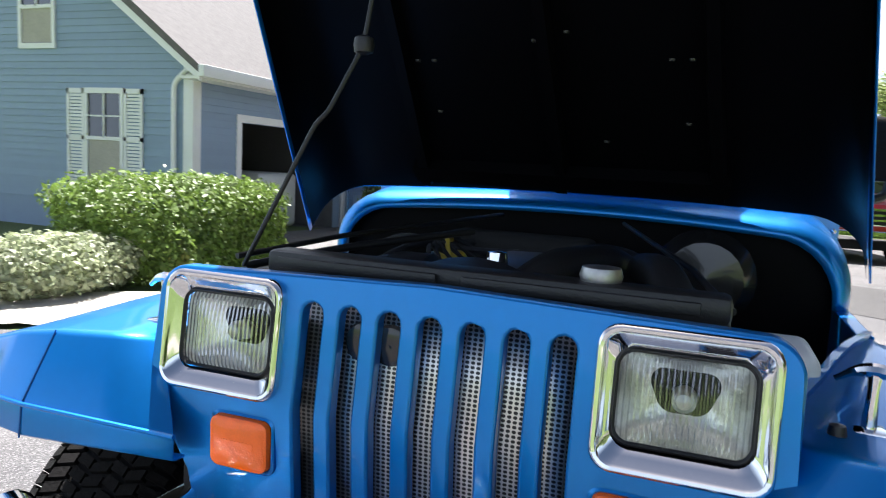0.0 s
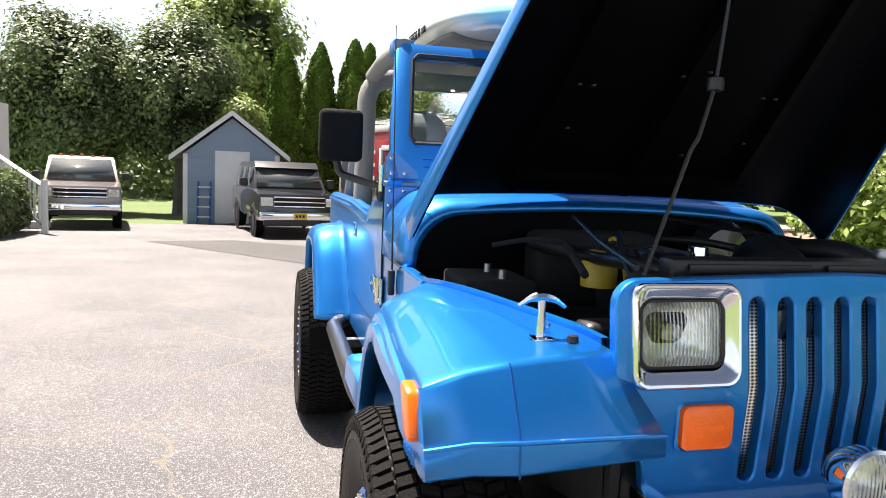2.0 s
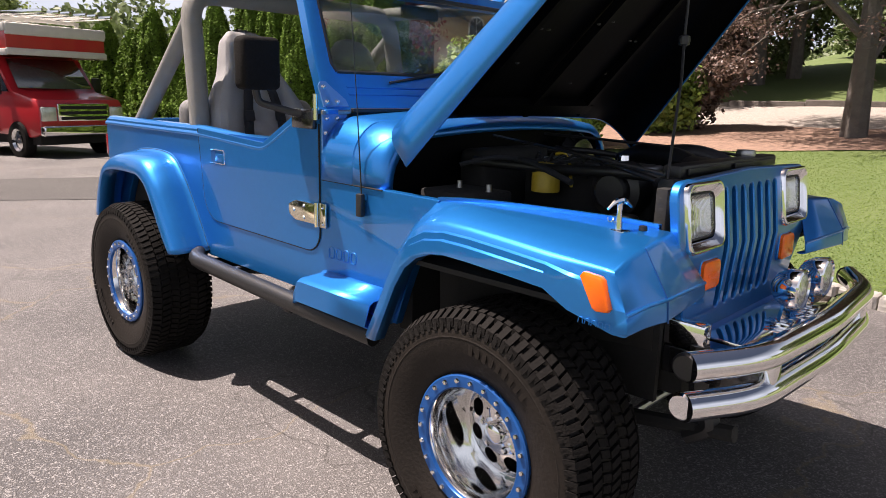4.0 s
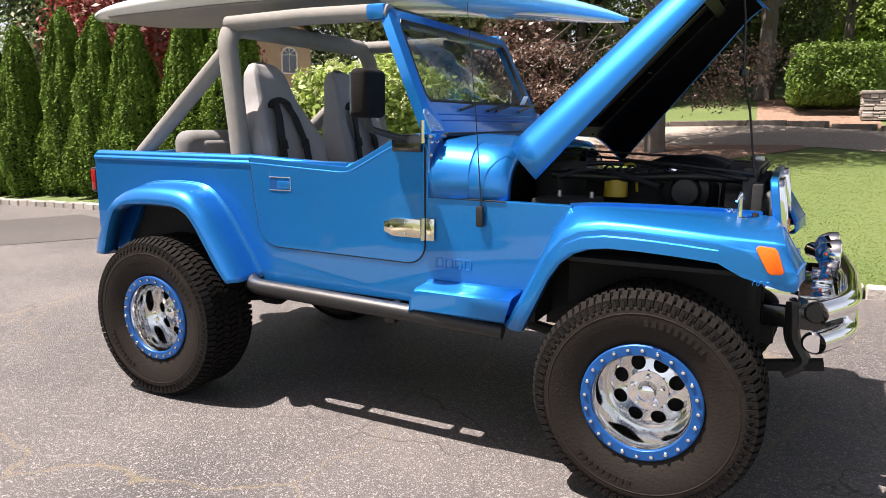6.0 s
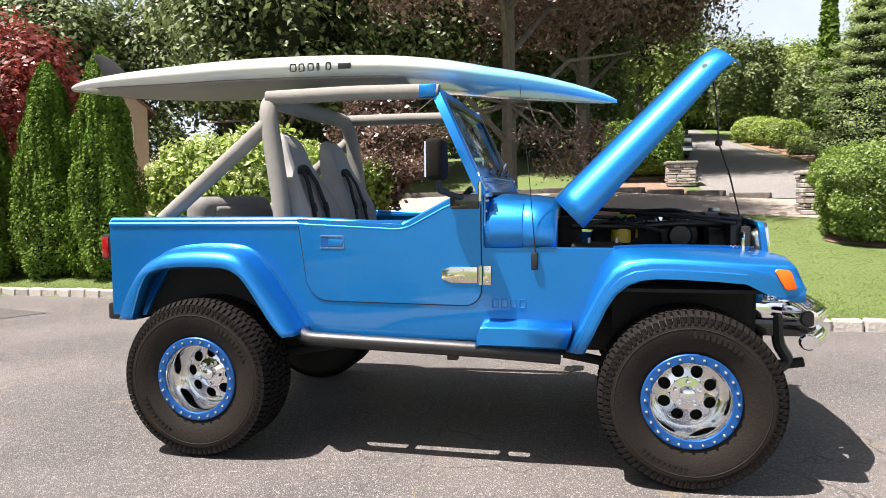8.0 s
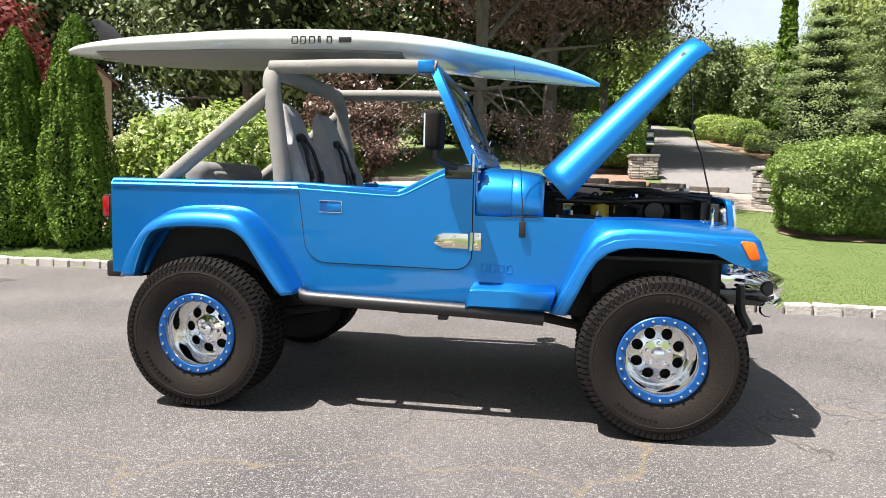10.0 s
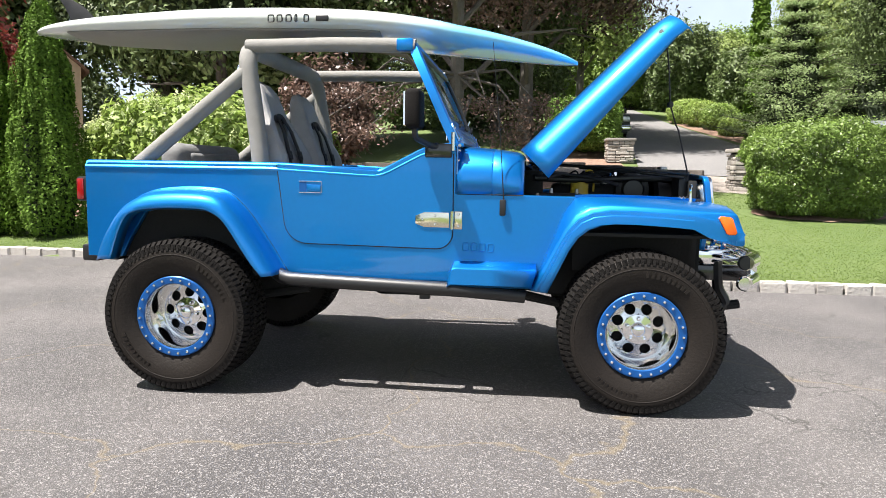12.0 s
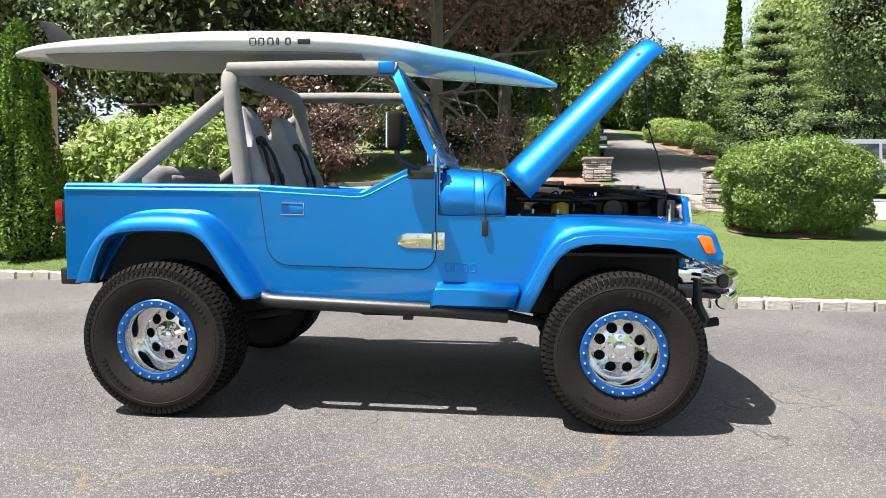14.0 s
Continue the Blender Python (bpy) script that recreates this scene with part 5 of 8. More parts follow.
# side steps and rocker bars
bm = bmesh.new()
grid(bm, [[(x, -0.688, 0.735 - d), (x, -0.700, 0.725 - d), (x, -0.790, 0.720 - d), (x, -0.808, 0.708 - d), (x + e, -0.812, 0.632 - d * 0.3), (x + e, -0.79, 0.618), (x + e, -0.66, 0.618)] for x, d, e in ((0.245, 0.045, -0.004), (0.265, 0.004, -0.006), (0.29, 0.0, -0.008), (0.45, 0.0, -0.008), (0.672, 0.0, -0.02))])
both("side_step", bm, BLUE, solid=0.004)
bm = bmesh.new()
tube(bm, rounded([(-0.70, -0.66, 0.66), (-0.60, -0.770, 0.625), (0.30, -0.775, 0.600), (0.62, -0.74, 0.575)], 0.06), 0.036, 12)
for x in (-0.35, 0.12):
    tube(bm, [(x, -0.77, 0.605), (x, -0.40, 0.60)], 0.022, 8)
box(bm, (0.10, -0.765, 0.545), (0.15, -0.72, 0.60), 0.004)
both("rocker_bar", bm, BLACK, label="black tubular rocker bar")

# tub floor, tailgate, inner skins
bm = bmesh.new()
box(bm, (-1.71, -0.66, 0.70), (0.56, 0.66, 0.73))
box(bm, (-1.55, -0.655, 0.73), (-0.75, -0.42, 0.98)), box(bm, (-1.55, 0.42, 0.73), (-0.75, 0.655, 0.98))
part("floor_pan", bm, MATT_BLACK, buggy)
bm = bmesh.new()
box(bm, (-1.72, -HW + 0.02, 0.70), (-1.685, HW - 0.02, 1.198), 0.008)
flat_normals(part("tailgate", bm, BLUE, buggy))
for s in (-1, 1):
    a, b = sorted((s * 0.60, s * 0.675))
    t = part("tail_lamp", box(bmesh.new(), (-1.775, a, 0.99), (-1.72, b, 1.12), 0.008), BLACK, buggy, "black tail lamp housing")
    part("lens", box(bmesh.new(), (-1.783, a + 0.008, 1.0), (-1.772, b - 0.008, 1.11), 0.004), RED_LENS, t, "red lens")
    part("side_lens", box(bmesh.new(), (-1.768, s * 0.676 - 0.003, 1.0), (-1.735, s * 0.676 + 0.003, 1.11), 0.002), RED_LENS, t, "red side lens")
bm = bmesh.new()
box(bm, (-1.80, -0.62, 0.66), (-1.70, 0.62, 0.75), 0.012)
part("rear_bumper", bm, BLACK, buggy, "black rear bumper")

# hood, propped open
UP = Vector((0.662, 0, 0.655)).normalized()
IN = Vector((UP.z, 0, -UP.x))
HINGE = Vector((0.585, 0, 1.290))
HL = 0.985


def hood_pt(u, y, w):
    return HINGE + UP * u + Vector((0, y, 0)) + IN * w


def hood_rows(shrink, lift, u0, u1):
    rows = []
    for i in range(15):
        f = i / 14
        u = u0 + (u1 - u0) * f
        t = u / HL
        w, depth, r = 0.698 - 0.180 * t - shrink, 0.190 - 0.075 * t, 0.125 - 0.02 * t
        nose = 0.012 * max(0, (t - 0.93) / 0.07) ** 2
        rows.append([hood_pt(u, y, -(z - lift) + nose) for y, z in arch(w, -depth + lift + (0.0 if shrink == 0 else 0.004), 0, r, 0.020)])
    return rows


bm = bmesh.new()
rows = hood_rows(0, 0, 0, HL)
rows.append([p + UP * 0.008 + IN * 0.012 for p in rows[-1]])
rows.append([Vector((p.x, p.y * 0.985, p.z)) + IN * 0.02 for p in rows[-1]])
grid(bm, rows)
bmesh.ops.recalc_face_normals(bm, faces=bm.faces[:])
hood = part("hood", bm, BLUE, buggy, "blue hood standing open on its prop rod")
thick(hood, 0.004)
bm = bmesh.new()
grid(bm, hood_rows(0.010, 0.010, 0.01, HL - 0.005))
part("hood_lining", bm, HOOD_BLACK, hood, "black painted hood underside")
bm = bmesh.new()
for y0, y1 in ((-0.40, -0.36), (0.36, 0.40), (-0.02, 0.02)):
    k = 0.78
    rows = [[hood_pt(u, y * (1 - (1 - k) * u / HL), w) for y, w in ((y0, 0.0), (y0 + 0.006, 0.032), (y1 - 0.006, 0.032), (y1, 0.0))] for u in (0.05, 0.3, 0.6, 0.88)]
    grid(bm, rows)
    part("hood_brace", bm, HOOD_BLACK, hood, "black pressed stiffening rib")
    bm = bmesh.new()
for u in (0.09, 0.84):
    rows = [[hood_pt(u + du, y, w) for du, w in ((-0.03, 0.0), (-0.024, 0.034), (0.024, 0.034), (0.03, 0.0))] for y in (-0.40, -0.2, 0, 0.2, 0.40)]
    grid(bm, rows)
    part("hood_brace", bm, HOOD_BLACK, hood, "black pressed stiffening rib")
    bm = bmesh.new()
bm.free()
for u, y in ((0.45, -0.30), (0.45, -0.26), (0.45, 0.26), (0.45, 0.30), (0.30, -0.28), (0.28, 0.30), (0.22, 0.12), (0.50, -0.02), (0.52, 0.05)):
    part("clip", lathe(bmesh.new(), [(0.0, 0.0), (0.006, 0.001), (0.007, 0.006)], 8, "z", hood_pt(u, y, 0.02)), BLACK, hood)
part("badge", lathe(bmesh.new(), [(0.0, -0.006), (0.012, -0.005), (0.014, 0.0)], 12, "y", hood_pt(0.885, -0.518, 0.05)), STEEL, hood)
prop_base, prop_top = Vector((1.442, -0.385, 1.170)), Vector((1.350, -0.175, 1.80))
bm = bmesh.new()
tube(bm, rounded([prop_base, (1.400, -0.276, 1.418), (1.392, -0.256, 1.440), (1.365, -0.208, 1.553), (1.354, -0.182, 1.754), (1.335, -0.17, 1.90)], 0.03), 0.0042, 8)
prop = part("prop_rod", bm, BLACK, buggy, "bent black hood prop rod")
part("grommet", lathe(bmesh.new(), [(0.006, -0.016), (0.016, -0.012), (0.018, 0.0), (0.016, 0.012), (0.006, 0.016)], 10, "z", (1.365, -0.208, 1.553)), BLACK, prop)

# grille
def gx(z):
    return 1.522 + 0.030 * (1.185 - z) / 0.215 if z > 0.97 else 1.552 - 0.02 * (0.97 - z) / 0.25


SLOTS = [-0.1935 + 0.0645 * k for k in range(7)]
def slot_loop(y):
    return [(y + 0.018, 0.806), (y + 0.018, 1.122)] + arc(y, 1.124, 0.018, 0, 180, 6) + [(y - 0.018, 1.122), (y - 0.018, 0.806)] + arc(y, 0.804, 0.018, 180, 360, 6)


def lamp_loop(y):
    return [(y + a, 1.075 + b) for a, b in rect_ring(0.097, 0.080, 0.024)]


def rect_ring(w, h, r, n=5):
    """Rounded rectangle as (y, z) round the origin."""
    out = []
    for cy, cz, a in ((w - r, h - r, 0), (-w + r, h - r, 90), (-w + r, -h + r, 180), (w - r, -h + r, 270)):
        out += [(cy + r * math.cos(radians(a + 90 * i / n)), cz + r * math.sin(radians(a + 90 * i / n))) for i in range(n + 1)]
    return out


rim_loop = [(-0.487, 0.97), (-0.487, 1.12)] + arc(-0.437, 1.125, 0.05, 180, 95) + [(0, 1.188)] + arc(0.437, 1.125, 0.05, 85, 0) + [(0.487, 0.97), (0.455, 0.90), (0.42, 0.835), (0.40, 0.725), (-0.40, 0.725), (-0.42, 0.835), (-0.455, 0.90)]
panel = bmesh.new()
for outline in [rim_loop] + [slot_loop(y) for y in SLOTS] + [lamp_loop(-0.350), lamp_loop(0.350)]:
    ring = [panel.verts.new((0, y, z)) for y, z in outline]
    for a, b in zip(ring, ring[1:] + ring[:1]):
        panel.edges.new((a, b))
bmesh.ops.remove_doubles(panel, verts=panel.verts[:], dist=1e-5)
bmesh.ops.triangle_fill(panel, edges=panel.edges[:], use_beauty=True, normal=(1, 0, 0))
bmesh.ops.bisect_plane(panel, geom=panel.verts[:] + panel.edges[:] + panel.faces[:], plane_co=(0, 0, 0.97), plane_no=(0, 0, 1))
back = bmesh.ops.extrude_face_region(panel, geom=panel.faces[:])
bmesh.ops.translate(panel, vec=(-0.028, 0, 0), verts=[v for v in back["geom"] if isinstance(v, bmesh.types.BMVert)])
for v in panel.verts:
    v.co.x += gx(v.co.z)
bmesh.ops.recalc_face_normals(panel, faces=panel.faces[:])
grille = part("grille_panel", panel, BLUE, buggy, "blue seven-slot grille panel")
bv = grille.modifiers.new("round", "BEVEL")
bv.width, bv.segments, bv.limit_method, bv.angle_limit = 0.0045, 2, "ANGLE", radians(50)
flat_normals(grille)
MESH = bpy.data.materials.new("perforated bright mesh")
MESH.use_nodes = True
n_, l_ = MESH.node_tree.nodes, MESH.node_tree.links
co, vor = n_.new("ShaderNodeTexCoord"), n_.new("ShaderNodeTexVoronoi")
stretch = n_.new("ShaderNodeMapping")
stretch.inputs["Scale"].default_value = (0, 115, 150)
l_.new(co.outputs["Object"], stretch.inputs[0]), l_.new(stretch.outputs[0], vor.inputs["Vector"])
vor.inputs["Scale"].default_value, vor.inputs["Randomness"].default_value = 1.0, 0.0
cutm = n_.new("ShaderNodeMapRange")
cutm.inputs["From Min"].default_value, cutm.inputs["From Max"].default_value = 0.33, 0.42
l_.new(vor.outputs["Distance"], cutm.inputs["Value"])
mixm = n_.new("ShaderNodeMix")
mixm.data_type = "RGBA"
mixm.inputs[6].default_value, mixm.inputs[7].default_value = (0.01, 0.01, 0.01, 1), (0.66, 0.64, 0.60, 1)
l_.new(cutm.outputs[0], mixm.inputs[0])
bs = n_["Principled BSDF"]
l_.new(mixm.outputs[2], bs.inputs["Base Color"]), l_.new(cutm.outputs[0], bs.inputs["Metallic"])
bs.inputs["Roughness"].default_value = 0.3
bm = bmesh.new()
grid(bm, [[(gx(z) - 0.034, y, z) for y in (-0.22, -0.1, 0, 0.1, 0.22)] for z in (1.15, 1.05, 0.97, 0.88, 0.78)])
ob = part("grille_mesh", bm, MESH, buggy, "bright perforated metal mesh behind the slots")
thick(ob, 0.003)
bm = bmesh.new()
box(bm, (1.44, -0.44, 0.74), (1.475, 0.44, 1.15), 0.004)
part("radiator_core", bm, MATT_BLACK, buggy, "dark radiator core")
for y in (-0.115, -0.07):
    part("horn", lathe(bmesh.new(), [(0.0, 0.006), (0.012, 0.008), (0.03, 0.004), (0.036, -0.01), (0.03, -0.02)], 16, "x", (1.505, y, 1.085)), BLACK_GLOSS, buggy, "round black horn")


def ring_loft(levels, at):
    """Skins rings of a rounded rectangle: each level is (half width, half height, corner radius, forward)."""
    bm = bmesh.new()
    rings = [[bm.verts.new((at[0] + f, at[1] + y, at[2] + z)) for y, z in rect_ring(w, h, r)] for w, h, r, f in levels]
    for a, b in zip(rings, rings[1:]):
        for k in range(len(a)):
            bm.faces.new((a[k], a[(k + 1) % len(a)], b[(k + 1) % len(a)], b[k]))
    return bm, rings


REFLECTOR = material("bright reflector", (0.94, 0.93, 0.89), 0.36, 1.0, 0.22, 16.0, 0.6, 34)
LENS_CLEAR = bpy.data.materials.new("clear fluted glass")
LENS_CLEAR.use_nodes = True
g, gl = LENS_CLEAR.node_tree.nodes, LENS_CLEAR.node_tree.links
tr_, gs_, mx_, fr_, co_, wv_, bp_ = (g.new(k) for k in ("ShaderNodeBsdfTransparent", "ShaderNodeBsdfGlossy", "ShaderNodeMixShader", "ShaderNodeLayerWeight", "ShaderNodeTexCoord", "ShaderNodeTexWave", "ShaderNodeBump"))
tr_.inputs[0].default_value, gs_.inputs["Roughness"].default_value, fr_.inputs[0].default_value = (0.95, 0.96, 0.94, 1), 0.05, 0.42
wv_.bands_direction = "Y"
wv_.inputs["Scale"].default_value, wv_.inputs["Distortion"].default_value = 42.0, 0.3
bp_.inputs["Strength"].default_value, bp_.inputs["Distance"].default_value = 0.6, 0.004
gl.new(co_.outputs["Object"], wv_.inputs["Vector"]), gl.new(wv_.outputs["Fac"], bp_.inputs["Height"]), gl.new(bp_.outputs[0], gs_.inputs["Normal"]), gl.new(bp_.outputs[0], fr_.inputs["Normal"])
gl.new(fr_.outputs["Facing"], mx_.inputs[0]), gl.new(tr_.outputs[0], mx_.inputs[1]), gl.new(gs_.outputs[0], mx_.inputs[2]), gl.new(mx_.outputs[0], g["Material Output"].inputs["Surface"])
for s in (-1, 1):
    at = (0.0, 0.0, 0.0)
    hl = empty("headlight", "rectangular sealed-beam headlight in a chrome bezel", "")
    hl.parent = buggy
    hl.location, hl.rotation_euler = (gx(1.075) + 0.001, s * 0.350, 1.075), (0, radians(-7.5), 0)
    bm, _ = ring_loft([(0.112, 0.096, 0.030, -0.008), (0.112, 0.096, 0.030, 0.010), (0.110, 0.094, 0.029, 0.014), (0.107, 0.091, 0.027, 0.016), (0.103, 0.087, 0.025, 0.015), (0.101, 0.084, 0.024, 0.011), (0.094, 0.073, 0.024, 0.004), (0.087, 0.066, 0.024, -0.004)], at)
    part("bezel", bm, CHROME, hl, "chrome bezel")
    at = (-0.010, 0.0, 0.002)
    bm, rings = ring_loft([(0.086, 0.062, 0.021, -0.004), (0.083, 0.059, 0.020, 0.004), (0.070, 0.050, 0.018, 0.009), (0.050, 0.036, 0.014, 0.012), (0.030, 0.022, 0.008, 0.014), (0.012, 0.009, 0.003, 0.015)], at)
    bm.faces.new(rings[-1])
    part("lens", bm, LENS_CLEAR, hl, "fluted clear glass lens").visible_shadow = False
    bm, rings = ring_loft([(0.084, 0.060, 0.020, -0.006), (0.080, 0.056, 0.020, -0.016), (0.066, 0.048, 0.022, -0.036), (0.044, 0.034, 0.020, -0.052), (0.018, 0.016, 0.010, -0.060)], at)
    bm.faces.new(rings[-1])
    part("reflector", bm, REFLECTOR, hl, "bright curved reflector")
    part("bulb_cap", lathe(bmesh.new(), [(0.0, -0.012), (0.010, -0.014), (0.016, -0.022), (0.017, -0.060)], 16, "x", at), STEEL, hl)
    bm, rings = ring_loft([(0.082, 0.058, 0.020, 0.004), (0.085, 0.061, 0.021, 0.008), (0.0885, 0.0645, 0.023, 0.004), (0.0895, 0.0655, 0.023, -0.008)], at)
    part("seal", bm, BLACK, hl, "dark lens rim")
    at = (gx(0.907) - 0.002, s * 0.302, 0.907)
    bm, rings = ring_loft([(0.060, 0.048, 0.016, 0.0), (0.060, 0.048, 0.016, 0.005), (0.056, 0.044, 0.015, 0.008)], at)
    sg = part("turn_signal", bm, BLUE, buggy)
    bm, rings = ring_loft([(0.054, 0.042, 0.015, 0.004), (0.053, 0.041, 0.015, 0.016), (0.047, 0.035, 0.012, 0.020)], at)
    bm.faces.new(rings[-1])
    part("lens", bm, AMBER, sg, "amber ribbed lens")
    part("rib", box(bmesh.new(), (at[0] + 0.02, at[1] - 0.03, at[2] - 0.006), (at[0] + 0.0205, at[1] + 0.03, at[2] + 0.006)), AMBER, sg)
    # marker lamps on the flares
    mk = [(1.486, 0.986), (1.494, 0.996), (1.538, 0.992), (1.548, 0.984), (1.570, 0.922), (1.564, 0.913), (1.536, 0.910), (1.524, 0.916)]
    bm = slab(bmesh.new(), mk, "y", -0.864, -0.840, 0.005)
    for v in bm.verts:
        v.co.y *= -s
    part("side_marker", bm, AMBER, buggy, "amber side marker lamp")
    # hood latch posts: a T handle on a post with a base plate
    lt = part("hood_latch", lathe(bmesh.new(), [(0.010, 0.0), (0.009, 0.02), (0.007, 0.05), (0.009, 0.075)], 12, "z", (1.414, s * 0.579, 1.045)), CHROME, buggy, "chrome T-handle hood latch")
    part("handle", tube(bmesh.new(), rounded([(1.405, s * 0.579 - 0.044, 1.106), (1.410, s * 0.579 - 0.022, 1.122), (1.414, s * 0.579, 1.126), (1.418, s * 0.579 + 0.022, 1.122), (1.423, s * 0.579 + 0.044, 1.106)], 0.012), 0, 8, taper=[0.004 + 0.006 * math.sin(math.pi * k / 16) for k in range(17)]), CHROME, lt)
    part("base", box(bmesh.new(), (1.39, s * 0.579 - 0.022, 1.036), (1.44, s * 0.579 + 0.022, 1.049), 0.004), CHROME, lt)
    part("bump_stop", lathe(bmesh.new(), [(0.0, 0.014), (0.010, 0.012), (0.012, 0.0)], 10, "z", (1.462, s * 0.535, 1.048)), BLACK, buggy, "black rubber bump stop")

# lower valance with short slots
bm = bmesh.new()
pts = [(-0.40, 0.728), (0.40, 0.728), (0.40, 0.655)]
for y in reversed(SLOTS):
    pts += [(y + 0.016, 0.655), (y + 0.016, 0.70)] + arc(y, 0.70, 0.016, 0, 180, 4) + [(y - 0.016, 0.655)]
pts += [(-0.40, 0.655)]
slab(bm, pts, "x", -0.012, 0.0)
for v in bm.verts:
    v.co.x += 1.532 + 0.12 * (0.728 - v.co.z) / 0.07
part("valance", bm, BLUE, buggy)

# chrome twin-tube bumper with fog lamps
bumper = empty("front_bumper", "chrome twin-tube bumper", "")
bumper.parent = buggy
for z in (0.762, 0.660):
    pts = rounded([(1.675, -0.66, z), (1.775, -0.47, z), (1.80, 0, z), (1.775, 0.47, z), (1.675, 0.66, z)], 0.10, 6)
    b = part("bumper_tube", tube(bmesh.new(), pts, 0.0375, 20), CHROME, bumper, "chrome bumper tube")
    for s in (-1, 1):
        part("end_cap", lathe(bmesh.new(), [(0.0, 0.0), (0.030, 0.0), (0.036, 0.006), (0.036, 0.02)], 16, "y", (1.672, s * 0.668, z)) if s < 0 else lathe(bmesh.new(), [(0.0, 0.0), (0.030, 0.0), (0.036, -0.006), (0.036, -0.02)], 16, "y", (1.672, s * 0.668, z)), BLACK if z > 0.7 else CHROME, b)
for y in (-0.40, 0.40):
    part("bracket", box(bmesh.new(), (1.755, y - 0.03, 0.665), (1.80, y + 0.03, 0.76), 0.008), CHROME, bumper)
    part("bracket", box(bmesh.new(), (1.50, y - 0.035, 0.64), (1.765, y + 0.035, 0.72), 0.006), BLACK_GLOSS, bumper, "black frame horn")
part("top_plate", box(bmesh.new(), (1.58, -0.36, 0.735), (1.74, 0.36, 0.748), 0.003), CHROME, bumper, "chrome bumper top plate")
for s in (-1, 1):
    part("frame_cover", box(bmesh.new(), (1.50, min(s * 0.40, s * 0.44), 0.725), (1.62, max(s * 0.40, s * 0.44), 0.80), 0.006), CHROME, bumper, "polished plate")
    part("shackle_hook", tube(bmesh.new(), rounded([(1.60, s * 0.42, 0.74), (1.61, s * 0.42, 0.60), (1.66, s * 0.42, 0.52), (1.59, s * 0.42, 0.47)], 0.03), 0.028, 8), BLACK, buggy)
for y in (-0.118, 0.105):
    fl = empty("fog_lamp", "round chrome fog lamp on the bumper", "")
    fl.parent = buggy
    c = (1.735, y, 0.868)
    part("shell", lathe(bmesh.new(), [(0.0, -0.070), (0.017, -0.068), (0.042, -0.053), (0.055, -0.028), (0.061, 0.0), (0.061, 0.013), (0.055, 0.017), (0.052, 0.010)], 28, "x", c), CHROME, fl)
    part("lens", lathe(bmesh.new(), [(0.054, 0.010), (0.040, 0.016), (0.020, 0.019), (0.0, 0.020)], 28, "x", c), LENS_CLEAR, fl, "fluted glass").visible_shadow = False
    part("reflector", lathe(bmesh.new(), [(0.052, 0.008), (0.046, -0.012), (0.030, -0.034), (0.012, -0.044), (0.010, -0.020), (0.0, -0.018)], 28, "x", c), REFLECTOR, fl, "bright bowl")
    part("stalk", tube(bmesh.new(), [(1.71, y, 0.815), (1.70, y, 0.745)], 0.014, 8), CHROME, fl)
    part("bracket", box(bmesh.new(), (1.665, y - 0.03, 0.745), (1.735, y + 0.03, 0.770), 0.004), CHROME, fl)

# windshield
W0, W1 = Vector((0.262, 0, 1.30)), Vector((0.022, 0, 1.812))
WU = (W1 - W0)


def ws(y, t, off=0.0):
    """A point on the raked windshield: y across, t from cowl to top."""
    n = Vector((WU.z, 0, -WU.x)).normalized()
    return W0 + WU * t + Vector((0, y, 0)) + n * off


frame_ob = empty("windshield", "blue framed raked windshield", "")
frame_ob.parent = buggy
outer = [(-0.676, 0.0), (-0.664, 0.40), (-0.630, 0.95), (-0.606, 1.0), (0.606, 1.0), (0.630, 0.95), (0.664, 0.40), (0.676, 0.0)]
inner = [(-0.588, 0.275), (-0.602, 0.33), (-0.576, 0.87), (-0.554, 0.915), (0.554, 0.915), (0.576, 0.87), (0.602, 0.33), (0.588, 0.275)]
bm = bmesh.new()
levels = []
for ring, off in ((outer, -0.022), (outer, 0.018), (outer, 0.024), (inner, 0.024), (inner, 0.012), (inner, -0.022), (outer, -0.022)):
    k = 0.985 if off == 0.024 and ring is outer else 1.0
    levels.append([bm.verts.new(ws(y * k, t * (1.0 if k == 1 else 0.992), off)) for y, t in ring])
for a, b in zip(levels, levels[1:]):
    for i in range(len(a)):
        bm.faces.new((a[i], a[(i + 1) % len(a)], b[(i + 1) % len(a)], b[i]))
bmesh.ops.remove_doubles(bm, verts=bm.verts[:], dist=1e-5)
bmesh.ops.recalc_face_normals(bm, faces=bm.faces[:])
part("windshield_frame", bm, BLUE, frame_ob)
GLASS = bpy.data.materials.new("windshield glass")
GLASS.use_nodes = True
g, gl = GLASS.node_tree.nodes, GLASS.node_tree.links
tr_, gs_, mx_, fr_ = g.new("ShaderNodeBsdfTransparent"), g.new("ShaderNodeBsdfGlossy"), g.new("ShaderNodeMixShader"), g.new("ShaderNodeLayerWeight")
tr_.inputs[0].default_value, gs_.inputs["Roughness"].default_value, fr_.inputs[0].default_value = (0.86, 0.91, 0.90, 1), 0.01, 0.18
gl.new(fr_.outputs["Facing"], mx_.inputs[0]), gl.new(tr_.outputs[0], mx_.inputs[1]), gl.new(gs_.outputs[0], mx_.inputs[2]), gl.new(mx_.outputs[0], g["Material Output"].inputs["Surface"])
bm = bmesh.new()
bm.faces.new([bm.verts.new(ws(y, t, 0.004)) for y, t in inner])
pane = part("pane", bm, GLASS, frame_ob, "clear windshield glass")
pane.visible_shadow = False
thick(pane, 0.005)
bm = bmesh.new()
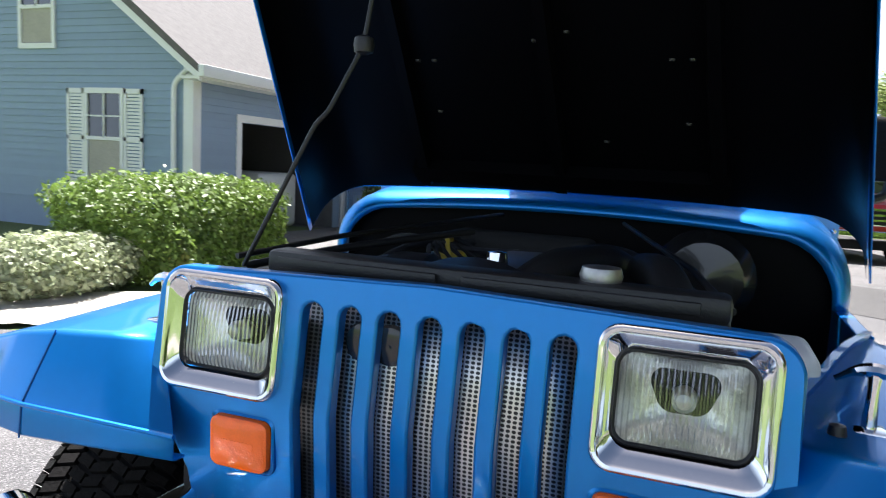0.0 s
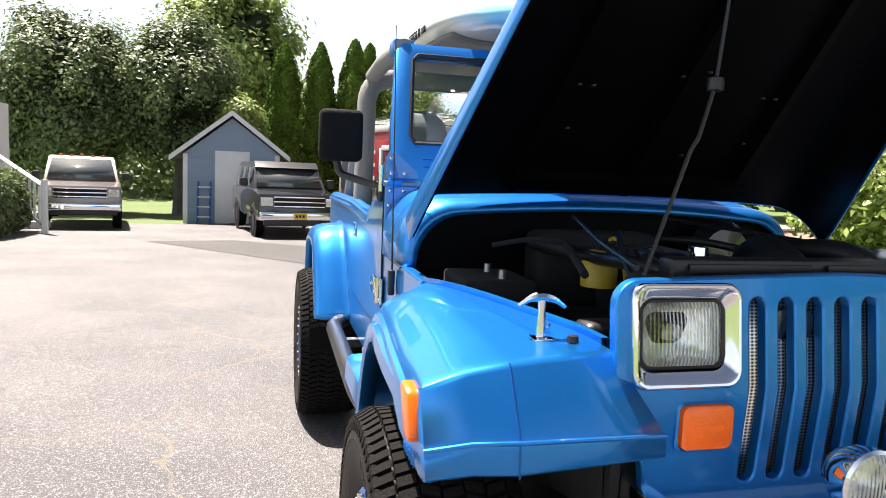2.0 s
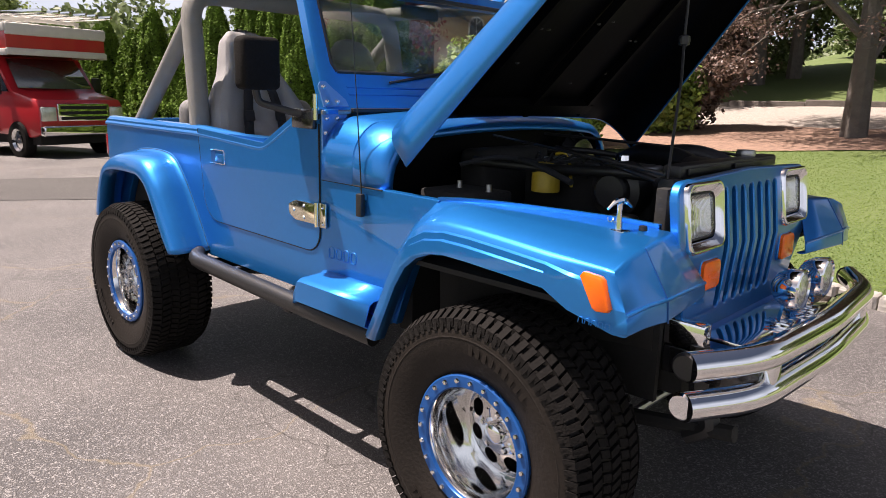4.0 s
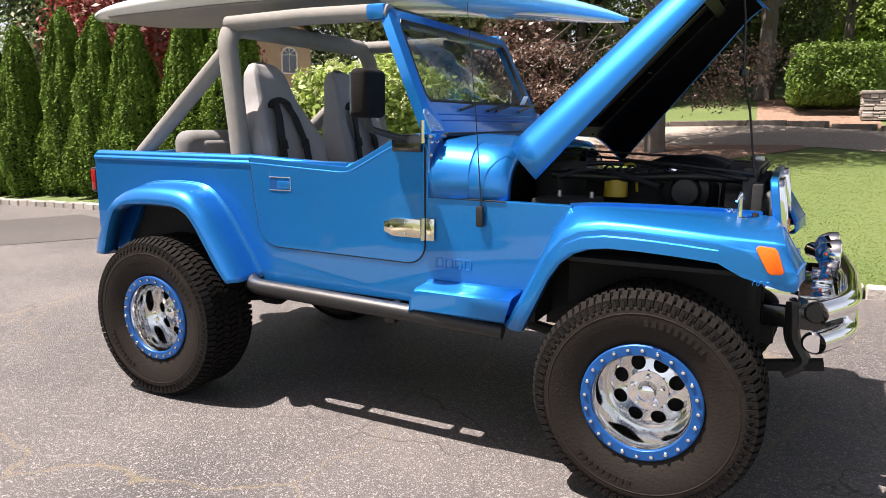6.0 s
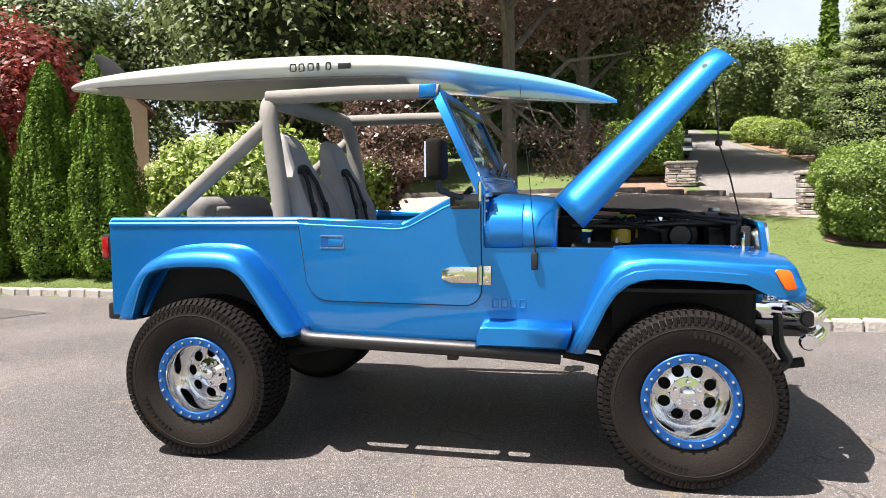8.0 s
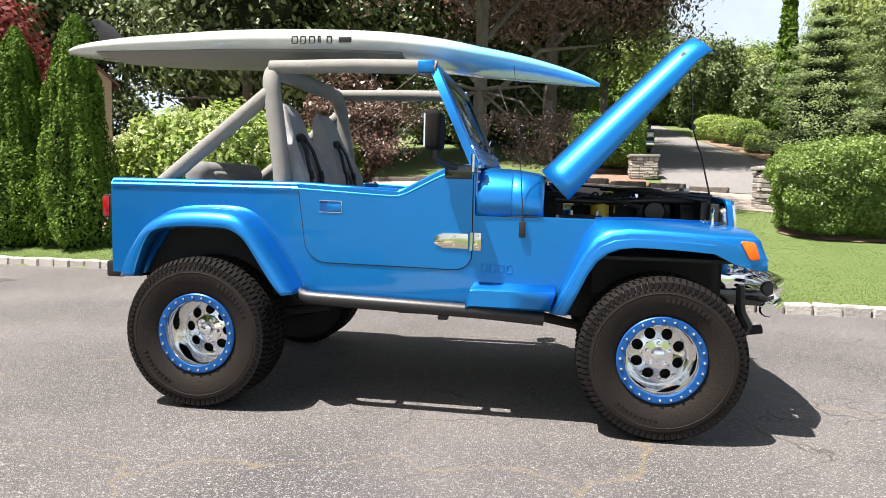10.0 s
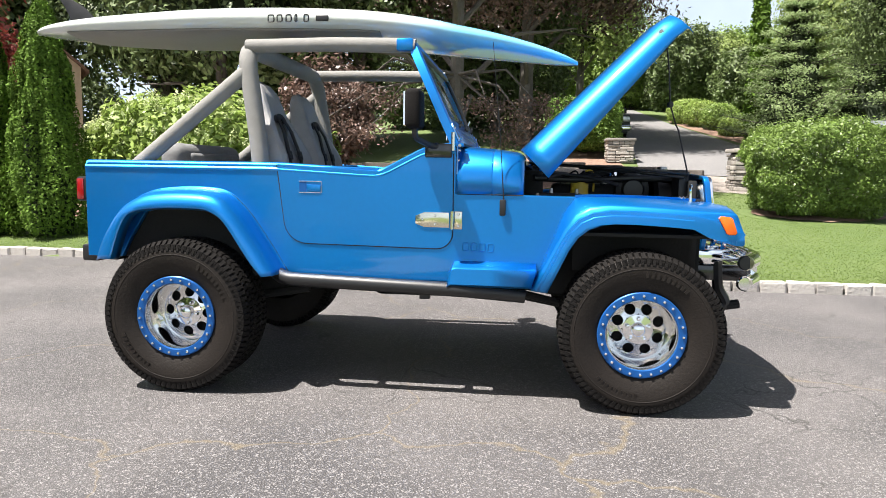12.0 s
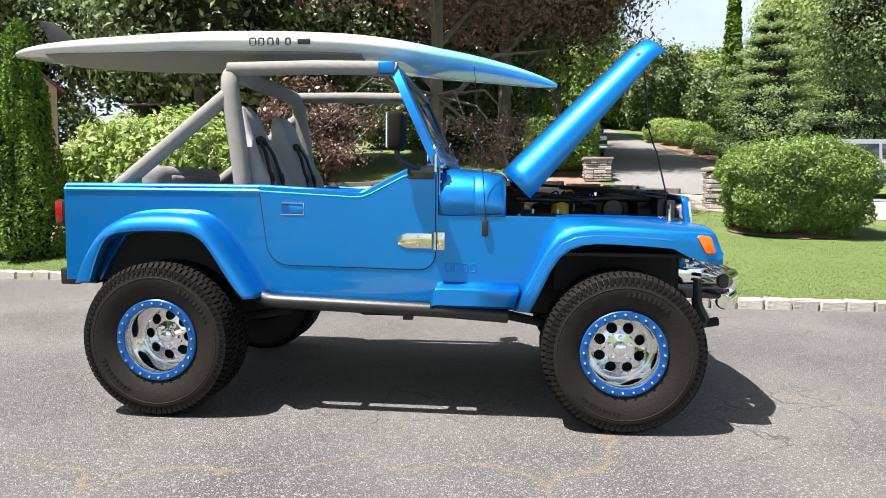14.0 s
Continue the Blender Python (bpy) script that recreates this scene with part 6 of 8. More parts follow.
ringp = [ws(y * 0.995, t, 0.016) for y, t in inner]
tube(bm, ringp + ringp[:1], 0.011, 8, caps=False)
part("gasket", bm, BLACK, frame_ob, "black rubber gasket")
part("cowl_strip", box(bmesh.new(), (0.270, -0.57, 1.306), (0.296, 0.57, 1.322), 0.004), BLACK, frame_ob, "black rubber strip along the scuttle")
for t0, t1 in ((0.115, 0.125), (0.165, 0.175)):
    bm = bmesh.new()
    tube(bm, [ws(-0.56, (t0 + t1) / 2, 0.024), ws(0.56, (t0 + t1) / 2, 0.024)], 0.005, 6)
    part("pressed_rib", bm, BLUE, frame_ob)
bm = bmesh.new()
for s in (-1, 1):
    for k in (0, 1):
        a = ws(s * 0.05 + s * 0.30 * k, 0.20, 0.035)
        tube(bm, [a, ws(s * 0.05 + s * 0.30 * k + 0.34, 0.30, 0.032)], 0.006, 6)
part("wiper", bm, BLACK, frame_ob, "black wiper arm")
part("sticker", slab(bmesh.new(), [(0, 0), (0.05, 0), (0.05, 0.065), (0, 0.065)], "z", 0, 0.001, 0), WHITE_PAINT, frame_ob, "small pale inspection sticker").matrix_local = Matrix.Translation(ws(0.49, 0.30, 0.012)) @ Euler((0, radians(-65), 0)).to_matrix().to_4x4()
for s in (-1, 1):
    # forward-facing plates: one on the frame's foot, one on the scuttle's shoulder
    up_plate = [(0.690, 0.03), (0.690, 0.17), (0.676, 0.20), (0.655, 0.20), (0.585, 0.075), (0.580, 0.03)]
    bm = bmesh.new()
    lo_ring, hi_ring = ([bm.verts.new(ws(s * y, t, off)) for y, t in up_plate] for off in (0.023, 0.030))
    bm.faces.new(lo_ring), bm.faces.new(hi_ring[::-1])
    for k in range(len(up_plate)):
        bm.faces.new((lo_ring[k], hi_ring[k], hi_ring[(k + 1) % len(up_plate)], lo_ring[(k + 1) % len(up_plate)]))
    bmesh.ops.recalc_face_normals(bm, faces=bm.faces[:])
    hg = part("windshield_hinge", bm, HINGE_PLATE, frame_ob, "bolted pale blue windshield hinge plate", smooth=False)
    for y, t in ((0.672, 0.16), (0.674, 0.06), (0.628, 0.06)):
        part("bolt", lathe(bmesh.new(), [(0.0, 0.010), (0.007, 0.007), (0.009, 0.0)], 8, "x", ws(s * y, t, 0.030)), CHROME, hg)
    hg = part("windshield_hinge", slab(bmesh.new(), [(s * y, z) for y, z in ((0.694, 1.165), (0.672, 1.165), (0.650, 1.20), (0.585, 1.285), (0.580, 1.303), (0.694, 1.303))], "x", 0.266, 0.274, 0.002), HINGE_PLATE, frame_ob, "bolted pale blue windshield hinge plate", smooth=False)
    for y, z in ((0.678, 1.185), (0.680, 1.235), (0.676, 1.285), (0.630, 1.285)):
        part("bolt", lathe(bmesh.new(), [(0.0, 0.010), (0.007, 0.007), (0.009, 0.0)], 8, "x", (0.274, s * y, z)), CHROME, hg)
    part("hinge_pin", tube(bmesh.new(), [(0.282, s * 0.700, 1.3075), (0.282, s * 0.575, 1.3075)], 0.008, 8), STEEL, frame_ob)
    part("hinge_web", box(bmesh.new(), (0.205, min(s * 0.640, s * 0.690), 1.30), (0.30, max(s * 0.640, s * 0.690), 1.318), 0.003), BLUE, frame_ob)

# roll bar
bar = empty("roll_bar", "grey padded roll cage", "")
bar.parent = buggy
R = 0.046
part("main_hoop", tube(bmesh.new(), rounded([(-0.755, -0.625, 0.75), (-0.765, -0.625, 1.22), (-0.850, -0.605, 1.80), (-0.850, 0.605, 1.80), (-0.765, 0.625, 1.22), (-0.755, 0.625, 0.75)], 0.13, 7), R, 16), PADDING, bar)
for s in (-1, 1):
    part("rear_brace", tube(bmesh.new(), [(-0.835, s * 0.612, 1.68), (-1.46, s * 0.60, 1.19), (-1.62, s * 0.60, 1.06)], 0.040, 16), PADDING, bar)
    part("side_bar", tube(bmesh.new(), rounded([(-0.85, s * 0.58, 1.808), (-0.40, s * 0.60, 1.812), (-0.03, s * 0.60, 1.806), (0.04, s * 0.60, 1.80)], 0.05), 0.036, 16), PADDING, bar)
    part("clamp", box(bmesh.new(), (-0.055, s * 0.60 - 0.040, 1.772), (0.035, s * 0.60 + 0.040, 1.838), 0.015), BLUE, bar, "blue bracket")


# seats
def bucket_seat(y):
    t = empty("bucket_seat", "grey high-backed bucket seat with black harness", "")
    t.parent = buggy
    t.location = (-0.48, y, 0.78)
    bm = box(bmesh.new(), (-0.22, -0.25, 0.0), (0.30, 0.25, 0.16), 0.05, 3)
    part("seat_base", bm, SEAT, t)
    lean = Matrix.Translation((-0.22, 0, 0.10)) @ Matrix.Rotation(radians(-13), 4, "Y")
    rows = []
    for i in range(25):
        z = 0.80 * math.sin(math.pi / 2 * i / 24)
        w = float(np.interp(z, (0, 0.15, 0.32, 0.42, 0.50, 0.58, 0.66, 0.74, 0.785, 0.80), (0.235, 0.25, 0.255, 0.24, 0.20, 0.155, 0.138, 0.118, 0.075, 0.02)))
        f = float(np.interp(z, (0, 0.18, 0.36, 0.48, 0.60, 0.72, 0.78, 0.80), (0.075, 0.115, 0.125, 0.09, 0.06, 0.045, 0.02, -0.02)))
        m = f - float(np.interp(z, (0, 0.3, 0.5, 0.6), (0.05, 0.06, 0.03, 0.008)))
        b = float(np.interp(z, (0, 0.5, 0.72, 0.80), (-0.075, -0.07, -0.05, -0.035)))
        ring = [(-w * 0.80, b), (-w * 0.96, b * 0.6), (-w, 0.0), (-w, f * 0.45), (-w * 0.95, f * 0.85), (-w * 0.84, f), (-w * 0.70, f * 0.9 + m * 0.1), (-w * 0.52, m * 0.85 + f * 0.15), (-w * 0.25, m), (0, m)]
        ring += [(-yy, x) for yy, x in ring[-2::-1]] + [ring[0]]
        rows.append([lean @ Vector((x, yy, z)) for yy, x in ring])
    bm = bmesh.new()
    vs = grid(bm, rows)
    bm.faces.new(vs[-1][:-1])
    bmesh.ops.remove_doubles(bm, verts=bm.verts[:], dist=1e-5)
    bmesh.ops.recalc_face_normals(bm, faces=bm.faces[:])
    back = part("backrest", bm, SEAT, t)
    for s in (-1, 1):
        bm = bmesh.new()
        grid(bm, [[lean @ Vector((x, s * yy + d, z)) for d in (-0.024, 0.024)] for x, yy, z in ((-0.08, 0.03, 0.56), (0.06, 0.035, 0.585), (0.085, 0.06, 0.50), (0.095, 0.09, 0.36), (0.085, 0.10, 0.18), (0.07, 0.11, 0.03), (0.16, 0.12, -0.04))])
        thick(part("harness_strap", bm, STRAP, back, "black shoulder strap"), 0.006)
        part("buckle", box(bmesh.new(), (0.092, s * 0.085 - 0.026, 0.335), (0.108, s * 0.085 + 0.026, 0.385), 0.005), STRAP, back, "black strap adjuster").matrix_local = lean
    outline = [(0.088 * math.cos(a), 0.552 + 0.052 * math.sin(a)) for a in (math.pi * k / 14 for k in range(15))] + [(-0.05, 0.552), (-0.035, 0.575), (0.035, 0.575), (0.05, 0.552)]
    part("slot", slab(bmesh.new(), outline, "x", -0.072, 0.066), STRAP, back, "black harness opening").matrix_local = lean
    return t


bucket_seat(-0.33)
bucket_seat(0.33)
bm = bmesh.new()
box(bm, (-1.42, -0.42, 0.98), (-1.02, 0.42, 1.10), 0.05, 4)
box(bm, (-1.46, -0.42, 1.0), (-1.31, 0.42, 1.315), 0.07, 5)
box(bm, (-1.40, -0.33, 1.06), (-1.29, 0.33, 1.262), 0.03, 4)
part("rear_bench", bm, SEAT_DARK, buggy, "grey rear bench seat")
bm = bmesh.new()
box(bm, (0.13, -0.60, 1.02), (0.30, 0.60, 1.27), 0.04, 3)
part("dashboard", bm, BLACK, buggy, "black dashboard")
bm = bmesh.new()
lathe(bm, [(0.175, -0.012), (0.19, -0.008), (0.195, 0.0), (0.19, 0.008), (0.175, 0.012), (0.17, 0.0), (0.175, -0.012)], 28, "x")
for a in (0, 2.1, 4.2):
    tube(bm, [(0, 0, 0), (0, 0.18 * math.sin(a), 0.18 * math.cos(a))], 0.012, 6)
tube(bm, [(0, 0, 0), (0.25, 0, -0.02)], 0.025, 8)
part("steering_wheel", bm, BLACK, buggy, "black steering wheel").matrix_local = Matrix.Translation((-0.06, 0.34, 1.19)) @ Matrix.Rotation(radians(28), 4, "Y")

# door mirrors
for s in (-1, 1):
    m = part("door_mirror", box(bmesh.new(), (0.040, min(s * 0.750, s * 0.905), 1.378), (0.115, max(s * 0.750, s * 0.905), 1.562), 0.022, 3), RUBBER, buggy, "black door mirror on a bracket")
    part("mirror_glass", box(bmesh.new(), (0.034, min(s * 0.765, s * 0.892), 1.392), (0.041, max(s * 0.765, s * 0.892), 1.548)), CHROME, m)
    part("mirror_arm", tube(bmesh.new(), rounded([(0.08, s * 0.84, 1.38), (0.08, s * 0.83, 1.335), (0.15, s * 0.72, 1.300), (0.19, s * 0.69, 1.300)], 0.03), 0.014, 8), BLACK, m)
    part("mirror_foot", box(bmesh.new(), (0.11, min(s * 0.688, s * 0.715), 1.245), (0.245, max(s * 0.688, s * 0.715), 1.315), 0.008), BLACK_GLOSS, m)
part("rear_view_mirror", box(bmesh.new(), (0.03, -0.11, 1.69), (0.05, 0.11, 1.745), 0.012), BLACK, buggy, "black rear-view mirror")

# engine bay
bm = bmesh.new()
box(bm, (1.395, -0.33, 1.165), (1.455, 0.40, 1.205), 0.010), box(bm, (1.40, -0.36, 0.75), (1.45, 0.40, 1.17), 0.006)
part("radiator", bm, BLACK, buggy, "black radiator with top tank")
part("radiator_cap", lathe(bmesh.new(), [(0.0, 0.022), (0.028, 0.020), (0.032, 0.008), (0.030, 0.0)], 18, "z", (1.415, 0.22, 1.205)), STEEL, buggy, "metal radiator cap")
for y0, y1 in ((-0.30, -0.02), (0.02, 0.36)):
    part("radiator_plate", box(bmesh.new(), (1.458, y0, 1.178), (1.466, y1, 1.196), 0.002), BLACK, buggy)
bm = bmesh.new()
box(bm, (0.75, -0.14, 0.95), (1.28, 0.12, 1.12), 0.03, 3), box(bm, (0.70, -0.24, 0.62), (1.32, 0.22, 0.97), 0.03)
part("engine_block", bm, MATT_BLACK, buggy, "black engine block")
part("valve_cover", box(bmesh.new(), (0.78, -0.09, 1.10), (1.22, 0.05, 1.165), 0.015, 3), STEEL, buggy, "grey valve cover")
part("oil_cap", lathe(bmesh.new(), [(0.0, 0.03), (0.02, 0.028), (0.024, 0.0)], 12, "z", (1.10, -0.03, 1.165)), CHROME, buggy)
part("battery", box(bmesh.new(), (0.66, -0.58, 0.88), (0.90, -0.38, 1.075), 0.012), MATT_BLACK, buggy, "black battery under a cover")
part("air_box", lathe(bmesh.new(), [(0.0, 0.040), (0.115, 0.040), (0.124, 0.034), (0.126, 0.0), (0.118, -0.05), (0.0, -0.05)], 28, "z", (0.98, 0.02, 1.118)), AIR_LID, buggy, "round grey air cleaner lid")
part("washer_bottle", box(bmesh.new(), (1.10, 0.42, 0.93), (1.28, 0.54, 1.10), 0.02, 3), WHITE_PAINT, buggy, "cream washer bottle")
part("brake_booster", lathe(bmesh.new(), [(0.0, 0.05), (0.09, 0.04), (0.12, 0.0), (0.10, -0.04)], 20, "x", (0.64, 0.36, 1.12)), BLACK_GLOSS, buggy)
for pts, r, m in [([(1.39, 0.05, 1.12), (1.25, 0.10, 1.19), (1.05, 0.18, 1.19), (0.95, 0.22, 1.15)], 0.035, BLACK), ([(1.39, -0.2, 1.15), (1.2, -0.25, 1.16), (0.95, -0.22, 1.14), (0.65, -0.3, 1.15)], 0.018, BLACK), ([(0.62, 0.1, 1.17), (0.8, 0.2, 1.18), (1.1, 0.38, 1.13), (1.35, 0.40, 1.08)], 0.012, BLACK), ([(0.66, -0.2, 1.16), (0.9, -0.3, 1.17), (1.1, -0.34, 1.12)], 0.010, STRAP), ([(1.42, -0.40, 1.165), (1.2, -0.30, 1.19), (0.9, -0.15, 1.21)], 0.008, BLACK)]:
    part("hose", tube(bmesh.new(), rounded(pts, 0.08), r, 10), m, buggy, "black rubber hose")

part("heater_box", box(bmesh.new(), (0.57, -0.30, 0.95), (0.70, 0.10, 1.19), 0.03, 3), MATT_BLACK, buggy, "black heater box on the firewall")
part("blower_housing", lathe(bmesh.new(), [(0.0, -0.058), (0.050, -0.056), (0.058, -0.048), (0.062, -0.03), (0.088, -0.02), (0.092, 0.0), (0.092, 0.06), (0.07, 0.075), (0.0, 0.075)], 26, "y", (1.185, -0.20, 1.095)), BLACK, buggy, "large round black blower housing")
part("fan_shroud", lathe(bmesh.new(), [(0.20, 0.05), (0.215, 0.04), (0.22, -0.03), (0.19, -0.05)], 28, "x", (1.36, 0.0, 0.99)), BLACK, buggy, "black fan shroud")
part("coolant_bottle", box(bmesh.new(), (1.29, -0.46, 0.94), (1.37, -0.37, 1.06), 0.02, 3), BLACK, buggy, "dark coolant bottle")
part("oil_dipstick", tube(bmesh.new(), rounded([(0.98, -0.16, 1.08), (0.98, -0.18, 1.17), (0.96, -0.19, 1.20), (0.93, -0.19, 1.19)], 0.02), 0.006, 6), PLATE_YELLOW, buggy, "yellow dipstick handle")
part("distributor", lathe(bmesh.new(), [(0.0, 0.10), (0.03, 0.10), (0.05, 0.07), (0.05, 0.0)], 16, "z", (0.90, -0.20, 1.06)), PLATE_YELLOW, buggy, "yellow distributor cap")
for k in range(6):
    part("ignition_lead", tube(bmesh.new(), rounded([(0.90, -0.20, 1.15), (0.88 + 0.05 * k, -0.22 + 0.01 * k, 1.20), (0.80 + 0.075 * k, -0.14, 1.14), (0.80 + 0.075 * k, -0.12, 1.10)], 0.04), 0.005, 6), STRAP, buggy, "black ignition lead")
part("intake_tube", tube(bmesh.new(), rounded([(1.05, 0.25, 1.18), (1.22, 0.30, 1.20), (1.36, 0.34, 1.14), (1.42, 0.36, 1.08)], 0.08), 0.032, 12), BLACK, buggy, "ribbed black intake tube")
part("battery_cable", tube(bmesh.new(), rounded([(0.72, -0.45, 1.15), (0.80, -0.36, 1.18), (0.86, -0.20, 1.16), (0.80, 0.0, 1.16)], 0.06), 0.008, 6), STRAP, buggy, "black battery cable")
for x, y in ((0.74, -0.47), (0.87, -0.47)):
    part("terminal", lathe(bmesh.new(), [(0.0, 0.025), (0.009, 0.024), (0.010, 0.0)], 10, "z", (x, y, 1.075)), STEEL, buggy)
part("fender_brace", tube(bmesh.new(), [(1.44, -0.40, 1.185), (1.18, -0.34, 1.205), (0.62, -0.16, 1.235)], 0.0055, 8), BLACK, buggy, "black brace rod across the engine")
part("fender_brace", tube(bmesh.new(), [(1.44, 0.40, 1.185), (1.18, 0.34, 1.205), (0.62, 0.16, 1.235)], 0.0055, 8), BLACK, buggy, "black brace rod across the engine")
part("latch_spring", tube(bmesh.new(), [(1.365 + 0.0035 * k, -0.560 + 0.006 * math.cos(k * 1.3), 1.066 + 0.006 * math.sin(k * 1.3)) for k in range(12)], 0.002, 5), STEEL, buggy, "small coil spring")

# chassis
bm = bmesh.new()
for s in (-1, 1):
    box(bm, (-1.70, s * 0.36 - 0.035, 0.56), (1.55, s * 0.36 + 0.035, 0.66), 0.008)
for x in (-1.6, -0.5, 0.4):
    box(bm, (x - 0.04, -0.36, 0.57), (x + 0.04, 0.36, 0.64))
part("chassis_frame", bm, MATT_BLACK, buggy, "black ladder frame")
for x, off in ((1.170, 0.18), (-1.125, 0.0)):
    bm = bmesh.new()
    tube(bm, [(x, -0.62, 0.43), (x, 0.62, 0.43)], 0.042, 12)
    lathe(bm, [(0.0, -0.13), (0.08, -0.11), (0.13, -0.04), (0.13, 0.04), (0.08, 0.11), (0.0, 0.13)], 16, "x", (x, off, 0.43))
    part("axle", bm, MATT_BLACK, buggy, "black axle with differential")
    for s in (-1, 1):
        part("leaf_spring", tube(bmesh.new(), [(x - 0.55, s * 0.42, 0.52), (x - 0.2, s * 0.42, 0.46), (x + 0.2, s * 0.42, 0.46), (x + 0.55, s * 0.42, 0.52)], 0.024, 8), MATT_BLACK, buggy)
        part("shock_absorber", tube(bmesh.new(), [(x - 0.03, s * 0.50, 0.42), (x - 0.05, s * 0.52, 0.93)], 0.022, 8), STEEL, buggy, "pale shock absorber")
for s in (-1, 1):
    part("control_link", tube(bmesh.new(), rounded([(0.50, s * 0.44, 0.60), (0.58, s * 0.46, 0.545), (0.98, s * 0.46, 0.46)], 0.04), 0.020, 8), MATT_BLACK, buggy, "black control link")
    part("link_bracket", slab(bmesh.new(), [(0.42, 0.62), (0.62, 0.62), (0.60, 0.53), (0.54, 0.53)], "y", s * 0.44 - 0.012, s * 0.44 + 0.012), MATT_BLACK, buggy)
part("drive_shaft", tube(bmesh.new(), [(1.10, 0.15, 0.42), (0.2, 0.05, 0.56), (-1.1, 0.0, 0.42)], 0.03, 8), MATT_BLACK, buggy)
part("transfer_case", box(bmesh.new(), (-0.25, -0.22, 0.46), (0.35, 0.22, 0.62), 0.03), MATT_BLACK, buggy)
part("tie_rod", tube(bmesh.new(), [(1.34, -0.55, 0.40), (1.34, 0.55, 0.40)], 0.014, 8), STEEL, buggy)


# wheels
TR = 0.388


def build_wheel():
    w = empty("wheel", "mud tyre on a polished wheel with a blue beadlock ring", "")
    w.parent = buggy
    bm = lathe(bmesh.new(), [(0.186, -0.100), (0.205, -0.118), (0.225, -0.128), (0.262, -0.142), (0.300, -0.150), (0.330, -0.151), (0.354, -0.145), (0.368, -0.134), (0.378, -0.115), (0.384, -0.06), (0.385, 0.0), (0.384, 0.06), (0.378, 0.115), (0.368, 0.134), (0.345, 0.152), (0.28, 0.148), (0.22, 0.12), (0.186, 0.10)], 64)
    for v in bm.verts:
        r = math.hypot(v.co.x, v.co.z)
        q = r if r < 0.3 else 0.3 + (r - 0.3) * 0.905
        v.co.x, v.co.z = v.co.x * q / r, v.co.z * q / r
    tyre = part("tyre", bm, SIDEWALL, w, "black mud-terrain tyre")
    bm = bmesh.new()
    n = 80
    for k in range(n):
        a0 = 2 * math.pi * k / n
        for row, (y0, y1, sk, da) in enumerate([(-0.149, -0.112, 0.25, 0.62), (-0.106, -0.068, 0.9, 0.70), (-0.062, -0.026, -0.9, 0.68), (-0.020, 0.020, 0.9, 0.62), (0.026, 0.062, -0.9, 0.68), (0.068, 0.106, 0.9, 0.70), (0.112, 0.149, -0.25, 0.62)]):
            a = a0 + (0.5 if row % 2 else 0.0) * 2 * math.pi / n
            da_ = da * 2 * math.pi / n
            vs = []
            for r in (0.364, TR):
                for y, aa in ((y0, a), (y1, a + sk * da_ * 0.5), (y1, a + sk * da_ * 0.5 + da_), (y0, a + da_)):
                    rr = r - (0.020 if row in (0, 6) and abs(y) > 0.14 else 0)
                    vs.append(bm.verts.new((rr * math.cos(aa), y, rr * math.sin(aa))))
            for f in ((4, 5, 6, 7), (0, 1, 5, 4), (1, 2, 6, 5), (2, 3, 7, 6), (3, 0, 4, 7)):
                bm.faces.new([vs[i] for i in f])
        a = a0 + 0.03
        vs = [bm.verts.new((r * math.cos(aa), y, r * math.sin(aa))) for r, y in ((0.336, -0.1530), (0.369, -0.1475), (0.369, -0.138), (0.336, -0.145)) for aa in (a, a + 0.040)]
        for f in ((0, 1, 3, 2), (2, 3, 5, 4), (0, 2, 4, 6), (1, 7, 5, 3)):
            bm.faces.new([vs[i] for i in f])
    bmesh.ops.recalc_face_normals(bm, faces=bm.faces[:])
    part("tread", bm, RUBBER, tyre, "", smooth=False)
    part("sidewall_ring", lathe(bmesh.new(), [(0.312, -0.1500), (0.316, -0.1522), (0.320, -0.1508)], 64), SIDEWALL, tyre)
    # raised sidewall lettering as plain bars
    for c in (1.2, 4.3):
        for k in range(9):
            a = c + 0.085 * (k - 4)
            part("sidewall_bar", box(bmesh.new(), (-0.006, -0.1535, -0.014), (0.008, -0.150, 0.014), m=Matrix.Rotation(-a + math.pi / 2, 4, "Y") @ Matrix.Translation((0, 0.003, 0.29))), SIDEWALL, tyre)
    DISH = 0.060
    rim = part("rim", lathe(bmesh.new(), [(0.176, -0.122), (0.167, -0.120), (0.162, -0.110), (0.158, -0.085), (0.156, -0.050), (0.154, 0.0), (0.153, DISH - 0.022), (0.140, DISH - 0.014)], 48), POLISHED, w, "polished aluminium rim")
    # deep dish with eight round holes
    bm = bmesh.new()
    face = []
    for k in range(8):
        a = 2 * math.pi * (k + 0.5) / 8
        c = Vector((0.104 * math.cos(a), 0.104 * math.sin(a)))
        hole = [c + Vector((math.cos(q), math.sin(q))) * 0.0265 for q in (2 * math.pi * i / 16 for i in range(16))]
        # patch between two spokes: inner ring, outer ring, hole
        quad = []
        for i in range(16):
            q = 2 * math.pi * i / 16
            d = Vector((math.cos(q), math.sin(q)))
            # push out to the patch border
            p = c.copy()
            lo_, hi_ = 0.0, 0.2
            for _ in range(22):
                md = (lo_ + hi_) / 2
                t = c + d * md
                ang = (math.atan2(t.y, t.x) - a + math.pi) % (2 * math.pi) - math.pi
                if 0.066 < t.length < 0.150 and abs(ang) < math.pi / 8:
                    lo_ = md
                else:
                    hi_ = md
            quad.append(c + d * lo_)
        dish = lambda p: DISH - 0.028 - 0.030 * max(0.0, 1 - (p.length - 0.06) / 0.09) + (0.012 if p.length > 0.14 else 0)
        h1 = [bm.verts.new((p.x, dish(p), p.y)) for p in quad]
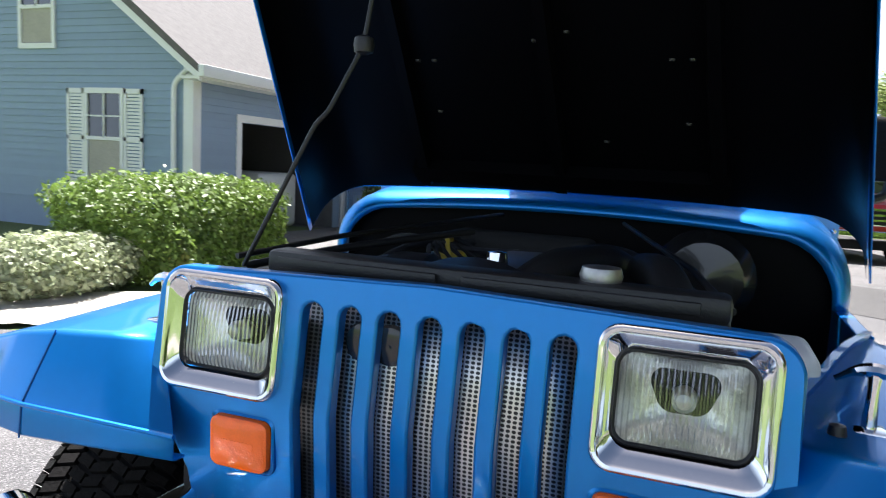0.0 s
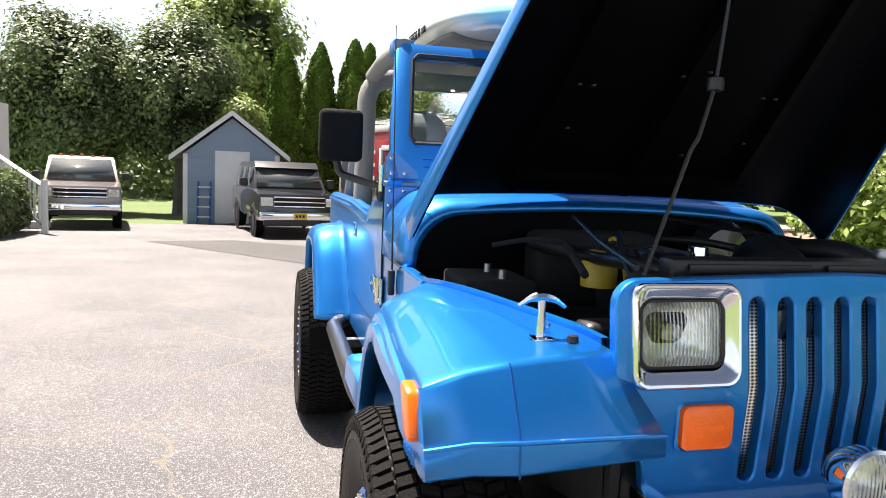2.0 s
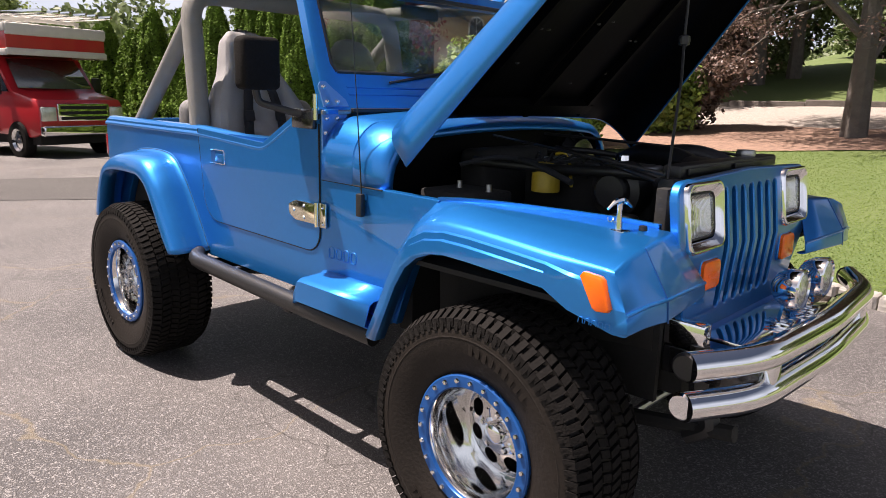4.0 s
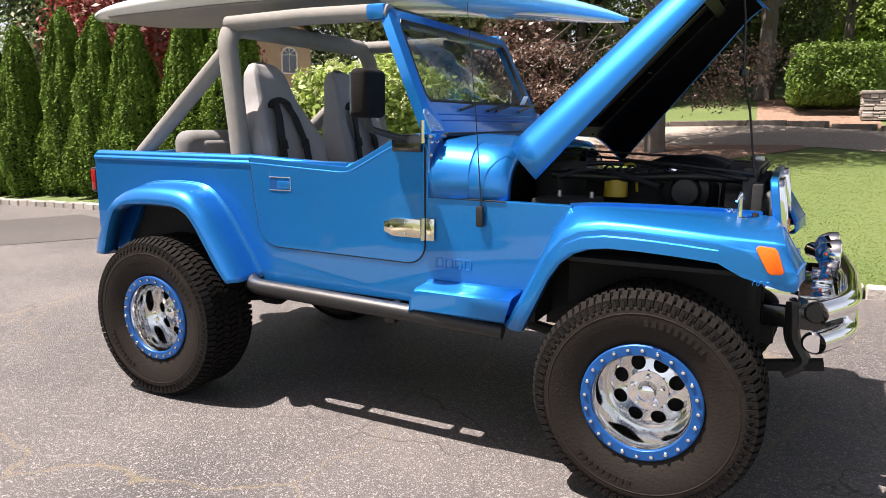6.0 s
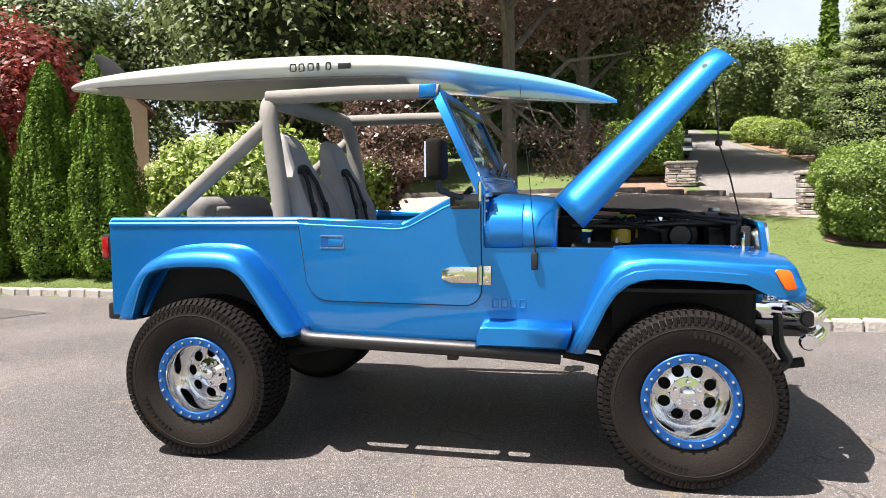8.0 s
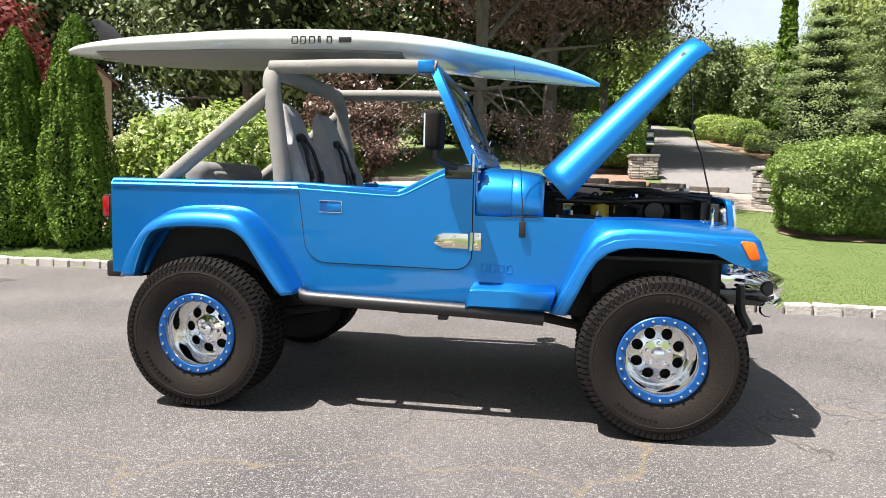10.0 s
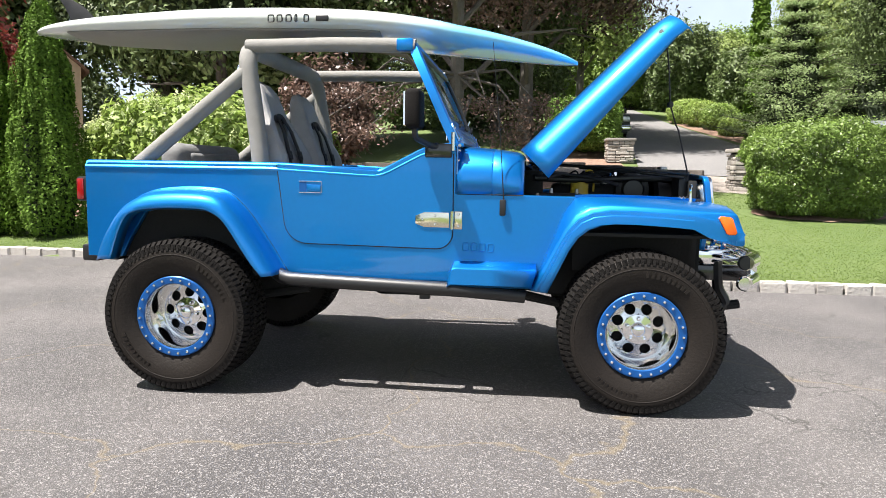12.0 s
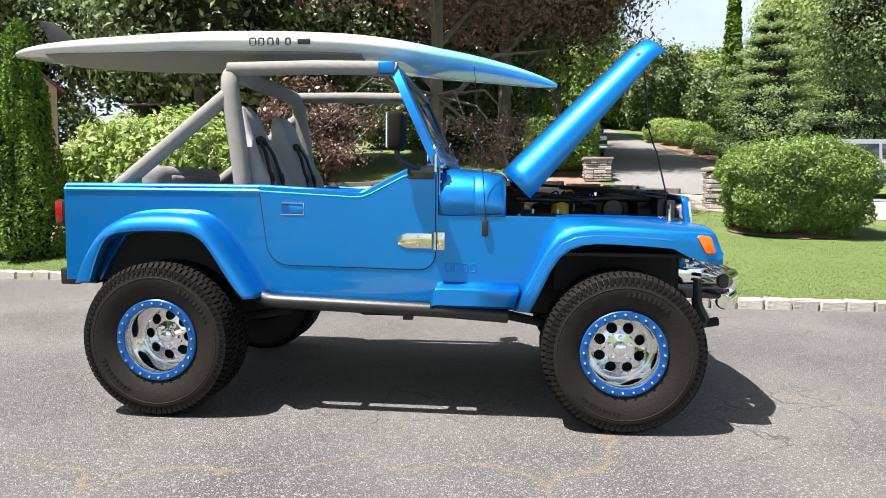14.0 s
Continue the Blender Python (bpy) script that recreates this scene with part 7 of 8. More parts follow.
        h2 = [bm.verts.new((p.x, dish(p), p.y)) for p in hole]
        h3 = [bm.verts.new((p.x, dish(p) + 0.02, p.y)) for p in hole]
        for i in range(16):
            j = (i + 1) % 16
            bm.faces.new((h1[i], h1[j], h2[j], h2[i]))
            bm.faces.new((h2[i], h2[j], h3[j], h3[i]))
    bmesh.ops.recalc_face_normals(bm, faces=bm.faces[:])
    part("disc", bm, POLISHED, rim)
    part("disc_edge", lathe(bmesh.new(), [(0.1315, DISH - 0.030), (0.146, DISH - 0.022), (0.157, DISH - 0.020)], 40), POLISHED, rim)
    part("backing", lathe(bmesh.new(), [(0.0, 0.08), (0.165, 0.08)], 24), MATT_BLACK, rim)
    part("centre_cap", lathe(bmesh.new(), [(0.0, DISH - 0.096), (0.020, DISH - 0.095), (0.030, DISH - 0.090), (0.034, DISH - 0.078), (0.036, DISH - 0.060), (0.072, DISH - 0.056), (0.078, DISH - 0.040)], 28), CHROME, rim, "chrome hub cap")
    for k in range(5):
        a = 2 * math.pi * k / 5 + 0.3
        part("wheel_nut", lathe(bmesh.new(), [(0.0, -0.082), (0.008, -0.080), (0.011, -0.070), (0.012, -0.056)], 6, "y", (0.054 * math.cos(a), DISH, 0.054 * math.sin(a))), CHROME, rim)
    ring = part("beadlock_ring", lathe(bmesh.new(), [(0.167, -0.116), (0.167, -0.127), (0.170, -0.131), (0.201, -0.131), (0.206, -0.127), (0.206, -0.112)], 64), BLUE_RING, w, "blue beadlock ring")
    bolt = lathe(bmesh.new(), [(0.0, -0.1400), (0.0060, -0.1385), (0.0078, -0.134), (0.0080, -0.130)], 8, "y", (0.188, 0, 0))
    me = bpy.data.meshes.new("bolt")
    bolt.to_mesh(me), bolt.free()
    me.materials.append(POLISHED)
    for k in range(24):
        b = new("bolt", me)
        b.parent = ring
        b.rotation_euler = (0, 2 * math.pi * k / 24, 0)
    return w


wheel = build_wheel()
wheel.location = (1.170, -0.734, TR - SIT)
for x, y, a, turn in ((-1.125, -0.756, 0.7, 0), (1.170, 0.734, 1.9, 180), (-1.125, 0.756, 2.6, 180)):
    copy_thing(wheel, pose(x, y, TR - SIT, 0, 37 * a, turn))

# raised maker's mark on the cowl side, drawn as plain bars
bm = bmesh.new()
for k in range(4):
    x = 0.305 + 0.042 * k
    tube(bm, rounded([(x, -0.690, 0.785), (x, -0.690, 0.825), (x + 0.028, -0.690, 0.825), (x + 0.028, -0.690, 0.785), (x, -0.690, 0.785)], 0.012, 3), 0.003, 8)
part("raised_mark", bm, BLUE, buggy)

# ---- surfboard on the roll cage ----
board = empty("paddle_board", "white and pale blue paddle board lying fin-up on the roll cage", "surfboard", at=(0, 0, SIT))
BL, BX = 3.31, -2.43


def board_section(t):
    """Half width, centre height and half thickness along the board from tail to nose."""
    w = 0.385 * max(0.0, min(1.0, (1 - abs(2 * t - 1) ** 2.6))) ** 0.62
    z = 1.932 + 0.012 * math.sin(math.pi * t) + 0.02 * t + 0.055 * max(0.0, math.sin(math.pi * min(1.0, 1.25 * t))) ** 0.8 * (1 - 0.45 * t) - 0.155 * max(0, (t - 0.62) / 0.38) ** 1.9 + 0.055 * max(0, (0.3 - t) / 0.3) ** 1.6
    h = 0.082 * max(0.05, math.sin(math.pi * min(0.995, max(0.005, t))) ** 0.5)
    return w, z, h


BY = -0.03
BOARD_FADE = material("white lacquer fading to pale blue", (0.62, 0.63, 0.60), 0.25, 0.0, 0.06, 4.0, coat=0.7)
fn, fl_ = BOARD_FADE.node_tree.nodes, BOARD_FADE.node_tree.links
fco, fsp, fmr, fmx = (fn.new(k) for k in ("ShaderNodeTexCoord", "ShaderNodeSeparateXYZ", "ShaderNodeMapRange", "ShaderNodeMix"))
fmx.data_type = "RGBA"
fmx.inputs[6].default_value, fmx.inputs[7].default_value = (0.62, 0.64, 0.61, 1), (0.20, 0.55, 0.76, 1)
fmr.inputs["From Min"].default_value, fmr.inputs["From Max"].default_value = -0.12, 0.22
fl_.new(fco.outputs["Object"], fsp.inputs[0]), fl_.new(fsp.outputs["X"], fmr.inputs["Value"]), fl_.new(fmr.outputs[0], fmx.inputs[0])
fl_.new(fmx.outputs[2], fn["Principled BSDF"].inputs["Base Color"])
ts = [0.5 - 0.5 * math.cos(math.pi * i / 44) for i in range(45)]
up_, lo_b = bmesh.new(), bmesh.new()


def board_row(t, angles):
    w, z, h = board_section(t)
    return [(BX + BL * t, BY + w * (abs(math.cos(a)) ** 0.55) * (1 if math.cos(a) > 0 else -1), z + h * (abs(math.sin(a)) ** 0.9) * (1 if math.sin(a) > 0 else -1)) for a in angles]


loop_a = [2 * math.pi * k / 32 for k in range(33)]
grid(up_, [board_row(t, loop_a) for t in ts])
part("hull_skin", up_, BOARD_FADE, board, "white hull fading to a pale blue nose")
pad_a = [-math.pi * (0.20 + 0.60 * k / 14) for k in range(15)]
grid(lo_b, [[Vector(p) - Vector((0, 0, 0.004)) for p in board_row(t, pad_a)] for t in ts if 0.09 <= t <= 0.70])
thick(part("deck_pad", lo_b, BOARD_GREY, board, "grey-brown deck pad facing down"), 0.006, 0.0)
fin = slab(bmesh.new(), [(-2.02, 2.02), (-2.06, 2.085), (-2.12, 2.145), (-2.20, 2.19), (-2.26, 2.20), (-2.275, 2.185), (-2.25, 2.15), (-2.22, 2.09), (-2.20, 2.02)], "y", BY - 0.006, BY + 0.006, 0.003)
part("fin", fin, BLACK, board, "dark fin")
for k, w in enumerate((0.040, 0.034, 0.036, 0.012, 0.030)):
    bm = bmesh.new()
    x = -0.80 + 0.05 * k
    tube(bm, rounded([(x, BY - 0.383, 1.967), (x, BY - 0.383, 2.002), (x + w * 0.8, BY - 0.383, 2.002), (x + w * 0.8, BY - 0.383, 1.967), (x, BY - 0.383, 1.967)], 0.008, 2), 0.004, 5)
    part("maker_mark", bm, BLACK, board, "black lettering drawn as bars")
part("maker_mark", box(bmesh.new(), (-0.535, BY - 0.388, 1.967), (-0.465, BY - 0.380, 1.997), 0.004), BLACK, board)
part("antenna", tube(bmesh.new(), [(0.505, -0.703, 1.03), (0.48, -0.703, 1.35), (0.435, -0.703, 1.80)], 0, 6, taper=[0.003, 0.002, 0.0015]), BLACK, buggy, "thin black whip antenna")


# ---- other vehicles ----
RED = material("red van paint", (0.50, 0.022, 0.030), 0.35, 0.0, 0.08, 3.0, coat=0.8)
SILVER_TRUCK = material("beige metallic truck paint", (0.27, 0.235, 0.215), 0.35, 0.5, 0.08, 3.0, coat=0.8)
CHARCOAL = material("charcoal metallic paint", (0.035, 0.037, 0.042), 0.3, 0.5, 0.1, 3.0, coat=0.9)
CAR_SILVER = material("silver car paint", (0.45, 0.46, 0.47), 0.3, 0.6, 0.06, 3.0, coat=0.9)
PLATE = material("yellow number plate", (0.62, 0.42, 0.05), 0.5, 0.0, 0.1, 12.0)
VAN_WHITE = material("weathered white van trim", (0.60, 0.58, 0.54), 0.5, 0.0, 0.12, 5.0)
PICTURE_BLUE = material("blue printed panel", (0.20, 0.36, 0.55), 0.4, 0.0, 0.35, 1.6)
PICTURE_DARK = material("dark printed panel", (0.035, 0.035, 0.05), 0.4, 0.0, 0.5, 2.2)


def road_wheel(parent, x, y, r, w):
    t = part("wheel", lathe(bmesh.new(), [(r * 0.62, -w / 2), (r * 0.92, -w / 2), (r, -w * 0.36), (r, w * 0.36), (r * 0.92, w / 2), (r * 0.62, w / 2)], 24, "y", (x, y, r)), RUBBER, parent, "black tyre")
    s = -1 if y < 0 else 1
    part("rim", lathe(bmesh.new(), [(0.0, s * w * 0.30), (r * 0.2, s * w * 0.34), (r * 0.5, s * w * 0.28), (r * 0.62, s * w * 0.46), (r * 0.66, s * w * 0.44)], 16, "y", (x, y, r)), POLISHED, t)


def utility_car(name, label, mat, m, L, W, H, hood_len, belt, clear, r, plate=True, truck=False, visor=False, category="car"):
    """A boxy pick-up or station car: its front bumper is at the origin and it faces +x."""
    c = empty(name, label, category)
    h0 = belt
    prof = [(0.0, clear + 0.14), (-0.02, h0 - 0.16), (-0.10, h0 - 0.04), (-hood_len, h0 + 0.05)]
    cab_back = -hood_len - (2.4 if truck else L - hood_len - 0.25)
    body = [(-0.02, clear)] + prof + [(-L, h0 + 0.02), (-L, clear)]
    bm = slab(bmesh.new(), body, "y", -W / 2, W / 2, 0.05)
    shell = part("body", bm, mat, c)
    roof = bmesh.new()
    rows = []
    for x, z, w in [(-hood_len + 0.02, h0 + 0.03, W / 2 - 0.05), (-hood_len - 0.55, H - 0.06, W / 2 - 0.17), (-hood_len - 0.75, H, W / 2 - 0.20), (cab_back + 0.25, H, W / 2 - 0.20), (cab_back + 0.05, H - 0.06, W / 2 - 0.17), (cab_back - 0.02, h0 + 0.02, W / 2 - 0.05)]:
        rows.append([(x, -w, z), (x, w, z)])
    vs = grid(roof, rows)
    for k in (0, 1):
        roof.faces.new([row[k] for row in vs][::1 if k else -1])
    roof.faces.new((vs[0][0], vs[0][1], vs[-1][1], vs[-1][0]))
    bmesh.ops.recalc_face_normals(roof, faces=roof.faces[:])
    cab = part("cab", roof, mat, c)
    x0, x1, w0, w1 = -hood_len - 0.01, -hood_len - 0.53, W / 2 - 0.13, W / 2 - 0.24
    bm = bmesh.new()
    bm.faces.new([bm.verts.new(p) for p in ((x0 - 0.02, -w0, h0 + 0.09), (x0 - 0.02, w0, h0 + 0.09), (x1 + 0.02, w1, H - 0.10), (x1 + 0.02, -w1, H - 0.10))])
    bmesh.ops.translate(bm, vec=(0.025, 0, 0.012), verts=bm.verts[:])
    thick(part("windshield", bm, PALED_GLASS, cab, "windshield paled for sky reflection"), 0.01)
    for s in (-1, 1):
        n = 2 if truck else 3
        for k in range(n):
            a = -hood_len - 0.42 - k * (abs(cab_back) - hood_len - 0.55) / n
            b = a - (abs(cab_back) - hood_len - 0.75) / n
            bm = bmesh.new()
            f = [(a - 0.02, h0 + 0.08), (b, h0 + 0.08), (b, H - 0.14), (a - (0.12 if k == 0 else 0.02), H - 0.14)]
            bm.faces.new([bm.verts.new((x, s * (W / 2 - 0.045 - 0.12 * (z - h0) / (H - h0)), z)) for x, z in f])
            thick(part("window", bm, DARK_GLASS, cab, "dark side window"), 0.01, 1.0 if s < 0 else -1.0)
        lamp = part("headlamp", box(bmesh.new(), (-0.06, min(s * (W / 2 - 0.34), s * (W / 2 - 0.05)), h0 - 0.32), (0.015, max(s * (W / 2 - 0.34), s * (W / 2 - 0.05)), h0 - 0.12), 0.02), LAMP_GLASS, c, "clear headlamp")
        part("mirror", box(bmesh.new(), (-hood_len - 0.30, min(s * (W / 2 + 0.04), s * (W / 2 + 0.24)), h0 + 0.10), (-hood_len - 0.22, max(s * (W / 2 + 0.04), s * (W / 2 + 0.24)), h0 + 0.32), 0.03), BLACK, c)
        for x in (-0.85, -L + 1.05):
            arch_ = part("wheel_arch", lathe(bmesh.new(), [(0.0, s * 0.004), (r + 0.09, s * 0.004), (r + 0.10, -s * 0.02)], 24, "y", (x, s * W / 2, r)), MATT_BLACK, c)
            road_wheel(c, x, s * (W / 2 - 0.11), r, 0.25)
    gr = part("grille", box(bmesh.new(), (-0.03, -W / 2 + 0.38, h0 - 0.36), (0.012, W / 2 - 0.38, h0 - 0.10), 0.01), MATT_BLACK, c, "dark grille")
    for k in range(3):
        z = h0 - 0.34 + 0.11 * k
        part("grille_bar", box(bmesh.new(), (0.0, -W / 2 + 0.36, z), (0.03, W / 2 - 0.36, z + 0.035), 0.008), CHROME, gr, "chrome grille bar")
    bp = part("bumper", box(bmesh.new(), (-0.08, -W / 2 + 0.01, clear + 0.02), (0.09, W / 2 - 0.01, clear + 0.22), 0.04, 3), CHROME, c, "chrome front bumper")
    part("air_dam", box(bmesh.new(), (-0.10, -W / 2 + 0.12, clear - 0.10), (0.05, W / 2 - 0.12, clear + 0.04), 0.02), BLACK, c)
    if plate:
        p = part("number_plate", box(bmesh.new(), (0.09, -0.16, clear + 0.05), (0.10, 0.16, clear + 0.21), 0.004), PLATE, bp, "yellow number plate")
        for k in range(3):
            part("plate_bar", box(bmesh.new(), (0.101, -0.11 + 0.08 * k, clear + 0.10), (0.103, -0.06 + 0.08 * k, clear + 0.16)), BLACK, bp)
    if visor:
        part("sun_visor", slab(bmesh.new(), [(-hood_len - 0.35, H - 0.14), (-hood_len - 0.62, H + 0.02), (-hood_len - 0.75, H + 0.01), (-hood_len - 0.48, H - 0.15)], "y", -W / 2 + 0.16, W / 2 - 0.16, 0.01), BLACK, c, "black windshield visor")
    if truck:
        for k in range(5):
            y = -0.55 + 0.275 * k
            part("cab_light", box(bmesh.new(), (-hood_len - 0.80, y - 0.05, H), (-hood_len - 0.70, y + 0.05, H + 0.04), 0.01), AMBER, cab, "amber roof marker")
    c.matrix_world = m
    return c


def land_z(x, y):
    return height(x, y) + 0.0


utility_car("station_car", "dark grey boxy station car with chrome grille on the driveway", CHARCOAL, pose(-12.9, -0.30, land_z(-12.9, 0), 0, 0, 9) @ Matrix.Scale(0.9, 4), 5.0, 1.95, 1.83, 1.25, 1.10, 0.42, 0.37, visor=True)
utility_car("pickup_truck", "beige pick-up truck with chrome grille parked by the porch", SILVER_TRUCK, pose(-14.6, -5.03, land_z(-14.8, 0), 0, 0, 11) @ Matrix.Scale(0.83, 4), 6.0, 2.03, 2.00, 1.35, 1.22, 0.50, 0.42, plate=False, truck=True, category="truck")
utility_car("parked_car", "pale silver station car parked along the street", CAR_SILVER, pose(11.0, 13.6, height(9.0, 13.6) + 0.02, 0, 0, -4) @ Matrix.Scale(0.76, 4), 4.6, 1.85, 1.72, 1.1, 1.02, 0.30, 0.35, plate=False)
utility_car("parked_car", "dark blue car on the far driveway", CHARCOAL, pose(3.5, 24.0, height(3.5, 24.0) + 0.0, 0, 0, -80), 4.5, 1.8, 1.5, 1.1, 0.95, 0.28, 0.33, plate=False)


def box_truck():
    """A red cutaway van with a box body, white edges and a ladder rack."""
    v = empty("box_truck", "red box van with white edge trim and roof ladders", "van")
    W = 2.25
    bx = part("box_body", slab(bmesh.new(), [(-3.1, 0.45), (-3.1, 2.50), (1.25, 2.50), (1.25, 2.02), (0.0, 1.98), (0.0, 0.45)], "y", -W / 2, W / 2, 0.02), RED, v, "red box body")
    for s in (-1, 1):
        y = s * W / 2
        a, b = sorted((y, y + s * 0.02))
        part("picture_panel", box(bmesh.new(), (-3.05, a, 1.35), (-1.6, b, 2.36), 0.004), PICTURE_BLUE, bx, "blue printed picture")
        part("picture_panel", slab(bmesh.new(), [(-3.0, 0.95), (-3.0, 1.75), (-2.7, 2.0), (-2.4, 1.85), (-2.1, 2.05), (-1.7, 1.75), (-1.6, 0.95)], "y", a - 0.004 if s < 0 else a, b if s < 0 else b + 0.004, 0.004), PICTURE_DARK, bx, "dark printed shapes")
        for k in range(5):
            part("lettering_bar", box(bmesh.new(), (-1.25, a, 1.25 + 0.16 * k), (-0.45 - 0.15 * (k % 2), b, 1.34 + 0.16 * k)), VAN_WHITE, bx)
        for lo, hi in [((-0.13, 0.45), (0.01, 2.02)), ((-3.12, 0.45), (-3.0, 2.5))]:
            part("corner_trim", box(bmesh.new(), (lo[0], min(y - s * 0.02, y + s * 0.035), lo[1]), (hi[0], max(y - s * 0.02, y + s * 0.035), hi[1]), 0.01), VAN_WHITE, bx, "white corner trim")
        part("roof_trim", box(bmesh.new(), (-3.12, min(y - s * 0.03, y + s * 0.035), 2.40), (1.27, max(y - s * 0.03, y + s * 0.035), 2.55), 0.02), VAN_WHITE, bx, "white roof edge")
        part("lower_trim", box(bmesh.new(), (-3.1, min(y - s * 0.02, y + s * 0.03), 0.42), (0.0, max(y - s * 0.02, y + s * 0.03), 0.50), 0.01), VAN_WHITE, bx)
        part("side_trim", box(bmesh.new(), (0.0, min(y - s * 0.02, y + s * 0.03), 1.96), (1.27, max(y - s * 0.02, y + s * 0.03), 2.08), 0.01), VAN_WHITE, bx)
        for x in (-1.6, -0.7):
            part("latch", box(bmesh.new(), (x - 0.04, a, 0.98), (x + 0.04, b, 1.10), 0.004), STEEL, bx)
        road_wheel(v, 1.15, s * 0.92, 0.36, 0.24), road_wheel(v, -2.1, s * 0.92, 0.36, 0.30)
    part("front_trim", box(bmesh.new(), (1.22, -W / 2, 2.34), (1.30, W / 2, 2.56), 0.03), VAN_WHITE, bx, "white front roof edge")
    part("front_trim", box(bmesh.new(), (1.22, -W / 2, 1.97), (1.29, W / 2, 2.10), 0.02), VAN_WHITE, bx)
    part("roof_cap", box(bmesh.new(), (-3.05, -W / 2 + 0.02, 2.50), (1.20, W / 2 - 0.02, 2.54), 0.01), VAN_WHITE, bx)
    cab = part("cab", slab(bmesh.new(), [(-0.02, 0.45), (-0.02, 1.97), (0.45, 1.95), (1.02, 1.30), (1.85, 1.15), (1.95, 1.02), (1.97, 0.50), (1.60, 0.42)], "y", -0.98, 0.98, 0.04), RED, v, "red van cab")
    bm = bmesh.new()
    bm.faces.new([bm.verts.new(p) for p in ((1.03, -0.85, 1.33), (1.03, 0.85, 1.33), (0.52, 0.78, 1.90), (0.52, -0.78, 1.90))])
    bmesh.ops.translate(bm, vec=(0.03, 0, 0.025), verts=bm.verts[:])
    thick(part("windshield", bm, PALED_GLASS, cab, "windshield paled for sky reflection"), 0.01)
    for s in (-1, 1):
        part("side_window", slab(bmesh.new(), [(0.10, 1.28), (0.92, 1.28), (0.50, 1.82), (0.10, 1.86)], "y", min(s * 0.975, s * 0.99), max(s * 0.975, s * 0.99)), DARK_GLASS, cab, "dark side window")
        part("mirror", box(bmesh.new(), (0.72, min(s * 1.05, s * 1.27), 1.22), (0.80, max(s * 1.05, s * 1.27), 1.58), 0.03), BLACK, cab, "black mirror")
        part("headlamp", box(bmesh.new(), (1.90, min(s * 0.62, s * 0.95), 0.74), (2.00, max(s * 0.62, s * 0.95), 1.02), 0.03), LAMP_GLASS, cab, "clear headlamp")
    gr = part("grille", box(bmesh.new(), (1.93, -0.60, 0.74), (2.01, 0.60, 1.08), 0.02), CHROME, cab, "chrome grille")
    for k in range(3):
        part("grille_gap", box(bmesh.new(), (2.0, -0.54, 0.77 + 0.10 * k), (2.015, 0.54, 0.83 + 0.10 * k), 0.004), MATT_BLACK, gr)
    part("bumper", box(bmesh.new(), (1.93, -0.98, 0.46), (2.10, 0.98, 0.66), 0.04, 3), CHROME, cab, "chrome front bumper")
    part("chassis", box(bmesh.new(), (-3.0, -0.9, 0.28), (1.8, 0.9, 0.46)), MATT_BLACK, v)
    for y in (-0.7, -0.1, 0.5):
        rk = part("ladder", box(bmesh.new(), (-3.5, y, 2.74), (1.9, y + 0.05, 2.82), 0.01), POLISHED, v, "aluminium ladder on the roof rack")
        part("ladder_rail", box(bmesh.new(), (-3.5, y + 0.36, 2.74), (1.9, y + 0.41, 2.82), 0.01), POLISHED, rk)
        for k in range(12):
            part("rung", box(bmesh.new(), (-3.3 + 0.45 * k, y + 0.05, 2.76), (-3.26 + 0.45 * k, y + 0.36, 2.80)), POLISHED, rk)
    for x in (-2.8, -1.2, 0.4):
        part("rack_bar", box(bmesh.new(), (x, -1.05, 2.66), (x + 0.06, 1.05, 2.73), 0.01), VAN_WHITE, v)
        for s in (-1, 1):
            part("rack_post", box(bmesh.new(), (x, s * 1.0 - 0.03, 2.5), (x + 0.06, s * 1.0 + 0.03, 2.70), 0.006), VAN_WHITE, v)
    v.matrix_world = pose(-16.15, 3.05, height(-15.9, 2), 0, 0, 14) @ Matrix.Scale(1.1, 4, (0, 0, 1))
    return v


box_truck()

# ---- stone gate pillars ----
def pillar(x, y, w, h):
    p = empty("stone_pillar", "stacked fieldstone gate pillar with a flat cap", "pillar", "gate pillars", (x, y, height(x, y) - 0.05))
    rng = random.Random(int(x * 10))
    z = 0.0
    part("core", box(bmesh.new(), (-w / 2 + 0.05, -w / 2 + 0.05, 0), (w / 2 - 0.05, w / 2 - 0.05, h)), MATT_BLACK, p)
    while z < h - 0.04:
        hh = rng.choice((0.035, 0.05, 0.07, 0.10))
        for side_ in range(4):
            u = -w / 2
            while u < w / 2 - 0.06:
                ll = min(rng.uniform(0.10, 0.40), w / 2 - u)
                bm = box(bmesh.new(), (u + 0.006, -w / 2 - rng.uniform(-0.01, 0.035), z + 0.003 + rng.uniform(0, 0.006)), (u + ll - 0.006, -w / 2 + 0.12, z + hh - rng.uniform(0.001, 0.008)), min(0.012, hh * 0.3), 1, Matrix.Rotation(math.pi / 2 * side_, 4, "Z"))
                part("stone", bm, FIELDSTONE, p, smooth=False)
                u += ll
        z += hh
    part("cap", box(bmesh.new(), (-w / 2 - 0.05, -w / 2 - 0.05, h), (w / 2 + 0.05, w / 2 + 0.05, h + 0.08), 0.015), FIELDSTONE, p, "flat stone cap")


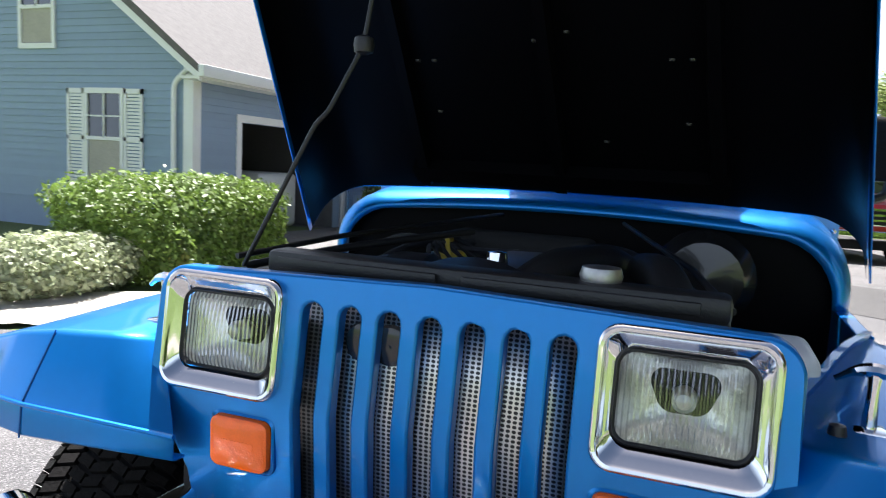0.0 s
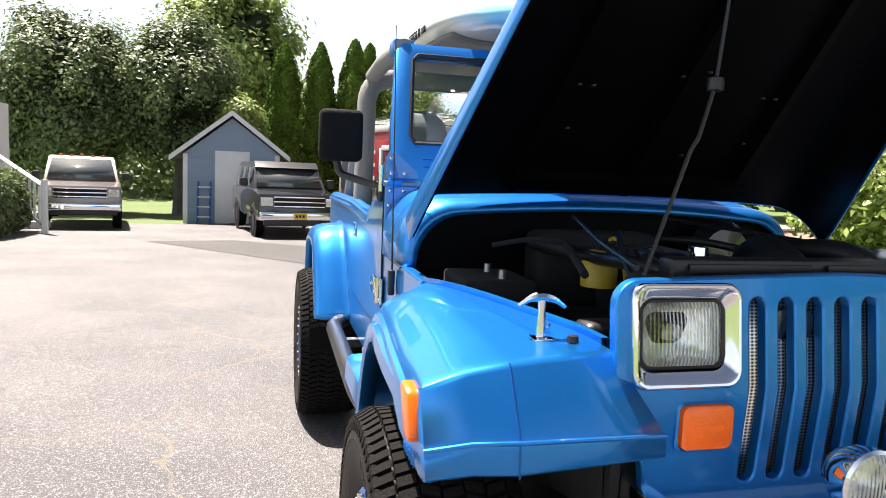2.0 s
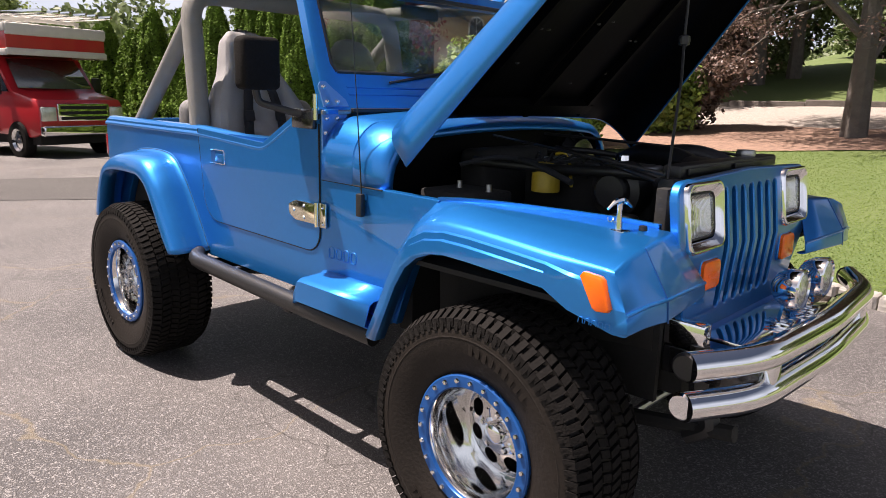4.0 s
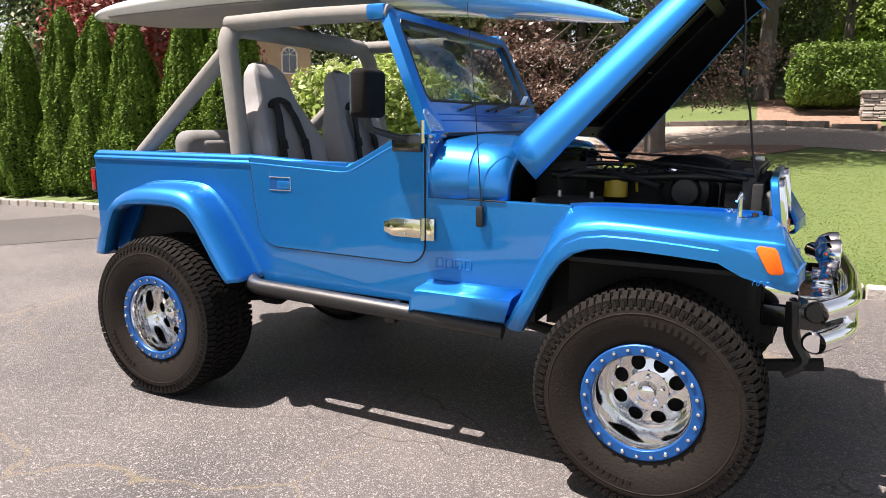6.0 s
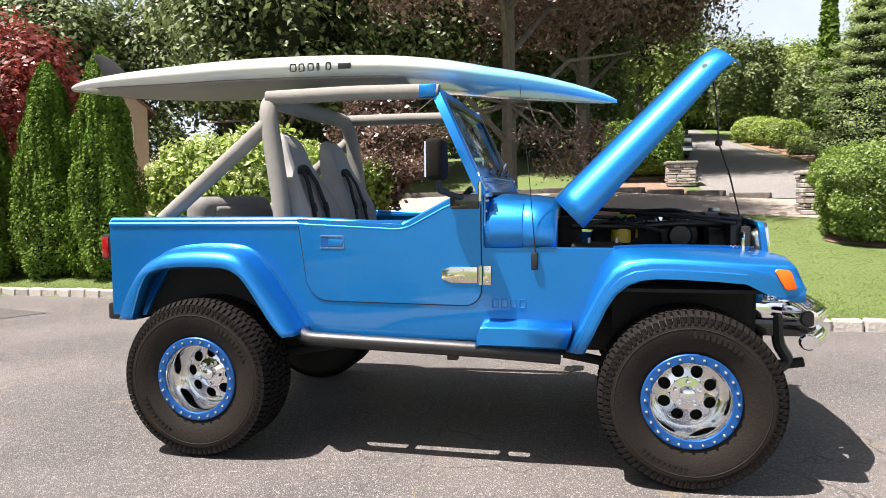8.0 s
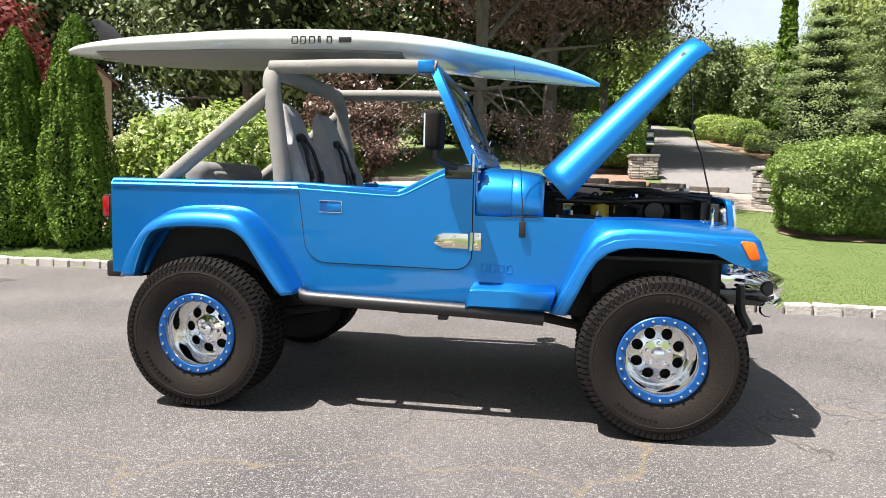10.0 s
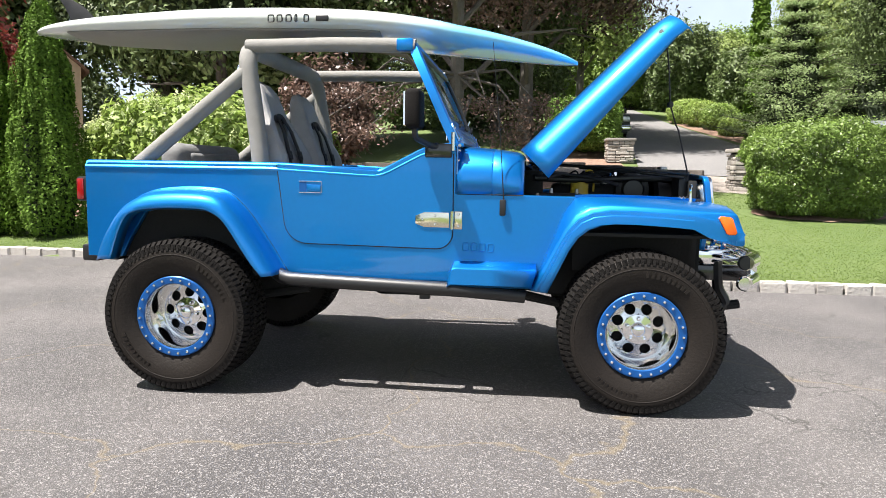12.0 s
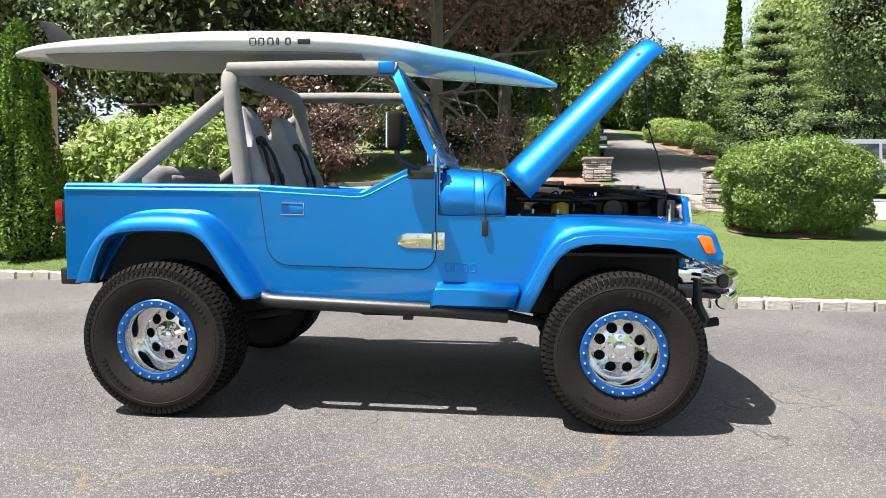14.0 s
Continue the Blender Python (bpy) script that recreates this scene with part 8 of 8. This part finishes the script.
pillar(3.15, 17.05, 0.74, 0.62)
pillar(5.0, 11.0, 0.60, 0.78)
bm = bmesh.new()
for k in range(14):
    x = -8.0 + 0.92 * k
    ym = street_far(x + 0.45) + 0.12
    m = Matrix.Translation((x + 0.45, ym, height(x + 0.45, ym))) @ Matrix.Rotation(math.atan2(street_far(x + 0.9) - street_far(x), 0.9), 4, "Z")
    box(bm, (-0.46, -0.11, -0.08), (0.46, 0.11, 0.10 + 0.01 * math.sin(k * 2.7)), 0.02, 1, m)
tagged(part("street_edging", bm, BARK), "low dark weathered timber edging beside the street", "edging", kind="structure")
for i, (x, y, r) in enumerate([(8.5, 25.4, 0.50), (8.7, 28.2, 0.78), (8.3, 29.9, 0.80), (7.9, 31.6, 0.80), (8.9, 26.6, 0.55), (8.6, 33.5, 0.75)]):
    shrub("low_shrub", x, y, (r, r, r * 0.72), GREEN_PALE if i in (0, 2, 3) else GREEN_BUSH, "low yellow-green shrub beside the far driveway", 80 + i, 6000, 0.05, 2.4, group="driveway shrubs")

# ---- flower pot, conifer and clutter by the front hedge ----
shrub("dwarf_conifer", -2.95, -4.4, (0.15, 0.15, 0.28), GREEN_BUSH, "small pointed yellow-green conifer", 90, 3000, 0.035, 1.6, category="bush")
pot = part("flower_pot", lathe(bmesh.new(), [(0.0, 0.0), (0.06, 0.0), (0.085, 0.15), (0.092, 0.165), (0.08, 0.165), (0.075, 0.14), (0.0, 0.14)], 20, "z", (-2.75, -4.1, 0.005)), RED, None)
tagged(pot, "small bright red flower pot beside the hedge", "flower pot")


tagged(strip("road_patch", lambda t: along(t, (-12.2, -1.6), (-10.5, 0.35), (-9.6, 1.9), (-8.45, 4.05)), lambda t: along(t, (-11.6, -3.2), (-8.0, -0.52), (-6.87, 1.0), (-5.45, 3.05)), PATCH, 0.005, 24), "strip of newer dark asphalt across the driveway", "asphalt patch", kind="structure")
for k in range(9):
    a = -3.2 - 0.2 * k
    bm = box(bmesh.new(), (-0.105, -0.05, -0.05), (0.105, 0.05, 0.055), 0.015, 1)
    ob = tagged(part("edging_stone", bm, STONE), "pale granite edging block by the front hedge", "edging", "hedge edging")
    ob.location, ob.rotation_euler = (a, near_edge(a) - 0.07, height(a, -4)), (0, 0, 0.375)
tagged(strip("mulch_bed", lambda t: (4.16 + 2.05 * t, 7.65 - (0.70 - 0.1 * t + 0.04 * math.sin(31 * t)) * math.sin(math.pi * t) ** 0.6, 0), lambda t: (4.16 + 2.05 * t, 7.65 + 1.0 * math.sin(math.pi * t) ** 0.6, 0), MULCH, -0.010, 30), "brown bark mulch round the clipped bush", "mulch", kind="structure")
tagged(strip("front_path", lambda t: along(t, (-3.15, -3.62), (-2.4, -4.4), (-1.66, -5.1), (-0.7, -6.1)), lambda t: along(t, (-3.0, -3.52), (-1.5, -2.95), (-1.1, -4.2), (0.1, -4.95)), CONCRETE, 0.015, 18), "pale concrete path beside the driveway", "path", kind="structure")

# ---- grass blades near the kerb ----
rng = np.random.default_rng(9)
n = 240000
gx_ = rng.uniform(-9.5, 7.0, n)
gy_ = np.array([kerb_y(x) for x in gx_]) + 0.11 + rng.uniform(0, 1, n) ** 1.4 * 7.6
keep = (gy_ < np.array([lawn_edge(x) for x in gx_])) & (((gx_ - 5.17) / 1.22) ** 2 + ((gy_ - 7.65) / 0.80) ** 2 > 1.0)
gx_, gy_, n = gx_[keep], gy_[keep], int(keep.sum())
gz_ = np.array([height(x, y) for x, y in zip(gx_, gy_)]) - 0.02
quads("lawn_grass", np.stack([gx_, gy_, gz_ + 0.006], 1), 0.0085, np.stack([rng.normal(0, 1, n), rng.normal(0, 1, n), np.full(n, 1.1)], 1), GRASS_BLADE, None, 0.3, rng)
tagged(bpy.data.objects["lawn_grass"], "short green grass blades beside the kerb", "grass", kind="stuff")

# ---- far woods on the hill ----
rng = np.random.default_rng(33)
n = 60000
ang = rng.uniform(-0.9, 0.9, n)
dist = rng.uniform(62, 74, n)
wx, wy = np.sin(ang) * dist, np.cos(ang) * dist
wz = np.array([height(x, y) for x, y in zip(wx, wy)]) + rng.uniform(0, 1, n) ** 1.3 * (4.2 + 1.3 * np.sin(ang * 23) + 0.8 * np.sin(ang * 51))
quads("far_woods", np.stack([wx, wy, wz], 1), 0.30, np.tile(np.array((0.0, -1.0, 0.5)), (n, 1)), GREEN_TREE, None, 0.7, rng)
tagged(bpy.data.objects["far_woods"], "distant green woods on the hill", "woods", kind="stuff")
n = 50000
wx, wy = rng.uniform(-46, -36, n), rng.uniform(-45, 30, n)
wz = -0.6 + rng.uniform(0, 1, n) ** 1.2 * (5.0 + 1.5 * np.sin(wy * 0.55) + np.sin(wy * 1.3))
quads("far_woods", np.stack([wx, wy, wz], 1), 0.26, np.tile(np.array((1.0, 0.0, 0.5)), (n, 1)), GREEN_TREE, None, 0.7, rng)
tagged(bpy.data.objects["far_woods.001"], "distant green woods behind the driveway", "woods", kind="stuff")
